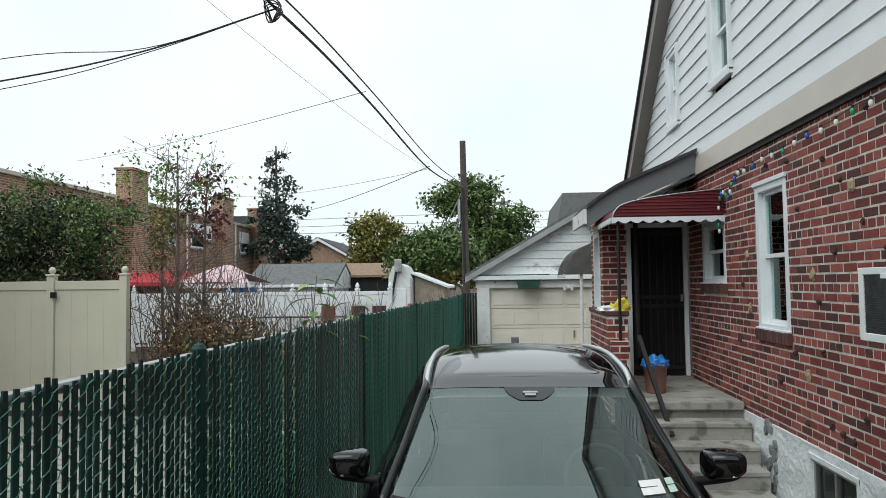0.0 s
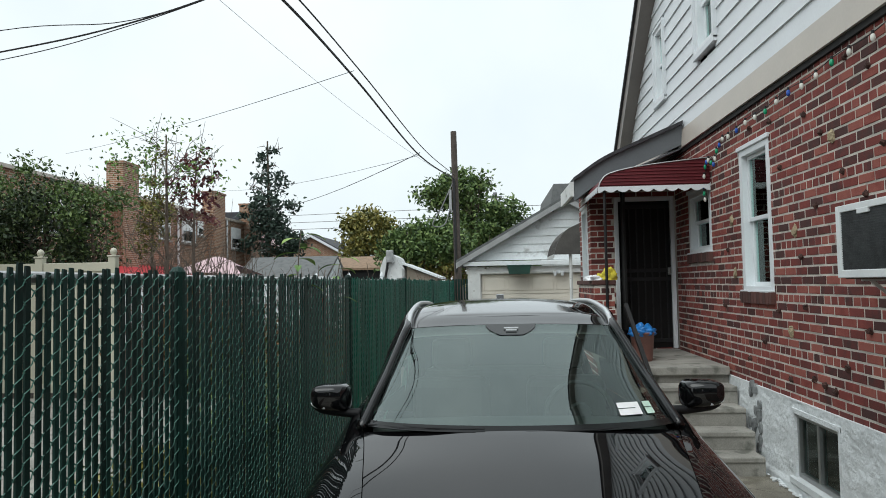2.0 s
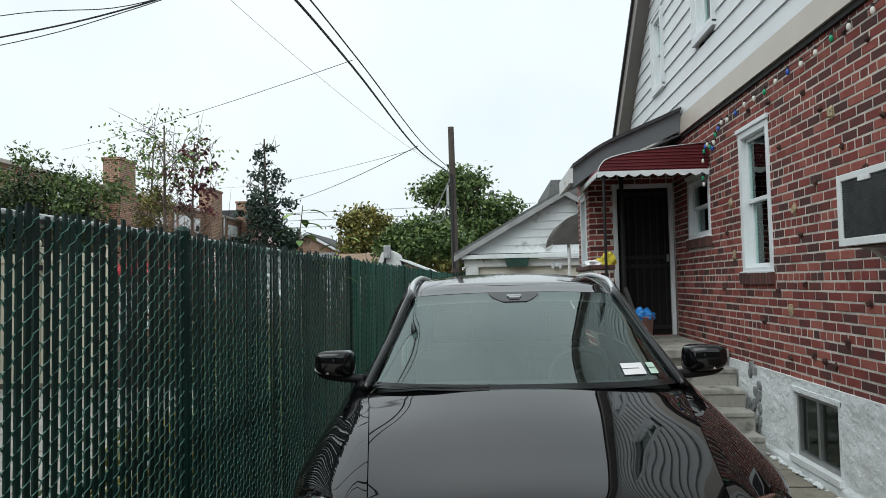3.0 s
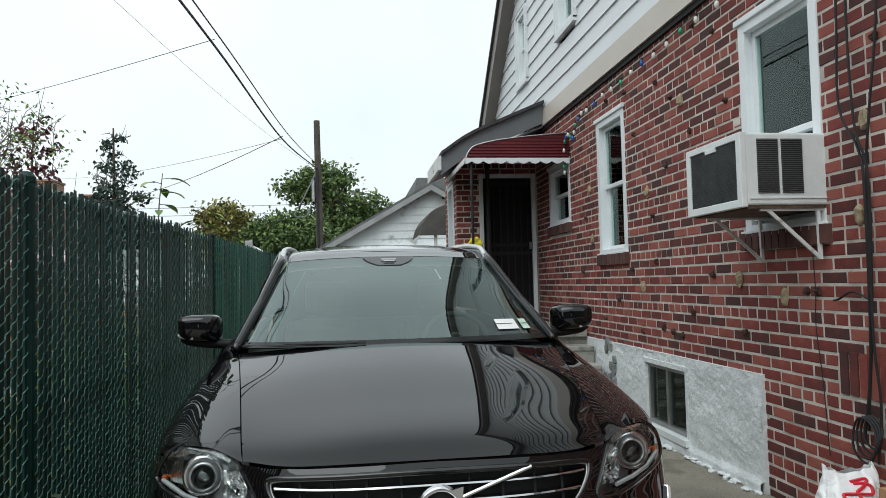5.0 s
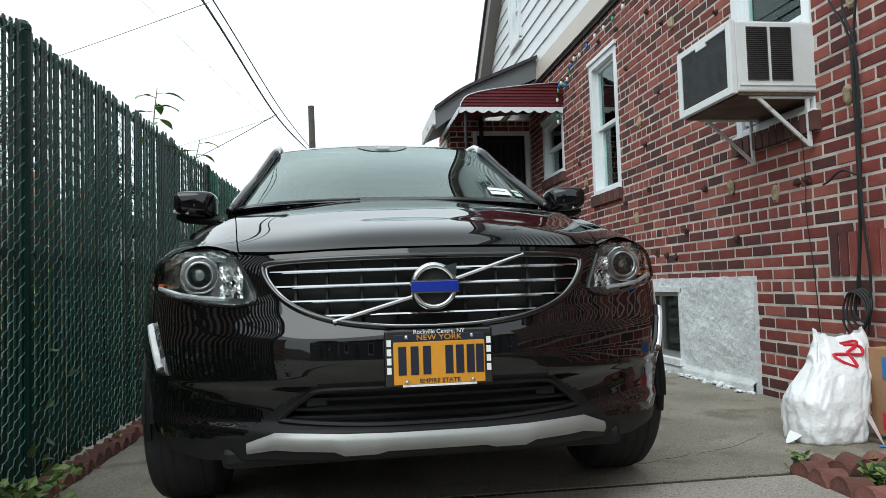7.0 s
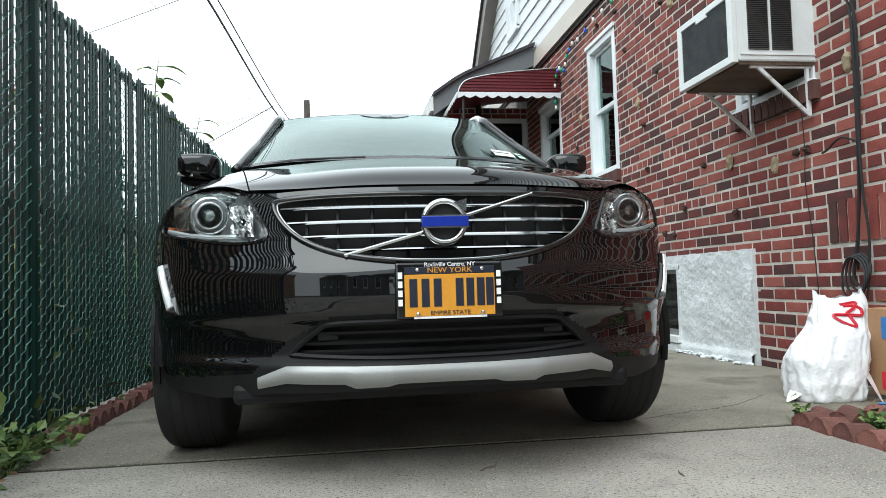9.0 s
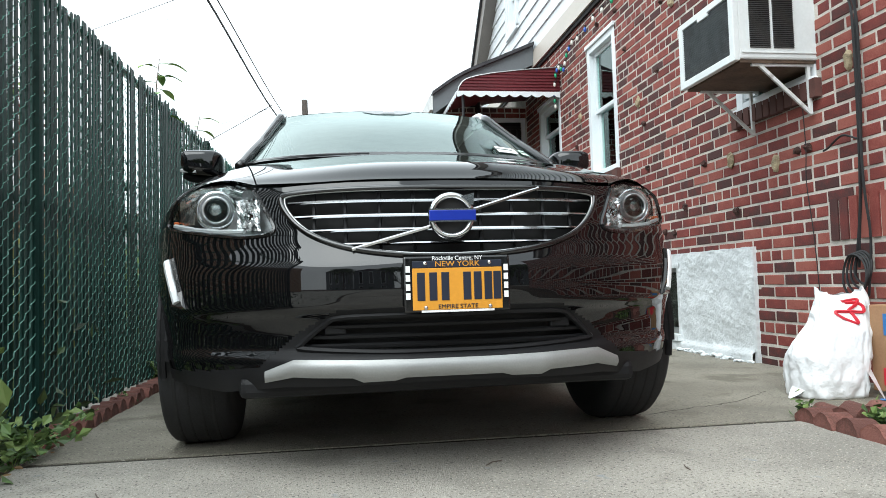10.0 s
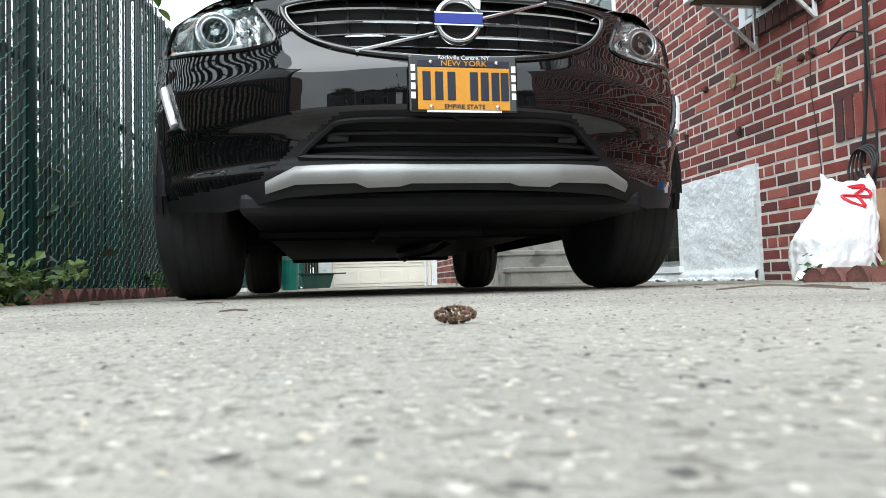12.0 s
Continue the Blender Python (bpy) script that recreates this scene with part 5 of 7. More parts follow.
# silver skid plate with stepped lower edge
half_sk = [(0.0, .352, .300), (.14, .352, .300), (.17, .353, .292), (.26, .354, .290), (.29, .355, .303), (.40, .357, .305), (.455, .357, .307), (.54, .322, .288)]
cols = [(-x, a, c) for x, a, c in half_sk[:0:-1]] + half_sk
bm = B()
grid(bm, np.array([[(x, nose(x, z) - 0.012 - 0.012 * math.sin(math.pi * t), z) for x, a, c in cols for z in [a + (c - a) * t]] for t in np.linspace(0, 1, 7)]))
part("skid_plate", bm, mat("dull_silver_plastic", (0.30, 0.305, 0.30), 0.45, 0.5, 0.08, 8.0, 200.0, 0.05), car, "satin silver skid plate", smooth=True)

# headlamps
for s in (1, -1):
    lamp_ob = part("headlamp", grid(B(), np.array([[(s * x, nose(x, min(z, .86)) + 0.075 + (0.06 if x > .7 else 0), z) for x in np.linspace(.50, .90, 24)] for z in np.linspace(.70, .93, 14)]),
                                    lambda p: in_poly(abs(p[0]), p[2], [(.69 + (x - .69) * 1.06, .81 + (z - .81) * 1.08) for x, z in LAMP])), LAMPDARK, car, "clear headlamp with round projector")
    ring_l = [(s * x, nose(x, min(z, .87)) + (0.06 * max(0, z - .86) / .04), z) for x, z in LAMP]
    part("lamp_seal", tube(B(), ring_l, 0.007, 6, closed=True), GLOSSBLACK, lamp_ob)
    cen = Vector((s * .695, nose(.695, .81) + 0.045, .812))
    part("projector_ring", lathe(B(), [(.046, .0), (.05, -.012), (.060, -.014), (.066, -.004), (.064, .04)], 36, cen, "y", False), CHROME, lamp_ob, smooth=True)
    part("projector_bowl", lathe(B(), [(.036, -.018), (.038, -.024), (.044, -.024), (.048, .03)], 36, cen, "y", False), LAMPDARK, lamp_ob, smooth=True)
    part("projector_lens", lathe(B(), [(.001, -.034), (.015, -.032), (.028, -.025), (.037, -.010)], 36, cen, "y"), LAMPGLASS, lamp_ob, smooth=True)
    part("projector_core", lathe(B(), [(.001, .0), (.034, -.004), (.037, .012)], 30, cen, "y"), REFLECTOR, lamp_ob, smooth=True)
    bmr = B()
    grid(bmr, np.array([[(s * (x + .05 * (.835 - z) * -1), nose(x, z) + .05 - .022 * ((i * 7 + j * 5 + i * j) % 6) / 5, z) for i, x in enumerate(np.linspace(.556, .630, 9))] for j, z in enumerate(np.linspace(.738, .838, 10))]))
    part("high_beam_reflector", bmr, REFLECTOR, lamp_ob, "faceted bright reflector")
    part("high_beam_bulb", lathe(B(), [(.001, -.012), (.012, -.006), (.018, .01)], 16, (s * .585, nose(.585, .785) + .035, .782), "y"), CHROME, lamp_ob, smooth=True)
    bmr = B()
    grid(bmr, np.array([[(s * x, nose(x, z) + .045, z) for x in np.linspace(.772, .835, 10)] for z in np.linspace(.775, .86, 10)]), lambda p: p[2] > .775 + (abs(p[0]) - .772) * .1)
    part("turn_reflector", bmr, REFLECTOR, lamp_ob, smooth=True)
    part("side_reflector", box(B(), s * .842 - .008, s * .842 + .008, nose(.842, .79) + .02, nose(.842, .79) + .04, .772, .79, .003), AMBER, lamp_ob, "amber side reflector")
    part("light_guide", tube(B(), [(s * x, nose(x, z) + .018, z) for x, z in ((.845, .776), (.76, .753), (.68, .741), (.60, .736))], 0.0075, 6), DRL, lamp_ob)
    part("upper_bezel", tube(B(), [(s * x, nose(x, .86) + .055, z) for x, z in ((.60, .858), (.66, .880), (.74, .884), (.80, .862))], 0.019, 8), REFLECTOR, lamp_ob)
    part("lamp_lens", facing(grid(B(), np.array([[(s * x, nose(x, min(z, .86)) + 0.001 + max(0, z - .86) * 1.3, z) for x in np.linspace(.505, .875, 60)] for z in np.linspace(.715, .91, 34)]),
                            lambda p: in_poly(abs(p[0]), p[2], LAMP)), (s * .5, -1, .3)), LAMPGLASS, lamp_ob, smooth=True).visible_shadow = False
    # vertical daylight strip at the bumper's corner
    strip = part("daylight_lamp", tube(B(), [(s * x, nose(x, z) - .004, z) for x, z in ((.862, .655), (.855, .63), (.832, .56), (.820, .525))], 0.017, 8), DRL, car, "white vertical daylight lamp")
    part("daylight_bezel", tube(B(), [(s * x, nose(abs(x), z) + .004, z) for x, z in ((.845, .66), (.832, .625), (.81, .555), (.79, .515), (.84, .515))], 0.014, 6), GLOSSBLACK, strip)

# plate with frame; its number stands as plain bars
pl = part("number_plate", box(B(), -.148, .154, -.012, .004, .483, .640, .006), GLOSSBLACK, car, "orange plate in a black dealer frame")
part("plate_face", box(B(), -.124, .130, -.0155, -.0125, .490, .606, .001), ORANGE, pl, "orange plate face")
part("plate_band", box(B(), -.124, .130, -.0158, -.0128, .607, .626, .001), NAVY, pl, "navy band")
face = lambda x, z: Matrix.Translation((x, -.0165, z)) @ pose(0, 0, 0, 90, 0, 0)
words("plate_state", "NEW YORK", .021, ORANGE, pl, face(.003, .6165), squeeze=1.15)
words("plate_motto", "EMPIRE STATE", .0165, NAVY, pl, face(.003, .4985), squeeze=1.1)
words("frame_town", "Rockville Centre, NY", .0165, LETTER, pl, face(.003, .6325), squeeze=1.0)
for x in (-.100, -.066, -.032, .030, .060, .090, .116):
    part("number_bar", box(B(), x - .011, x + .011, -.0172, -.0154, .516, .594, .001), NAVY, pl)
for z in (.604, .579, .554, .529):
    for x in (-.136, .142):
        part("frame_letter_bar", box(B(), x - .006, x + .006, -.0145, -.0115, z - .009, z + .009), LETTER, pl)
part("frame_web_bar", box(B(), -.10, .106, -.0145, -.0115, .4835, .4895), LETTER, pl)
for x, z in ((-.088, .619), (.094, .619), (-.088, .497), (.094, .497)):
    part("plate_screw", lathe(B(), [(.001, -.021), (.005, -.0195), (.0062, -.016)], 12, (x, 0, z), "y"), CHROME, pl)

# black ceramic band round the windshield
dense_ws = patch(mirrored([COWL, MID, HEAD]), 10, 6)
FRIT = mat("ceramic_band", (0.006, 0.007, 0.007), 0.2, 0, 0.1, 8, 60, 0.0, spec=0.3)
up_out = np.array([0, -0.0025, 0.0035])
part("glass_band", facing(grid(B(), dense_ws[0:2] + up_out), (0, -1, 1)), FRIT, ws, "black band at the foot of the glass", smooth=True)
for sl in (slice(0, 2), slice(-2, None)):
    part("glass_band", facing(grid(B(), dense_ws[:, sl] + up_out), (0, -1, 1)), FRIT, ws, smooth=True)
# wipers, camera pod, inspection sticker
wp = part("wiper", tube(B(), crom([(-.70, 1.335, 1.128), (-.52, 1.22, 1.132), (-.30, 1.165, 1.138), (-.16, 1.15, 1.141)], 6), 0.008, 6), PLASTIC, car, "black wiper")
part("wiper_blade", tube(B(), crom([(-.68, 1.345, 1.14), (-.45, 1.20, 1.14), (-.20, 1.15, 1.142)], 6), 0.006, 6), PLASTIC, wp)
part("wiper", tube(B(), crom([(.02, 1.12, 1.131), (.3, 1.15, 1.133), (.5, 1.215, 1.132)], 6), 0.006, 6), PLASTIC, car, "black wiper")
ylift = lambda x, t: Vector((x, 2.02 + .08 * (abs(x) / .4) ** 2 - .49 * t, 1.546 - .196 * t))
pod = [[tuple(ylift(x * (1 - .55 * t ** 2), t * .26) + Vector((.0, -.004, .004))) for x in np.linspace(-.14, .14, 9)] for t in np.linspace(0, 1, 6)]
part("camera_pod", facing(grid(B(), np.array(pod)), (0, -1, 1)), mat("smoked_glass_patch", (0.02, 0.022, 0.022), 0.15, 0, 0.1, 8, 60, 0.0), ws, "dark sensor pod behind the glass")
for k, (x0, x1, t0, t1) in enumerate(((-.040, .040, .10, .135), (-.030, .030, .15, .185))):
    part("sensor_window", facing(grid(B(), np.array([[tuple(ylift(x, t) + Vector((0, -.010, .010))) for x in (x0, x1)] for t in (t0, t1)])), (0, -1, 1)), GALV, ws, "pale sensor window")
on_glass = np.array([0, -0.003, 0.005])
part("inspection_sticker", facing(grid(B(), dense_ws[2:5, 36:41] + on_glass), (0, -1, 1)), LETTER, ws, "white inspection sticker")
part("registration_sticker", facing(grid(B(), dense_ws[2:5, 41:44] + on_glass), (0, -1, 1)), mat("pale_green_sticker", (0.50, 0.66, 0.56), 0.5), ws, "pale green sticker")
for r0, c0, c1 in ((3, 36.6, 39.0), (3, 41.3, 43.0)):
    a, c = dense_ws[r0, int(c0)], dense_ws[r0, int(c1)]
    part("printed_line", tube(B(), [a + on_glass * 1.4, c + on_glass * 1.4], .0016, 4), GREENPLASTIC, ws)

# cabin
cab = part("dashboard", grid(B(), patch([[(-.68, 1.30, 1.09), (0, 1.16, 1.10), (.68, 1.30, 1.09)], [(-.70, 1.55, 1.10), (0, 1.5, 1.12), (.70, 1.55, 1.10)], [(-.70, 1.78, 1.04), (0, 1.76, 1.05), (.70, 1.78, 1.04)], [(-.70, 1.82, .7), (0, 1.80, .7), (.70, 1.82, .7)]], 5, 6)), CABIN, car, "dark dashboard", smooth=True)
wheel_c = Vector((.37, 1.98, 1.05))
circ = [wheel_c + Vector((.185 * math.cos(a), .07 * math.sin(a), .17 * math.sin(a))) for a in np.linspace(0, 2 * math.pi, 33)[:-1]]
sw = part("steering_wheel", tube(B(), circ, 0.015, 8, closed=True), CABIN, car, "dark steering wheel", smooth=True)
part("wheel_hub", lathe(B(), [(.06, -.02), (.07, .0), (.06, .03)], 20, wheel_c, "y"), CABIN, sw)
for x in (-.36, .37):
    seat = part("front_seat", box(B(), x - .25, x + .25, 2.55, 2.75, .55, 1.18, .06), SEATMAT, car, "leather front seat")
    part("headrest", box(B(), x - .13, x + .13, 2.66, 2.77, 1.22, 1.42, .04), SEATMAT, seat)
part("rear_bench", box(B(), -.6, .6, 3.35, 3.55, .5, 1.15, .06), SEATMAT, car)
part("cabin_floor", box(B(), -.72, .72, 1.3, 4.3, .42, .46), CABIN, car)
part("headliner", grid(B(), patch(mirrored([[(x * .95, y, z - .05) for x, y, z in r2] for r2 in ROOF]), 3, 3)), mat("pale_headliner", (.45, .45, .43), .9), car, "pale headliner", smooth=True)
part("firewall", box(B(), -.7, .7, 1.25, 1.28, .4, 1.05), CABIN, car)


# ---------------------------------------------------------------- green slatted chain-link fence
FX = lambda y: -1.31 + 0.02 * (min(y, 6.5) - 3.0) + 0.030 * max(0.0, y - 6.5)
fence = thing("fence", "dark green chain-link fence with woven plastic slats along the driveway", "fence")
PITCH, FTOP = 0.044, 1.86
frn = np.random.default_rng(21)
near_slats, far_slats = ([], []), ([], [])
wires_n, wires_f = ([], []), ([], [])
y = 1.46
shared_slats = []
for v in range(4):
    me = bpy.data.meshes.new("slat")
    b2 = B()
    h = FTOP + 0.007 * (v - 1.5)
    box(b2, -0.0038, 0.0038, -0.0124, 0.0124, 0.05, h - 0.03)
    prism(b2, [(-0.0124, h - 0.03), (0.0124, h - 0.03), (0.010, h), (-0.009, h + 0.002)], "x", -0.0034, 0.0034)
    b2.to_mesh(me)
    b2.free()
    me.materials.append(FENCE_SLAT)
    shared_slats.append(me)
i = 0
while y < 18.1:
    x = FX(y)
    near = y < 6.52
    if near:
        ob = new("slat", shared_slats[int(frn.integers(4))])
        ob.parent = fence
        ob.matrix_basis = pose(x + frn.normal(0, 0.0012), y + frn.normal(0, 0.0016), frn.normal(0, 0.007), frn.normal(0, 0.08), frn.normal(0, 0.12), frn.normal(0, 2))
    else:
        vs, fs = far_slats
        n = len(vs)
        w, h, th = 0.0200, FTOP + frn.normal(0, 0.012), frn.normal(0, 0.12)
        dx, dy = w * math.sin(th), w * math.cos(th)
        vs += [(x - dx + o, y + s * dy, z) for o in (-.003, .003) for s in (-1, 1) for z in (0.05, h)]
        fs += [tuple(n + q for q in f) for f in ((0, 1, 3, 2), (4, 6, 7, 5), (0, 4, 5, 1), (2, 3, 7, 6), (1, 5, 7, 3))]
    # one zigzag wire for each slat gap
    vs, fs = wires_n if near else wires_f
    r = 0.0028
    prev = None
    k = 2 * (i % 2)
    z = 0.06
    while z < FTOP - 0.005:
        # link, front of the slat, link, back of the slat
        side, out = ((-1, 0), (0, 1), (1, 0), (0, -1))[k % 4]
        c = (x + out * 0.0085, y + side * PITCH * 0.52, z)
        n = len(vs)
        vs += [(c[0] + r * math.cos(a), c[1] + r * math.sin(a), c[2] + r * 0.6 * math.sin(a)) for a in (0.5, 2.6, 4.7)]
        if prev is not None:
            fs += [(prev + q, prev + (q + 1) % 3, n + (q + 1) % 3, n + q) for q in range(3)]
        prev = n
        z += 0.017
        k += 1
    y += PITCH
    i += 1
ob = soup("slats_far", *far_slats, FENCE_SLAT_SLANT, fence, "brighter green slats")
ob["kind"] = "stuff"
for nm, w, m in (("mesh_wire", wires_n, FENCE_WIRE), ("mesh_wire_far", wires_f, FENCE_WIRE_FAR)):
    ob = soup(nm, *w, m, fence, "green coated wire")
    ob["kind"] = "stuff"
for y in (1.44, 3.08, 6.50, 9.9, 13.3, 16.7, 18.1):
    x = FX(y) - 0.012
    p = part("post", tube(B(), [(x, y, -0.05), (x, y, FTOP - 0.01)], 0.031, 10), FENCE_SLAT, fence, "round green fence post")
    part("post_cap", lathe(B(), [(0.034, 0), (0.034, 0.02), (0.02, 0.04), (0.001, 0.045)], 12, (x, y, FTOP - 0.012)), FENCE_SLAT, p)
part("top_rail", tube(B(), [(FX(1.44) - .03, 1.44, 1.835), (FX(6.5) - .03, 6.5, 1.835), (FX(18.1) - .03, 18.1, 1.835)], 0.021, 8), GALV, fence, "galvanised top rail")
part("middle_rail", tube(B(), [(FX(1.44) - .03, 1.44, 0.95), (FX(6.5) - .03, 6.5, 0.95), (FX(18.1) - .03, 18.1, 0.95)], 0.018, 8), FENCE_SLAT, fence)
end_fence = thing("fence_return", "short dark green slatted fence beside the garage", "fence")
for k in range(6):
    part("slat", box(B(), -0.93 + 0.068 * k, -0.93 + 0.068 * k + 0.05, 18.16, 18.167, 0.05, 1.9), FENCE_SLAT, end_fence)

# ---------------------------------------------------------------- plants
def leaves(pts, size, seed, flat=0.0, long=1.6):
    """Small folded leaves, one at each point."""
    g = np.random.default_rng(seed)
    vs, fs = [], []
    for p in pts:
        d = g.normal(0, 1, 3)
        d[2] *= 1 - flat
        d /= np.linalg.norm(d) + 1e-9
        e = np.cross(d, g.normal(0, 1, 3))
        e /= np.linalg.norm(e) + 1e-9
        s = size * g.uniform(0.6, 1.3)
        n = len(vs)
        up = np.cross(d, e) * s * 0.15
        vs += [tuple(p - d * s * long / 2), tuple(p + e * s * 0.42 + up), tuple(p + d * s * long / 2), tuple(p - e * s * 0.42 + up)]
        fs += [(n, n + 1, n + 2), (n, n + 2, n + 3)]
    return vs, fs


def crown_points(blobs, count, seed, clump=0.22, clumps=60):
    """Points in clumps spread over ellipsoids (cx, cy, cz, rx, ry, rz)."""
    g = np.random.default_rng(seed)
    out = []
    vol = np.array([b[3] * b[4] * b[5] for b in blobs])
    for _ in range(clumps):
        b = blobs[g.choice(len(blobs), p=vol / vol.sum())]
        d = g.normal(0, 1, 3)
        d /= np.linalg.norm(d)
        c = np.array(b[:3]) + d * np.array(b[3:]) * g.uniform(0.35, 1.0) ** 0.6
        n = max(4, int(count / clumps * g.uniform(0.5, 1.5)))
        k = clump * g.uniform(0.6, 1.5)
        out += list(c + g.normal(0, 1, (n, 3)) * np.array([k, k, k * 0.7]))
    return out


def limbs(base, top, r, n, spread, seed, droop=0.2):
    """A tapered trunk with bent limbs."""
    g = np.random.default_rng(seed)
    base, top = Vector(base), Vector(top)
    b2 = B()
    mid = (base + top) / 2 + Vector((g.normal(0, .08), g.normal(0, .08), 0)) * (top - base).length * 0.3
    trunk = [Vector(p) for p in crom([base, mid, top], 6)]
    tube(b2, trunk, r, 8, r * 0.25)
    for i in range(n):
        t = g.uniform(0.25, 0.95)
        p = trunk[int(t * (len(trunk) - 1))]
        a = g.uniform(0, 6.283)
        l = spread * g.uniform(0.5, 1.0) * (1.2 - t * 0.6)
        q = p + Vector((math.cos(a) * l * .5, math.sin(a) * l * .5, l * .45))
        e = p + Vector((math.cos(a) * l, math.sin(a) * l, l * (0.8 - droop)))
        line = crom([p, q, e], 4)
        tube(b2, line, r * 0.35 * (1.1 - t), 5, r * 0.06)
        for _ in range(3):
            s = Vector(line[g.integers(3, len(line))])
            f = s + Vector(g.normal(0, 1, 3)) * l * 0.3 + Vector((0, 0, l * 0.2))
            tube(b2, [s, (s + f) / 2 + Vector(g.normal(0, .03, 3)), f], r * 0.13, 4, r * 0.05)
    return b2


def tree(label, base, height, blobs, count, size, material, r, n, spread, seed, clump=0.3, clumps=80, bark=None, cat="tree", name="tree"):
    t = thing(name, label, cat, base)
    o = Vector(base)
    part("trunk", limbs((0, 0, -0.1), (0, 0, height), r, n, spread, seed), bark or BARK, t)
    pts = [np.array(p) - np.array(base) for p in crown_points(blobs, count, seed, clump, clumps)]
    ob = soup("crown", *leaves(pts, size, seed + 1), material, t)
    ob["kind"] = "stuff"
    return t


tree("dense dark green leafy tree behind the cream fence", (-9.3, 14.5, 0), 3.6, [(-9.6, 14.5, 2.9, 1.5, 1.2, 1.3), (-9.0, 14.4, 3.6, 0.5, 0.6, 0.75), (-9.9, 14.4, 3.8, 0.45, 0.5, 0.6), (-10.9, 14.6, 2.6, 1.2, 1.0, 1.3)], 17000, 0.07, LEAF_DARK, 0.11, 18, 1.4, 31, 0.2, 150)
tree("sunlit leafy shoots of a green tree", (-8.1, 14.0, 0), 4.0, [(-7.9, 14.0, 3.3, 0.6, 0.6, 0.7), (-8.5, 14.0, 3.7, 0.4, 0.4, 0.5), (-9.3, 14.1, 4.3, 0.3, 0.4, 0.55), (-9.9, 14.1, 4.2, 0.25, 0.3, 0.6)], 2400, 0.06, LEAF_MID, 0.05, 26, 1.1, 32, 0.16, 40)
tree("thin grey-barked young tree with sparse green leaves", (-6.0, 13.0, 0), 4.7, [(-6.1, 13, 4.3, 1.1, 0.8, 0.8), (-5.3, 13, 4.0, 0.7, 0.6, 0.5), (-6.9, 13.1, 4.1, 0.5, 0.5, 0.5)], 700, 0.055, LEAF_FRESH, 0.06, 46, 1.4, 33, 0.14, 70, TWIG)
tree("slender tree with clusters of maroon autumn leaves", (-5.5, 13.2, 0), 4.4, [(-5.6, 13.1, 3.9, 0.55, 0.4, 0.5), (-5.3, 13.2, 3.3, 0.5, 0.4, 0.3)], 520, 0.065, LEAF_RED, 0.05, 40, 1.2, 34, 0.09, 26, TWIG)
tree("slim upright yellow-green evergreen", (-7.4, 15.5, 0), 4.9, [(-7.4, 15.5, 4.4, 0.25, 0.25, 0.6), (-7.4, 15.5, 3.2, 0.4, 0.4, 0.8)], 1600, 0.06, LEAF_YELLOW, 0.05, 14, 0.4, 35, 0.10, 40)
br = thing("brush", "tangled brown autumn brush and bare twigs behind the fence", "shrub", (-5.6, 12.0, 0))
b2 = B()
gb = np.random.default_rng(8)
for k in range(620):
    p = Vector((gb.uniform(-.7, 3.4), gb.uniform(0.0, 1.6), 0))
    l = gb.uniform(0.9, 2.9) * (1.0 if p.x < 1.2 else 0.75)
    q = p + Vector((gb.normal(0, .2), gb.normal(0, .2), l * .55))
    tube(b2, [p, q, q + Vector((gb.normal(0, .35), gb.normal(0, .3), l * .45))], 0.011, 3, 0.004, cap=False)
part("twig_tangle", b2, TWIG, br)["kind"] = "stuff"
pts = crown_points([(.5, .5, .9, 1.0, .8, 1.0), (1.8, 0.2, .5, 1.6, .7, .6)], 8000, 41, 0.2, 190)
soup("dry_leaves", *leaves(pts, 0.05, 42), LEAF_BROWN, br)["kind"] = "stuff"
pts = crown_points([(.8, .4, .6, 1.3, .8, .6), (2.2, .2, .35, 1.4, .6, .4)], 3800, 43, 0.18, 110)
soup("green_leaves", *leaves(pts, 0.06, 44), LEAF_MID, br)["kind"] = "stuff"

# low overgrowth behind the slatted fence
for k, (hx, hy, hh, hw, m) in enumerate(((-1.74, 1.7, .62, .5, LEAF_DARK), (-1.78, 2.5, .7, .5, LEAF_MID), (-1.74, 3.3, .72, .5, LEAF_DARK), (-2.0, 4.2, .95, .6, LEAF_YELLOW), (-1.9, 5.1, .9, .5, LEAF_DARK), (-2.1, 6.1, 1.2, .6, LEAF_MID), (-2.3, 7.3, 1.25, .7, LEAF_DARK), (-2.2, 8.6, 1.3, .7, LEAF_MID), (-2.4, 10.0, 1.3, .7, LEAF_BROWN))):
    sb = thing("shrub", "low leafy shrub growing behind the slatted fence", "shrub", (hx, hy, -.02), group="shrubs behind the fence")
    part("stem", limbs((0, 0, 0), (0, 0, hh * .8), .02, 12, hh * .5, 120 + k), TWIG, sb)
    pts = crown_points([(0, 0, hh * .5, .38, hw, hh * .42), (.05, .1, hh * .25, .35, hw, hh * .25)], 1500, 140 + k, .11, 70)
    soup("crown", *leaves(pts, .05, 160 + k), m, sb)["kind"] = "stuff"

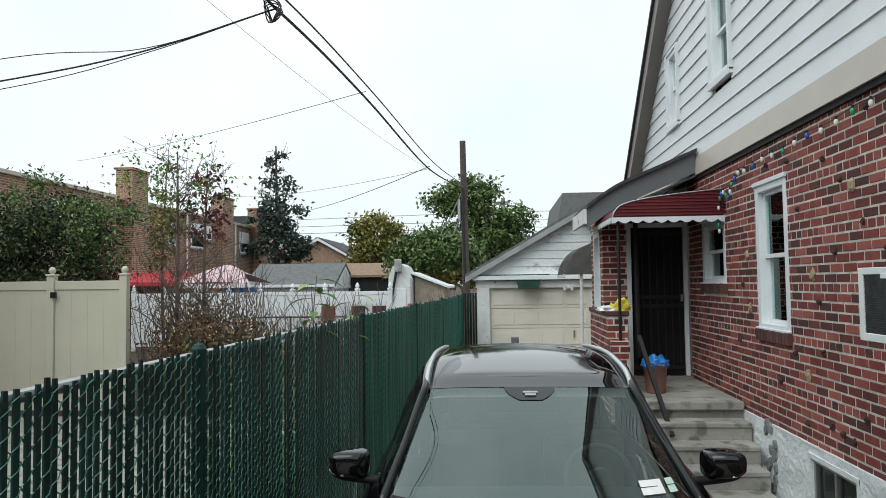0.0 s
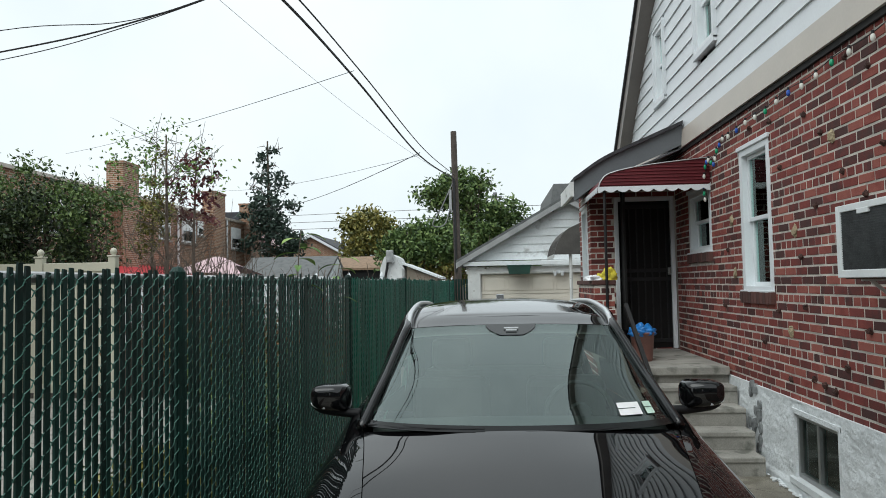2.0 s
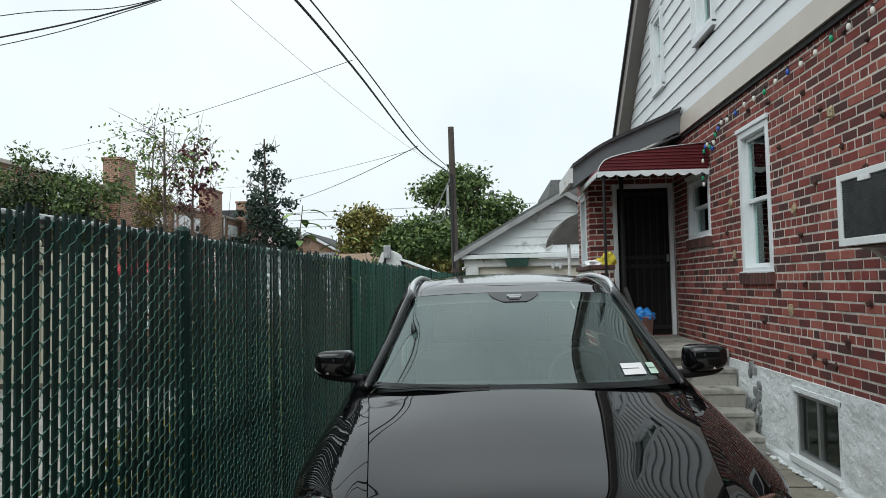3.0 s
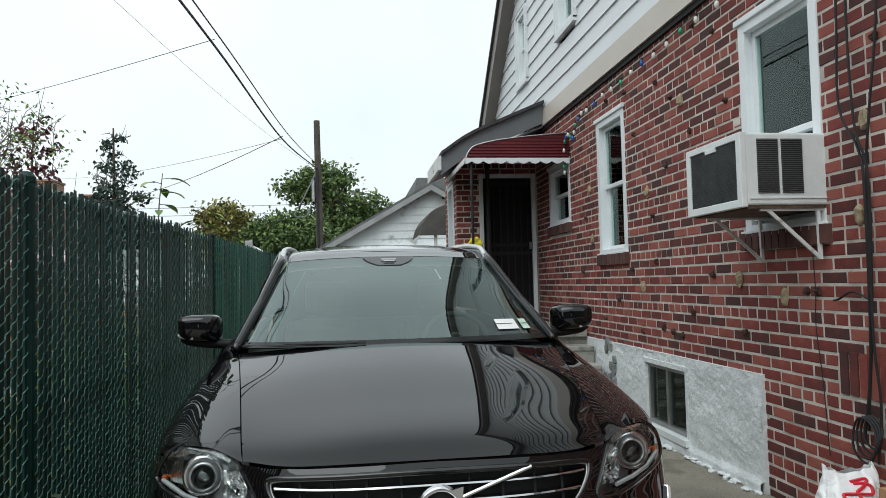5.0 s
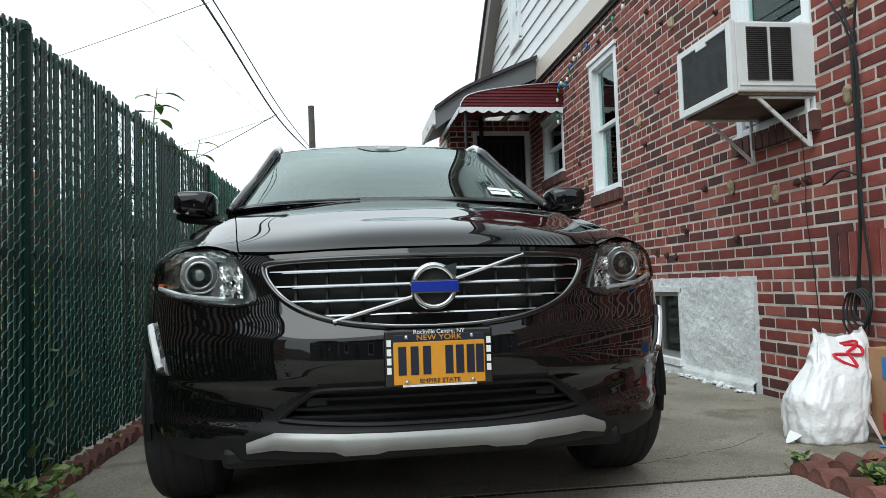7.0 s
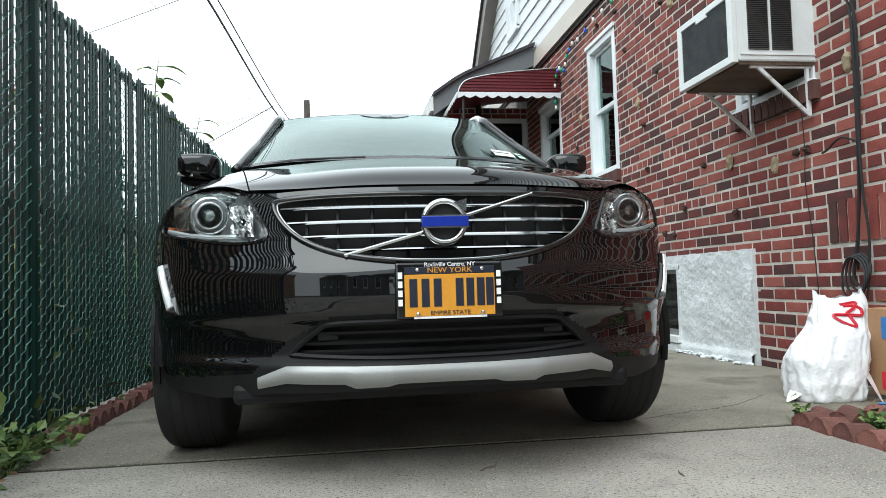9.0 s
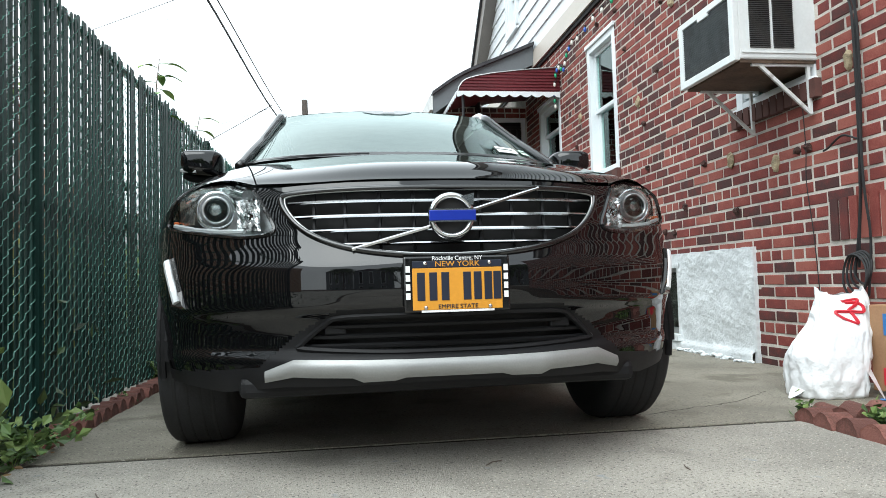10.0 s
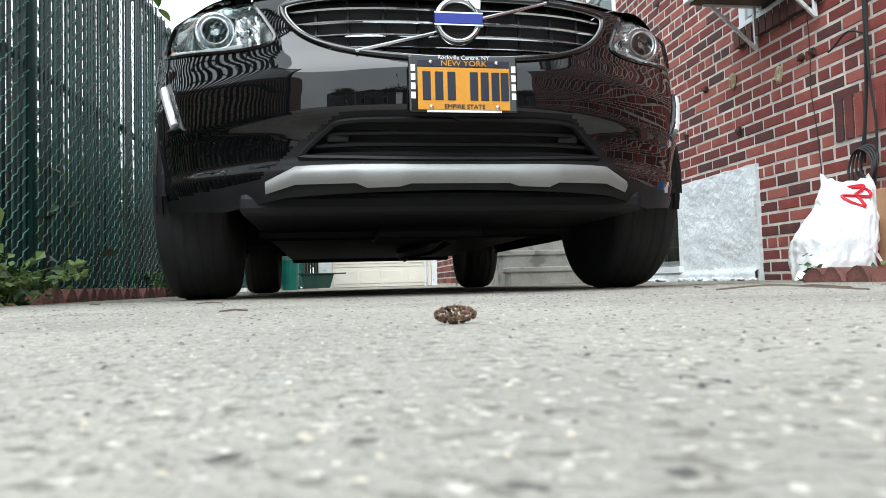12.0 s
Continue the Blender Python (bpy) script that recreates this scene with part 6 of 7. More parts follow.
# thin sapling that rises over the fence
for (bx, by, hh, n, sd, lean) in ((-1.385, 5.15, 2.27, 9, 51, .04), (-1.375, 6.25, 2.13, 6, 52, .10)):
    s = thing("sapling", "thin green sapling with drooping pointed leaves above the fence", "plant", (bx, by, -0.05), group="saplings by the fence")
    g = np.random.default_rng(sd)
    stem = crom([(0, 0, 0), (.03, 0, hh * .5), (lean * .6, .05, hh * .85), (lean, .1, hh)], 8)
    part("stem", tube(B(), stem, 0.009, 5, 0.003), TWIG, s)
    for k in range(n):
        p = Vector(stem[int(len(stem) * (0.62 + .36 * k / n))])
        a = k * 2.4 + g.uniform(-.3, .3)
        d = Vector((math.cos(a), math.sin(a), .1))
        e = p + d * .06
        up = Vector((-d.y, d.x, 0)) * g.uniform(.024, .034)
        b2 = B()
        tube(b2, [p, e], 0.003, 4)
        rows = []
        for t in np.linspace(0, 1, 6):
            w = math.sin(math.pi * min(1, t * .95 + .03)) ** .8
            c = e + d * (.125 * t) + Vector((0, 0, -.06 * t * t))
            rows.append([c - up * w, c + Vector((0, 0, -.008)), c + up * w])
        grid(b2, np.array([[tuple(q) for q in r] for r in rows]))
        part("leaf", b2, LEAF_FRESH, s)


def weed(x, y, h, n, sd, spread=0.12, size=0.035):
    w = thing("weed", "leafy green weed growing at the driveway edge", "weed", (x, y, -0.02), group="weeds along the edging")
    g = np.random.default_rng(sd)
    b2 = B()
    pts = []
    for k in range(n):
        e = Vector((g.normal(0, spread), g.normal(0, spread), h * g.uniform(.4, 1)))
        line = crom([(0, 0, 0), (e.x * .4, e.y * .4, e.z * .6), tuple(e)], 4)
        tube(b2, line, 0.0022, 4, 0.001)
        for p in line[3:]:
            pts += [p + g.normal(0, .018, 3) for _ in range(3)]
    part("stems", b2, LEAF_FRESH, w)
    soup("leaves", *leaves(pts, size, sd, 0.6, 1.3), LEAF_MID, w)["kind"] = "stuff"


for a in ((-1.24, 2.84, .22, 8, 61), (-1.22, 2.66, .19, 7, 75), (-1.22, 4.75, .22, 9, 63), (-1.20, 5.1, .24, 8, 65), (-1.25, 2.4, .20, 8, 67), (1.70, 2.70, .09, 4, 64, .03, .025), (1.86, 2.50, .10, 7, 66, .07, .03), (2.0, 2.42, .08, 5, 68, .06, .03), (-1.25, 3.9, .08, 4, 69, .05, .02)):
    weed(*a)

# scalloped edging stones
edge_me = None
edging = thing("edging_left", "weathered red scalloped edging stones along the fence bed", "edging")
edging_r = thing("edging_right", "weathered red scalloped edging stones round the planting bed", "edging")


def edging_stone(parent, x, y, rz, sd):
    global edge_me
    if edge_me is None:
        b2 = B()
        prof2 = [(0.058 * math.cos(a), 0.058 * math.sin(a)) for a in np.linspace(0, math.pi, 11)] + [(-0.058, -.04), (0.058, -.04)]
        prism(b2, prof2, "y", -0.05, 0.05)
        for v in b2.verts:
            v.co += Vector(np.random.default_rng(int(abs(v.co.x) * 1e5)).normal(0, .0015, 3))
        edge_me = bpy.data.meshes.new("edging_stone")
        b2.to_mesh(edge_me)
        b2.free()
        edge_me.materials.append(EDGING)
    ob = new("edging_stone", edge_me)
    ob.parent = parent
    ob.matrix_basis = pose(x, y, -0.004, frn.normal(0, 4), frn.normal(0, 4), rz + frn.normal(0, 4))


for k in range(24):
    yy = 3.05 + 0.118 * k
    edging_stone(edging, -1.235 + 0.012 * (yy - 3) + frn.normal(0, .006), yy, 90, k)
for k in range(14):
    edging_stone(edging_r, 1.70 + frn.normal(0, .005), 2.62 - 0.118 * k, 90, k)
for k in range(7):
    edging_stone(edging_r, 1.79 + 0.118 * k, 2.66 + frn.normal(0, .005), 0, k)

# litter of leaves and twigs on soil and concrete
gl = np.random.default_rng(77)
pts = [np.array([gl.uniform(-1.30, -1.16), gl.uniform(2, 8), gl.uniform(0, .01)]) for _ in range(260)] + [np.array([gl.uniform(1.75, 2.55), gl.uniform(1.6, 2.6), 0.0]) for _ in range(160)]
soup_l = soup("leaf_litter", *leaves(pts, 0.02, 78, 0.9), LEAF_BROWN)
tagged(soup_l, "dry brown leaf crumbs on the soil", "leaves", kind="stuff")
cone = thing("dry_seed_cluster", "small brown dried seed cluster lying on the concrete", "seed", (-0.056, 0.722, 0.008))
cone.scale = (1.05, 1.05, 1.15)
b2 = B()
gc = np.random.default_rng(5)
for k in range(300):
    u = gc.uniform(-1, 1)
    rr = math.sqrt(max(0, 1 - u * u))
    a = gc.uniform(0, 6.28)
    p = Vector((u * .0165, rr * .0065 * math.cos(a), rr * .0060 * math.sin(a)))
    bmesh.ops.create_icosphere(b2, subdivisions=1, radius=gc.uniform(.0007, .0016), matrix=Matrix.Translation(p))
part("grains", b2, mat("brown_seed", (.11, .062, .036), .95, 0, .5, 80, 400, .3, rand=.8), cone)["kind"] = "stuff"
twig = thing("twig", "thin broken forked twig lying on the concrete", "twig", (0.70, 1.36, 0.0))
part("stick", tube(B(), crom([(-.07, .16, .006), (-.02, .06, .014), (.03, 0, .010), (.07, -.10, .004)], 5), .0022, 4), TWIG, twig)
part("fork", tube(B(), crom([(.02, .01, .011), (.06, .03, .012), (.13, .02, .006)], 5), .0018, 4), TWIG, twig)
for k, (x, y, l) in enumerate(((-.45, 1.9, .03), (.35, 2.3, .04), (.9, 2.1, .03), (-.8, 2.2, .05), (1.2, 1.7, .03), (-.3, 1.2, .02))):
    t = thing("twig", "tiny dry twig fragment on the concrete", "twig", (x, y, 0.0), 40 * k, group="twig fragments")
    part("stick", tube(B(), [(-l, 0, .003), (0, .006, .005), (l, 0, .003)], .0018, 4), TWIG, t)

# ---------------------------------------------------------------- air conditioner in its window
ac = thing("air_conditioner", "white window air conditioner with dark coil, propped on white brackets", "air conditioner")
AX, AXB, AYN, AYF, AZ0, AZ1 = 2.10, 2.72, 3.73, 4.365, 1.785, 2.20
bm = B()
box(bm, AX + .03, AXB, AYN, AYF, AZ0 + .01, AZ1, 0.012)
part("casing", bm, AC_BODY, ac)
bm = B()
f = 0.045
for a, c, d, e in ((AYN - .004, AYN + f, AZ0, AZ1 + .004), (AYF - f, AYF + .004, AZ0, AZ1 + .004), (AYN + f, AYF - f, AZ1 - f * .8, AZ1 + .004), (AYN + f, AYF - f, AZ0, AZ0 + f)):
    box(bm, AX, AX + .035, a, c, d, e, 0.004)
part("rear_bezel", bm, AC_BODY, ac, "white frame round the coil")
part("coil", box(B(), AX + .012, AX + .029, AYN + f, AYF - f, AZ0 + f, AZ1 - f * .8), AC_FIN, ac, "dusty dark condenser coil")
for z in np.linspace(AZ0 + f + .01, AZ1 - f, 24):
    part("coil_fin", box(B(), AX + .008, AX + .012, AYN + f, AYF - f, z, z + .003), AC_FIN, ac)
part("coil_tab", box(B(), AX - .002, AX + .02, 4.0, 4.12, AZ1 - .06, AZ1 - .03, .003), AC_BODY, ac)
for x0, x1 in ((2.20, 2.325), (2.345, 2.47)):
    v = part("vent", box(B(), x0, x1, AYN - .003, AYN + .001, 1.86, 2.165), DARK_AND_SHADE, ac, "dark louvred vent")
    bm = B()
    for z in np.linspace(1.862, 2.155, 27):
        prism(bm, [(AYN - .003, z), (AYN - .010, z + .003), (AYN - .003, z + .006)], "x", x0, x1)
    part("louvres", bm, mat("grey_louvre", (.16, .165, .165), .5), v)["kind"] = "stuff"
part("side_seam", box(B(), AX + .05, AXB - .05, AYN - .006, AYN, AZ0 + .045, AZ0 + .052), AC_BODY, ac)
part("base_pan", box(B(), AX + .04, AXB, AYN + .01, AYF - .01, AZ0 - .008, AZ0 + .01), mat("rusty_pan", (.12, .08, .055), .8, .2, .4, 8, 60, .3), ac, "rusty base pan")
for y in (AYN + .03, AYF - .03):
    b = part("bracket", tube(B(), [(2.22, y, AZ0 - .012), (2.62, y, AZ0 - .012)], .013, 4), WHITE_WORN, ac, "white steel bracket")
    part("brace", tube(B(), [(2.27, y, AZ0 - .015), (2.57, y, 1.50)], .013, 4), WHITE_WORN, b)
    part("wall_leg", tube(B(), [(2.57, y, AZ0 - .015), (2.575, y, 1.49)], .013, 4), WHITE_WORN, b)
part("filler_panel", box(B(), W + .02, W + .05, AYF + .004, W2[1] - .075, AZ0 - .02, AZ1 + .02), AC_BODY, ac)

# cables on the wall
cab_t = thing("wall_cables", "black cables hanging down the brick wall with a loose coil", "cable")
cx = W - 0.018
for k, line in enumerate(([(cx, 3.40, 3.5), (cx, 3.47, 2.9), (cx - .01, 3.44, 2.2), (cx, 3.37, 1.9), (cx, 3.39, 1.2), (cx - .01, 3.42, .8), (cx - .01, 3.44, .6)],
                          [(cx, 3.28, 3.5), (cx, 3.25, 2.8), (cx - .01, 3.33, 2.2), (cx, 3.38, 1.9), (cx - .015, 3.37, 1.1), (cx - .015, 3.34, .75), (cx - .02, 3.37, .45)],
                          [(cx, 3.52, 3.5), (cx, 3.55, 2.75), (cx, 3.56, 2.3), (cx, 3.43, 2.05), (cx - .012, 3.385, 1.8), (cx - .012, 3.40, 1.0), (cx - .02, 3.46, .55)],
                          [(cx, 3.40, 1.27), (cx - .02, 3.5, 1.31), (cx - .01, 3.62, 1.27), (cx, 3.68, 1.26)])):
    part("cable", tube(B(), crom(line, 6), 0.0072 if k < 3 else .006, 6), WIRE, cab_t)
for k in range(4):
    c = Vector((cx - .02 - .008 * k, 3.40 + .012 * k, .60 - .015 * k))
    part("cable_coil", tube(B(), [c + Vector((.004 * math.sin(3 * a), (.062 + .008 * k) * math.cos(a), (.085 + .01 * k) * math.sin(a))) for a in np.linspace(0, 2 * math.pi, 25)[:-1]], .0065, 5, closed=True), WIRE, cab_t)
thin = thing("thin_wire", "thin grey wire hanging on the bricks below the air conditioner", "cable")
part("strand", tube(B(), crom([(cx, 3.84, 1.55), (cx, 3.83, 1.3), (cx, 3.84, 1.1), (cx, 3.80, .8), (cx, 3.77, .4)], 6), .003, 5), WIRE, thin)

# string of coloured bulbs under the trim
lights = thing("string_lights", "white, blue and green bulbs on a cord along the brick wall", "string lights")
sag = lambda y: 3.385 - 0.022 * (y - 5.0) - 0.012 * math.sin((y - 4.6) * 7)
yy = np.linspace(4.4, 7.75, 60)
part("cord", tube(B(), [(W - .02, y, sag(y)) for y in yy], 0.004, 5), WIRE, lights)
bulbs = [(4.75, BULB_W)] + [(5.06 + .255 * k, m) for k, m in enumerate((BULB_W, BULB_G, BULB_W, BULB_W, BULB_B, BULB_W, BULB_G, BULB_W, BULB_W, BULB_B, BULB_W))]
drape = crom([(W - .03, 7.75, 3.32), (W - .05, 7.9, 3.22), (W - .04, 8.05, 3.10), (W - .05, 8.2, 3.17), (W - .04, 8.36, 3.12), (W - .05, 8.41, 2.9), (W - .04, 8.41, 2.75)], 6)
part("cord", tube(B(), drape, 0.004, 5), WIRE, lights)


def bulb(p, m):
    b = part("bulb", lathe(B(), [(.001, -.062), (.012, -.055), (.0175, -.038), (.015, -.018), (.010, -.008)], 12, p), m, lights, smooth=True)
    part("socket", lathe(B(), [(.011, -.012), (.011, .012), (.006, .016)], 10, p), WIRE, b)


for y, m in bulbs:
    bulb((W - .035, y, sag(y) - .01), m)
for k, q in enumerate(drape[::3]):
    bulb((q[0] - .02, q[1], q[2] - .01), (BULB_W, BULB_B, BULB_G)[k % 3])

# ---------------------------------------------------------------- bag and box by the wall
bag = thing("plastic_bag", "full white plastic carrier bag with red print, leaning by the wall", "bag", (2.14, 3.16, 0.0))
bag.scale = (1.08, 1.05, 1.04)
BAG_T = [0, .05, .2, .4, .6, .72, .9, 1]
BAG_RX = [.140, .152, .156, .168, .150, .130, .130, .118]
BAG_RY = [.125, .140, .150, .140, .110, .085, .050, .022]
BAG_C = [0, .002, .006, .026, .070, .105, .130, .132]


def bag_skin(a, t, out=0.0):
    """A point of the bag's skin, at angle a and height t; out lifts it off."""
    rx, ry, c = (float(np.interp(t, BAG_T, q)) for q in (BAG_RX, BAG_RY, BAG_C))
    ca, sa = math.cos(a), math.sin(a)
    fold = abs(noise.noise((ca * 2.2 + t * 1.7, sa * 2.2 - t * 1.2, t * 2.6))) * .20 + abs(noise.noise((ca * 4.5 - t * 3, sa * 4.5, t * 5 + 4))) * .09
    w = 1.04 - fold + .05 * noise.noise((ca * 1.5, sa * 1.5, t * 2))
    top = max(0.0, (t - .86) / .14)
    z = .485 * t - .012 + top * (.035 * abs(ca) ** 2.5 - .02) + .012 * noise.noise((ca * 3, sa * 3, 9)) * t
    k = 0.72
    return Vector((c + (rx * w + out) * math.copysign(abs(ca) ** k, ca), (ry * w + out) * math.copysign(abs(sa) ** k, sa) + .06 * t * t, max(0.0, z)))


rows = [[tuple(bag_skin(a, t)) for a in np.linspace(0, 2 * math.pi, 121)] for t in np.linspace(0, 1, 56)]
part("sack", grid(B(), np.array(rows)), BAG, bag, smooth=True)
part("corner_flap", grid(B(), crom([[(-.13, -.07, .05), (-.13, .02, .07)], [(-.17, -.06, .02), (-.17, .0, .03)], [(-.205, -.05, .003), (-.20, -.03, .004)]], 4)), BAG, bag)
part("corner_flap", grid(B(), crom([[(.10, -.13, .12), (.155, -.08, .13)], [(.125, -.155, .05), (.160, -.12, .06)], [(.145, -.17, .0), (.165, -.15, .0)]], 4)), BAG, bag)
for loop in ([(-.10, .92), (.18, .93), (.10, .86), (-.02, .81), (.22, .79), (.26, .84), (.12, .88), (-.06, .90)], [(-.02, .81), (.02, .75), (.08, .69), (-.15, .75), (-.34, .80), (-.10, .81), (.22, .79)]):
    part("red_print", tube(B(), crom([tuple(bag_skin(-math.pi / 2 + u * 1.3, t, .004)) for u, t in loop], 5), .0075, 4), REDPRINT, bag, "red looped print")
bx = thing("cardboard_box", "printed cardboard box with blue and red panels behind the bag", "box", (2.50, 3.02, 0.02), 12)
part("carton", box(B(), -.13, .13, -.12, .12, 0, .40, .004), CARDBOARD, bx)
for a in ((-.131, .13, .28, .38, BLUETARP), (-.131, .13, .16, .25, WHITE), (-.131, .13, .07, .14, BLUETARP)):
    part("printed_panel", box(B(), -.128, .04, -.1225, -.119, a[2], a[3]), a[4], bx)
part("printed_panel", box(B(), -.09, .06, -.123, -.119, .01, .06), REDPRINT, bx, "red panel")
part("printed_panel", box(B(), -.1325, -.129, -.10, .05, .26, .36), BLUETARP, bx, "blue panel")
part("printed_panel", box(B(), -.1325, -.129, -.08, .06, .03, .11), REDPRINT, bx, "red panel")
cord = thing("blue_cord", "blue cord lying on the concrete", "cord", (2.3, 2.95, 0))
part("cord_line", tube(B(), crom([(-.05, 0, .006), (.05, -.05, .006), (.2, -.03, .006), (.3, -.06, .006)], 5), .005, 5), BLUETARP, cord)

# porch things
bk = thing("bucket", "dusty pink plastic bucket with a blue bag inside, on the landing", "bucket", (1.80, 8.52, LZ))
part("pail", lathe(B(), [(.105, 0), (.112, .02), (.135, .31), (.145, .315), (.145, .335), (.132, .335), (.10, .02)], 28), BUCKET, bk, smooth=True)
b2 = B()
bmesh.ops.create_icosphere(b2, subdivisions=4, radius=1)
for v in b2.verts:
    n = noise.noise(v.co * 2.2) * .35 + noise.noise(v.co * 6) * .18
    v.co = Vector((v.co.x * .145 * (1 + n), v.co.y * .14 * (1 + n), .335 + v.co.z * .085 * (1 + 1.5 * n)))
part("liner_bag", b2, BLUEBAG, bk, "crumpled blue plastic bag", smooth=True)


def cloth(name, label, m, x, y, z, rx, ry, h, sd):
    b2 = B()
    bmesh.ops.create_icosphere(b2, subdivisions=4, radius=1)
    for v in b2.verts:
        n = noise.noise(v.co * 1.8 + Vector((sd, 0, 0))) * .5 + noise.noise(v.co * 5 + Vector((sd, 0, 0))) * .22
        v.co = Vector((x + v.co.x * rx * (1 + n), y + v.co.y * ry * (1 + n), z + max(-.0, (v.co.z + .15) * h * (1 + n))))
    solo(name, b2, m, label, "cloth", smooth=True)


cloth("yellow_cloth", "crumpled yellow cloth lying on the brick parapet", YELLOWCLOTH, 1.43, 8.6, 1.80, .12, .10, .11, 3)
cloth("white_cloth", "crumpled white cloth lying on the brick parapet", BAG, 1.28, 8.62, 1.80, .10, .10, .05, 7)
trough = thing("green_tub", "dark green plastic tub with lid on the driveway", "tub", (-0.40, 11.0, 0.0))
part("tub", prism(B(), [(-.18, .02), (.18, .02), (.24, .22), (-.24, .22)], "y", -.15, .15), GREENPLASTIC, trough)
part("lid", box(B(), -.28, .42, -.17, .17, .225, .24), GREENPLASTIC, trough)
teal = thing("teal_bin", "teal plastic bin beside the fence", "bin", (-0.84, 11.6, 0.0))
part("body", lathe(B(), [(.12, 0), (.15, .45), (.16, .46)], 16), TEAL, teal)


# ---------------------------------------------------------------- neighbouring yards and distance
vf = thing("vinyl_fence", "cream vinyl privacy fence with ball-capped posts and a black latch", "fence")
for x in (-6.42, -7.73, -9.6, -11.4):
    p = part("post", box(B(), x - .065, x + .065, 11.84, 11.97, -.05, 2.36, .006), CREAM, vf)
    part("post_cap", box(B(), x - .08, x + .08, 11.825, 11.985, 2.36, 2.39, .008), CREAM, p)
    part("ball", lathe(B(), [(.001, .13), (.035, .118), (.055, .085), (.06, .06), (.05, .03), (.03, .005), (.045, 0)], 18, (x, 11.905, 2.39)), CREAM, p, smooth=True)
for a, c in ((-7.66, -6.49), (-9.53, -7.8), (-11.33, -9.67)):
    part("top_board", box(B(), a, c, 11.87, 11.94, 2.12, 2.27, .006), CREAM, vf)
    part("bottom_board", box(B(), a, c, 11.87, 11.94, .05, .2, .006), CREAM, vf)
    n = max(1, int(round((c - a) / .28)))
    for k in range(n):
        w = (c - a) / n
        part("panel_board", box(B(), a + k * w + .001, a + (k + 1) * w - .001, 11.89, 11.92, .2, 2.12, .002), CREAM, vf)
part("latch", box(B(), -7.70, -7.60, 11.80, 11.84, 1.98, 2.08, .005), IRON, vf, "black latch")

# brick row houses
row = thing("row_house", "long brown brick row of two-storey houses with chimneys and white windows", "house")
RX = -16.0
bm = B()
box(bm, RX - 8, RX, 18, 47.5, -0.05, 5.9)
part("wall", bm, BRICK_FAR, row)
part("cornice", box(B(), RX - 8.05, RX + .12, 17.9, 47.6, 5.9, 6.05, .02), TRIM, row, "pale cornice")
part("wall", box(B(), RX - 8, RX - .3, 47.5, 54, -0.05, 6.1), BRICK_FAR, row, "brick end house")
part("cornice", box(B(), RX - 8.05, RX - .2, 47.6, 54.1, 6.1, 6.3, .02), SIDING, row, "white parapet trim")
for y0, y1, zt in ((29.4, 30.8, 7.2), (39.6, 41.2, 7.2), (45.6, 47.0, 7.15)):
    c = part("chimney", box(B(), RX - .3, RX + .45, y0, y1, -.05, zt, .02), BRICK_FAR, row, "brick chimney stack")
    part("chimney_cap", box(B(), RX - .35, RX + .5, y0 - .06, y1 + .06, zt, zt + .12, .02), BRICK_FAR, c)
for y0, w, z0, h in ((24.5, 1.3, 3.9, 1.5), (27.0, .8, 4.3, 1.1), (33.6, 1.2, 4.2, 1.35), (36.2, 1.7, 4.2, 1.3), (38.2, .7, 4.7, .8), (43.3, 1.6, 4.2, 1.35), (33.6, 1.3, 1.2, 1.4), (37, 1.6, 1.2, 1.4), (43.2, 1.6, 1.2, 1.4), (50, 1.2, 4.2, 1.2)):
    xx = RX if y0 < 47 else RX - .3
    wi = part("window", box(B(), xx - .02, xx + .06, y0, y0 + w, z0, z0 + h, .01), WHITE, row, "white framed window")
    part("pane", box(B(), xx + .061, xx + .066, y0 + .1, y0 + w - .1, z0 + .1, z0 + h * .48), GLOSSBLACK, wi)
    part("pane", box(B(), xx + .061, xx + .066, y0 + .1, y0 + w - .1, z0 + h * .55, z0 + h - .1), CURTAIN, wi)
    part("sill", box(B(), xx, xx + .14, y0 - .08, y0 + w + .08, z0 - .1, z0, .01), STEPCON, wi)
for y in (35.6, 42.4, 47.48):
    part("downpipe", tube(B(), [(RX + .1, y, 0), (RX + .1, y, 5.9)], .06, 6), WHITE, row)
part("window_awning", prism(B(), [(RX - .3, 5.55), (RX + .55, 4.9), (RX + .55, 4.78), (RX - .3, 4.78)], "y", 49.5, 52.2), PINK, row, "pink window awning")
part("red_awning", prism(B(), [(RX, 2.9), (RX + 2.2, 2.35), (RX + 2.2, 2.2), (RX, 2.2)], "y", 26, 36), REDPRINT, row, "red patio awning")
part("roof_box", box(B(), RX - 3, RX - .6, 50, 53.5, 6.3, 7.2, .03), SHINGLE_DARK, row, "dark roof bulkhead")

gh = thing("gable_house", "distant red-brown brick house with white gable trim", "house")
part("wall", prism(B(), [(-20, -.1), (-11.6, -.1), (-11.6, 4.0), (-15.2, 6.0), (-20, 3.5)], "y", 60, 70), BRICK_FAR, gh)
part("roof_slope", prism(B(), [(-15.2, 6.0), (-11.2, 3.8), (-11.2, 4.05), (-15.2, 6.25)], "y", 59.7, 70), SHINGLE_DARK, gh)
part("roof_slope", prism(B(), [(-15.2, 6.0), (-20.3, 3.35), (-20.3, 3.6), (-15.2, 6.25)], "y", 59.7, 70), SHINGLE_DARK, gh)
part("gable_trim", prism(B(), [(-15.2, 5.95), (-11.2, 3.72), (-11.2, 3.92), (-15.2, 6.18), (-20.2, 3.55), (-20.2, 3.35)], "y", 59.6, 59.68), WHITE, gh)
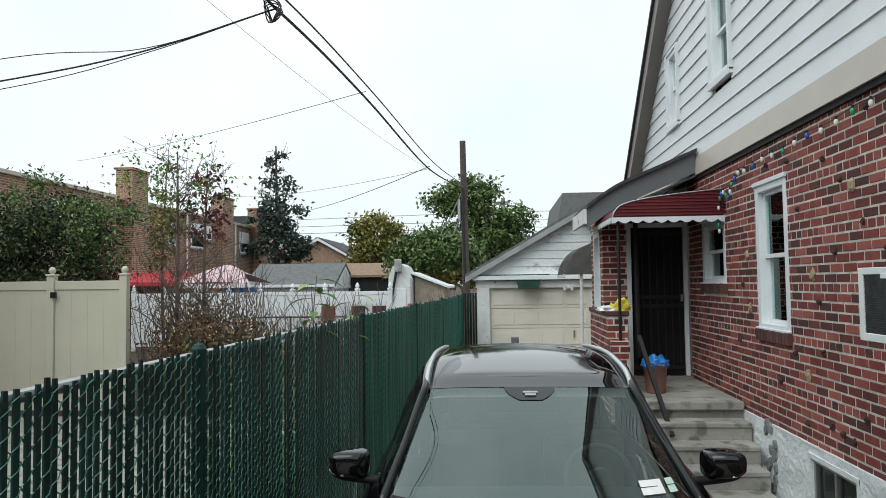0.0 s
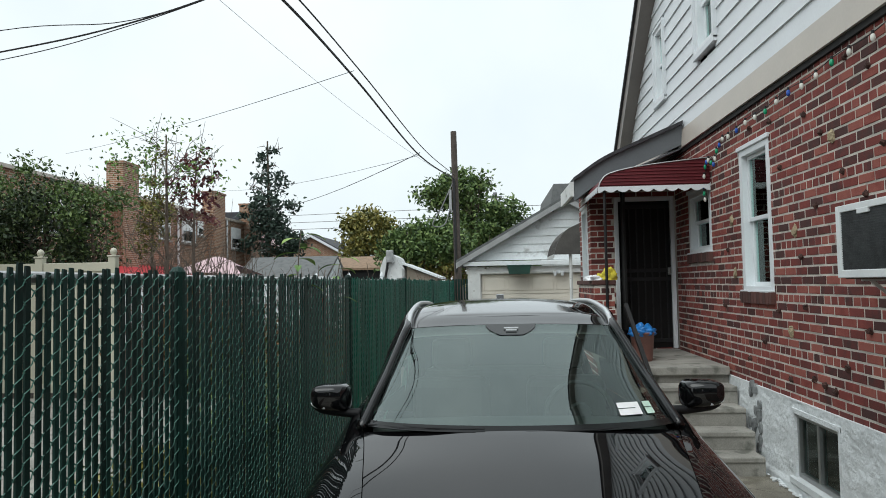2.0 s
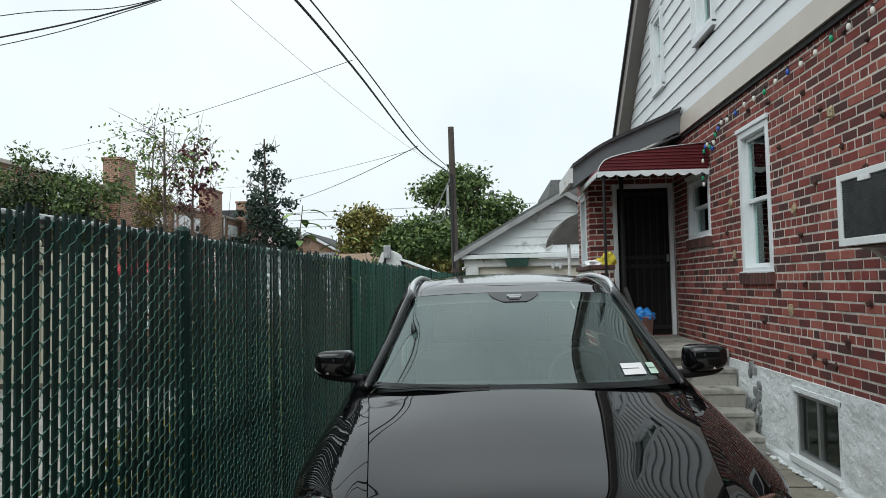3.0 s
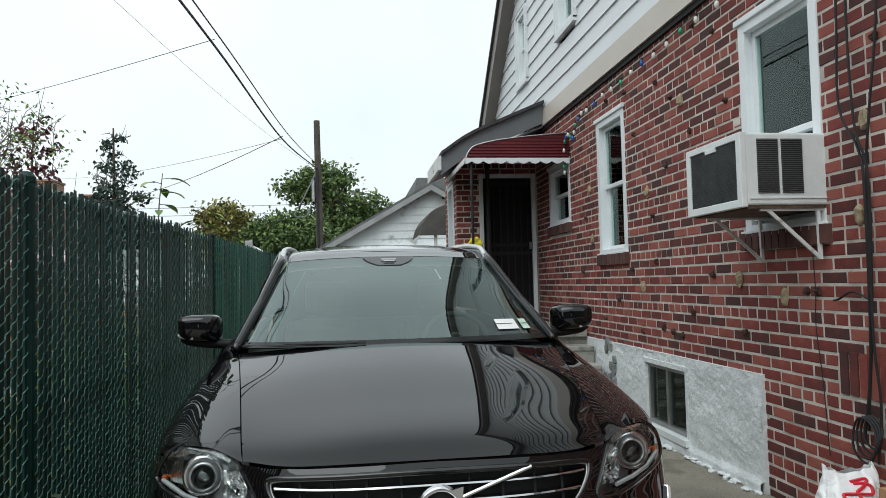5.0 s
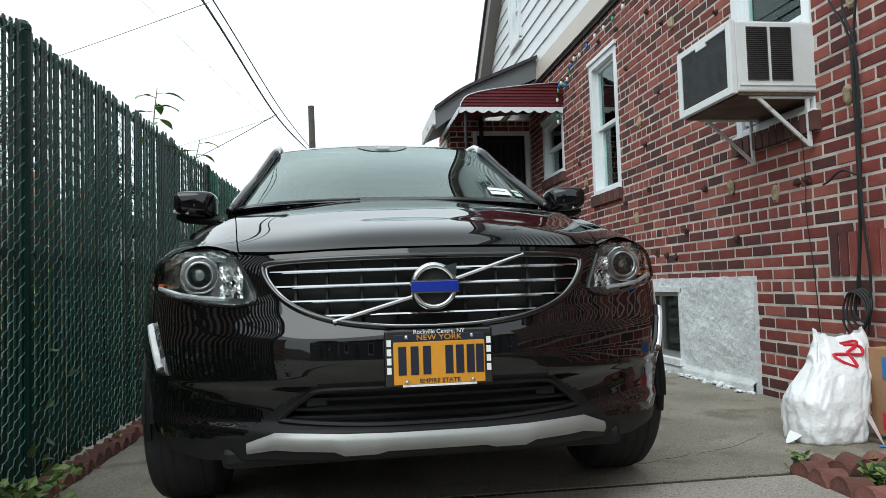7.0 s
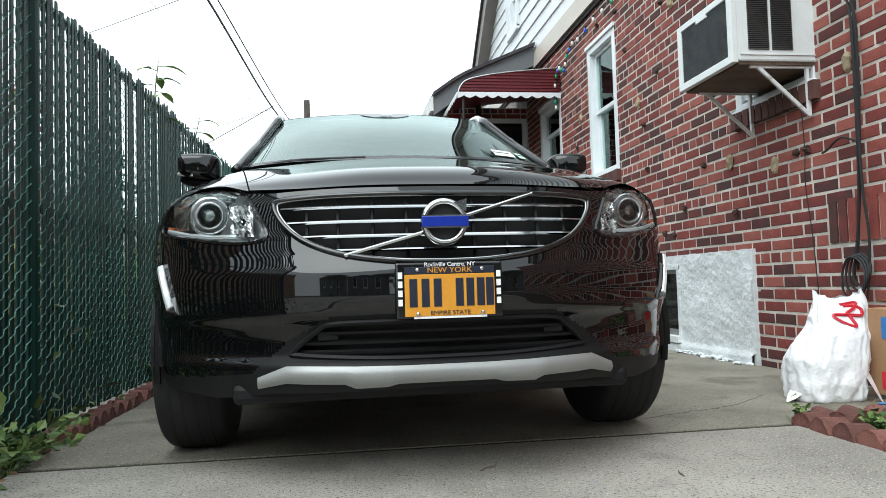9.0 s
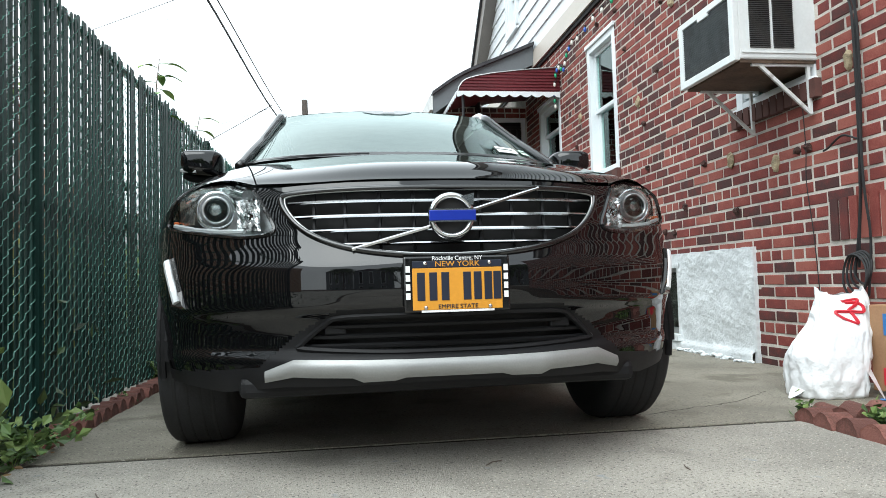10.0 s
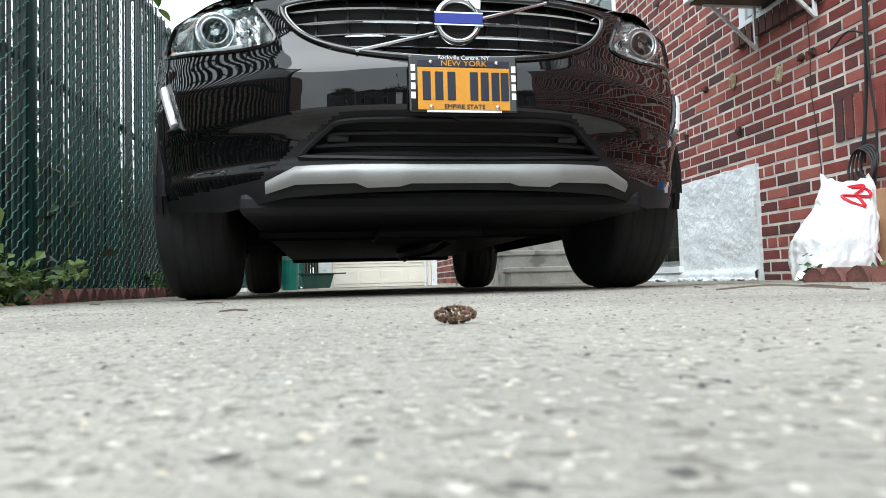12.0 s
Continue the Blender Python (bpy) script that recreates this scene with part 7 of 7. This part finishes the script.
for x in (-12.9, -12.2):
    part("chimney_pipe", tube(B(), [(x, 62, 4.5), (x, 62, 6.3)], .15, 8), SHINGLE_DARK, gh)

wfn = thing("white_fence", "white vinyl yard fence with pointed post caps", "fence")
for k in range(9):
    x = -12.6 + 1.12 * k
    p = part("post", box(B(), x - .07, x + .07, 23.93, 24.07, -.05, 1.98, .006), WHITE, wfn)
    part("post_cap", lathe(B(), [(.10, 0), (.10, .04), (.05, .06), (.07, .12), (.045, .2), (.001, .26)], 10, (x, 24.0, 1.98)), WHITE, p)
    if k < 8:
        part("panel", box(B(), x + .07, x + 1.05, 23.97, 24.03, .1, 1.85, .006), WHITE, wfn)
        part("rail", box(B(), x + .07, x + 1.05, 23.95, 24.05, 1.82, 1.93, .006), WHITE, wfn)
cl = thing("low_chain_fence", "low grey chain-link fence with rusty posts behind the yard", "fence")
for k in range(6):
    part("post", tube(B(), [(-6.4 + .95 * k, 18.5, 0), (-6.4 + .95 * k, 18.5, 1.35)], .03, 6), BARK, cl)
part("rail", tube(B(), [(-6.4, 18.5, 1.32), (-1.7, 18.5, 1.32)], .022, 6), BARK, cl)
bm = B()
for k in range(80):
    for s in (1, -1):
        x = -6.4 + .06 * k
        a, c = (x, 18.5, .05), (x + s * .6, 18.5, 1.3)
        if -6.4 <= c[0] <= -1.6:
            tube(bm, [a, c], .004, 3, cap=False)
part("mesh_wire", bm, GALV, cl)

sh = thing("grey_roof_shed", "low outbuilding with grey shingle roof and white gable", "shed")
part("wall", box(B(), -10.4, -7.0, 30.2, 34, -.05, 2.2), SIDING_OLD, sh)
part("roof_slope", prism(B(), [(30.0, 2.1), (32.2, 3.05), (32.2, 3.15), (29.9, 2.2)], "x", -10.9, -6.9), SHINGLE, sh)
part("roof_slope", prism(B(), [(34.4, 2.1), (32.2, 3.05), (32.2, 3.15), (34.5, 2.2)], "x", -10.9, -6.9), SHINGLE, sh)
part("gable_end", prism(B(), [(30.2, 2.0), (34.2, 2.0), (32.2, 3.0)], "x", -6.98, -6.9), SIDING_OLD, sh)
part("fascia", box(B(), -10.9, -6.9, 29.88, 29.92, 2.08, 2.2), WHITE, sh)
cp = thing("carport", "open carport with faded brown roof and dark netting", "shed")
part("roof_slope", prism(B(), [(33, 2.5), (36, 3.15), (36, 3.25), (33, 2.6)], "x", -8.1, -4.5), SHINGLE_BROWN, cp)
part("netting", box(B(), -7.6, -4.9, 33.2, 33.3, 1.2, 2.5), DARK_AND_SHADE, cp)
part("post", box(B(), -7.7, -7.55, 33, 33.15, 0, 2.5), WHITE, cp)
ws_ = thing("white_shed", "tall narrow white shed with arched top", "shed")
part("body", prism(B(), [(-4.0, -.05), (-3.2, -.05), (-3.2, 2.35), (-3.4, 2.8), (-3.6, 2.92), (-3.85, 2.8), (-4.0, 2.4)], "y", 26, 28.2), WHITE_WORN, ws_)
part("door", box(B(), -3.85, -3.35, 25.97, 26, .1, 2.0, .01), WHITE, ws_)
part("meter_box", box(B(), -3.75, -3.5, 25.8, 25.98, 2.6, 3.05, .01), GALV, ws_)
part("pink_panel", box(B(), -3.3, -3.15, 25.96, 25.99, 1.0, 1.45, .005), mat("pink_plastic", (.7, .05, .2), .5), ws_, "bright pink panel")
part("pipe", tube(B(), [(-3.9, 25.9, 1.5), (-3.7, 25.9, 2.6)], .05, 6), IRON, ws_)
bs = thing("beige_shed", "weathered beige shed with sloping metal roof", "shed")
part("body", prism(B(), [(-3.15, -.05), (-2.0, -.05), (-2.0, 2.0), (-3.15, 2.45)], "y", 27, 30), mat("beige_boards", (.36, .31, .25), .9, 0, .2, 4, 40, .4), bs)
part("roof_slope", prism(B(), [(-3.3, 2.55), (-1.85, 1.98), (-1.85, 2.05), (-3.3, 2.63)], "y", 26.8, 30.2), SIDING_OLD, bs)
bw = thing("brick_pier_wall", "red brick garden piers with lattice between white panels", "wall")
for x in (-5.6, -4.6, -3.9):
    part("pier", box(B(), x - .2, x + .2, 23.2, 23.5, -.05, 1.45), BRICK, bw)
bm = B()
for k in range(12):
    for s in (1, -1):
        tube(bm, [(-5.6 + .14 * k, 23.6, 1.5), (-5.6 + .14 * k + s * .3, 23.6, 1.85)], .018, 4)
part("lattice", bm, WHITE, bw)
tent = thing("canopy_tent", "pale pink and white canopy tent with blue tarp", "tent")
part("canopy", grid(B(), patch([[(-11.4, 24.6, 2.25), (-10.0, 24.6, 2.32), (-8.7, 24.6, 2.25)], [(-11.0, 25.6, 2.6), (-10.0, 25.8, 2.95), (-9.2, 25.6, 2.6)], [(-11.4, 27.2, 2.25), (-10, 27.2, 2.35), (-8.7, 27.2, 2.25)]], 6, 6)), PINK, tent, smooth=True)
part("skirt", box(B(), -11.4, -8.7, 24.58, 24.6, 2.1, 2.25), TENTWHITE, tent)
for x in (-11.35, -8.75):
    part("leg", tube(B(), [(x, 24.62, 0), (x, 24.62, 2.2)], .03, 6), GALV, tent)
part("tarp", box(B(), -10.2, -8.9, 26.0, 26.05, 1.4, 2.1), BLUETARP, tent)
fr2 = thing("far_roof_house", "house with grey shingle roof rising behind the garage", "house")
part("wall", box(B(), 2.7, 9, 30.5, 38, -.05, 4.6), SIDING_OLD, fr2)
part("roof_slope", prism(B(), [(2.5, 4.5), (9.2, 4.5), (9.2, 5.9), (2.75, 5.9)], "y", 30.2, 38), SHINGLE, fr2)

# trees far off
tree("tall sparse dark conifer behind the row houses", (-14.2, 45, 0), 11.2, [(-14.2, 45, 10.2, .5, .5, 1.0), (-14.2, 45, 8.4, 1.0, 1.0, .8), (-14.0, 45, 7.0, 1.7, 1.5, .6), (-14.4, 45, 6.0, 1.9, 1.6, .7), (-13.7, 45, 4.6, 2.0, 1.6, .9)], 3400, 0.20, CONIFER, .2, 34, 1.8, 71, .28, 100)
tree("yellow-green autumn tree with a rounded crown", (-7.6, 45, 0), 5.5, [(-7.6, 45, 5.2, 1.5, 1.3, 1.5), (-8.4, 45, 4.3, 1.0, 1, 1.2), (-6.7, 45, 4.6, .9, .9, 1.3)], 6500, .18, LEAF_YELLOW, .2, 16, 1.5, 72, .3, 110)
tree("low bushy green tree behind the yards", (-2.9, 32, 0), 3.6, [(-2.9, 32, 3.7, 1.7, 1.2, .9), (-4.1, 32, 3.2, .9, .8, .8), (-1.6, 32.2, 3.4, 1.0, .9, .7)], 6500, .15, LEAF_MID, .14, 16, 1.6, 73, .25, 110)
tree("large dark green tree with a wide crown behind the pole", (-1.0, 40, 0), 7.0, [(-1.4, 40, 6.9, 1.6, 1.4, 1.0), (-3.0, 40, 6.6, .9, .9, .7), (.5, 40, 5.2, 1.5, 1.3, 1.0), (-.6, 40, 4.6, 2.0, 1.6, 1.6), (.2, 40, 3.6, 1.8, 1.4, 1.4)], 14000, .15, LEAF_MID, .25, 20, 2.2, 74, .3, 170)
tree("sparse leafy outer branches of a large tree", (-.5, 39.2, 0), 7.2, [(-1.5, 39.2, 7.0, 1.6, .8, .9), (.7, 39.2, 5.8, 1.1, .8, .6), (-3.1, 39.2, 6.7, .8, .6, .6)], 2200, .17, LEAF_MID, .1, 14, 2.0, 75, .28, 60)
for k, (x, y, w, h) in enumerate(((-20, 75, 4, 4.5), (-11, 72, 4, 4.5), (-4.5, 60, 4, 5), (2.5, 55, 3.5, 5.0), (7, 70, 5, 6), (-30, 70, 6, 5))):
    tree("distant hazy green tree on the skyline", (x, y, 0), h * .8, [(x, y, h * .72, w * .6, 2, h * .3), (x - w * .4, y, h * .6, w * .4, 1.5, h * .25), (x + w * .4, y, h * .6, w * .4, 1.5, h * .28)], 3500, .28, LEAF_MID if k % 2 else LEAF_YELLOW, .2, 8, 1.5, 80 + k, .45, 60)
rb = thing("bare_bush", "bare reddish bush beside the garage", "shrub", (-1.5, 21, 0))
b2 = B()
for k in range(60):
    e = Vector((gb.normal(0, .4), gb.normal(0, .3), gb.uniform(1.2, 2.2)))
    tube(b2, [(gb.normal(0, .1), gb.normal(0, .1), 0), e * .5 + Vector((gb.normal(0, .05), 0, .1)), e], .012, 3, .004, cap=False)
part("twigs", b2, mat("reddish_twigs", (.17, .08, .06), .9), rb)

# ---------------------------------------------------------------- poles and wires
up = thing("utility_pole", "weathered wooden utility pole with cables", "pole")
part("shaft", tube(B(), [(-1.12, 26, -.1), (-1.17, 26, 3.5), (-1.22, 26, 7.36)], .15, 12, .11), POLEWOOD, up)
part("cable_guard", tube(B(), [(-1.20, 25.86, 2.2), (-1.24, 25.86, 5.6)], .05, 6), WIRE, up)
part("junction_box", box(B(), -1.42, -1.32, 25.8, 25.95, 4.4, 5.2, .02), GALV, up)
part("drip_loop", tube(B(), crom([(-1.25, 25.9, 5.5), (-1.7, 25.6, 4.5), (-2.0, 25.4, 3.9), (-1.6, 25.6, 3.9), (-1.38, 25.8, 4.5)], 6), .02, 5), GREYCABLE, up)
up2 = thing("utility_pole", "pale distant utility pole with a small crossarm", "pole")
part("shaft", tube(B(), [(.37, 50, 0), (.43, 50, 8.1)], .14, 8), GREYCABLE, up2)
part("crossarm", box(B(), .0, .9, 49.95, 50.05, 7.7, 7.85), GREYCABLE, up2)


def cable(pts, r, m=WIRE, label="black overhead cable strung above the yards", sagging=0.0):
    pts = [Vector(p) for p in pts]
    if sagging:
        a, c = pts[0], pts[-1]
        pts = [a.lerp(c, t) - Vector((0, 0, sagging * 4 * t * (1 - t))) for t in np.linspace(0, 1, 14)]
    else:
        pts = crom([tuple(p) for p in pts], 8)
    return solo("overhead_cable", tube(B(), pts, r, 5), m, label, "cable", group="overhead cables")


NODE = (-2.46, 7.8, 5.28)
cable([(-1.24, 25.9, 5.62), (-1.69, 18.03, 5.06), (-2.10, 11.4, 5.18), NODE, (-3.2, 5.6, 5.6), (-9.0, 1.5, 7.4)], .019, label="thick black overhead service cable")
cable([(-1.22, 25.9, 5.75), (-1.60, 18.0, 5.24), (-2.02, 11.4, 5.31), (-2.37, 7.8, 5.40), (-3.1, 5.6, 5.75), (-9.0, 1.7, 7.5)], .012)
for dz, r, e in ((0, .011, 4.35), (.03, .006, 4.62), (-.03, .006, 4.25)):
    cable([NODE, (-4.1, 8.0, 4.92 + dz), (-5.9, 8.2, e + .35), (-10, 8.6, e)], r)
cable([(-2.10, 11.4, 5.29), (-16, 26, 7.0)], .006, sagging=.12, label="thin cable to the row houses")
cable([(-1.69, 18.03, 5.14), (-16, 46, 6.9)], .011, sagging=.5, label="black cable drooping to the row houses")
cable([(-1.69, 18.03, 5.08), (-16, 40, 7.4)], .006, sagging=.3, label="thin cable to the row houses")
cable([(-4.6, 8, 6.6), (-1.24, 25.9, 5.6)], .004, GREYCABLE, "thin grey overhead wire", .3)
for z, zz in ((6.9, 7.1), (6.4, 6.5), (5.9, 6.0)):
    cable([(-22, 52, z), (.4, 50, zz), (14, 50, zz)], .02, GREYCABLE, "distant grey street wire")
knot = thing("cable_splice", "tangle of black cable loops at the splice", "cable", NODE)
for k in range(5):
    part("loop", tube(B(), [Vector((.08 * math.cos(a) + gb.normal(0, .006), .2 * math.sin(2 * a) * .3 - .1 * k * .4, -.06 + (.08 + .02 * k) * math.sin(a))) for a in np.linspace(0, 6.28, 16)[:-1]], .008, 4, closed=True), WIRE, knot)

# ---------------------------------------------------------------- the street behind the camera: unseen, added for reflections
side_walk = tagged(part("pavement", box(B(), -14, 14, -9.5, -7.02, -.1, -.005), STEPCON), "unseen pale concrete pavement added by the street", "pavement", kind="structure")
tagged(part("road", box(B(), -60, 60, -19, -9.7, -.2, -.06), mat("asphalt", (.05, .05, .052), .95, 0, .25, 1.5, 120, .6)), "unseen grey asphalt street added behind the camera", "road", kind="structure")
# houses and trees added out of view, to darken what the car reflects
for k, x in enumerate((-15, -4.5, 6, 16.5)):
    h = thing("added_opposite_house", "unseen two-storey grey house added across the street for reflections", "house", (x, -27, 0), group="houses across the street")
    part("wall", box(B(), -4.6, 4.6, -4, 0, -.05, 5.6), GREYPAINT, h)
    part("roof_slope", prism(B(), [(-4.9, 5.5), (4.9, 5.5), (0, 8.4)], "y", -4.3, .3), SHINGLE_DARK, h)
    part("door", box(B(), -.5, .5, 0, .06, 0, 2.1, .01), GREENPLASTIC, h)
    for xx, zz in ((-3, 1), (2.2, 1), (-3, 3.6), (2.2, 3.6), (-.4, 3.6)):
        w = part("window", box(B(), xx, xx + 1.0, 0, .05, zz, zz + 1.4, .01), WHITE, h)
        part("pane", box(B(), xx + .1, xx + .9, .05, .056, zz + .1, zz + 1.3), GLOSSBLACK, w)
for k, x in enumerate((-10, 1.0, 11)):
    tree("unseen leafy street tree added across the road for reflections", (x, -20.5, 0), 6.5, [(x, -20.5, 6, 2.6, 2.2, 2.0), (x - 1.5, -20.5, 5, 1.6, 1.6, 1.4), (x + 1.5, -20.5, 5.2, 1.6, 1.6, 1.5)], 3500, .3, LEAF_MID, .2, 14, 2.2, 90 + k, .5, 70)
# out of every view; added for the car's left side to reflect
tagged(part("neighbour_wall", box(box(B(), -10.2, -9.9, -6, 11.5, -.05, 5.2), -20, -10.2, -6, 11.5, -.05, 5.2), BRICK_FAR), "unseen plain brick neighbouring house added beyond the fence", "wall", kind="structure")
lay("bricks", sorted(cells, key=lambda c: -c[2]), wall_put, wall_main, pieces=lambda p, q, z: 2.85 < p < 4.6 and z < 2.5)
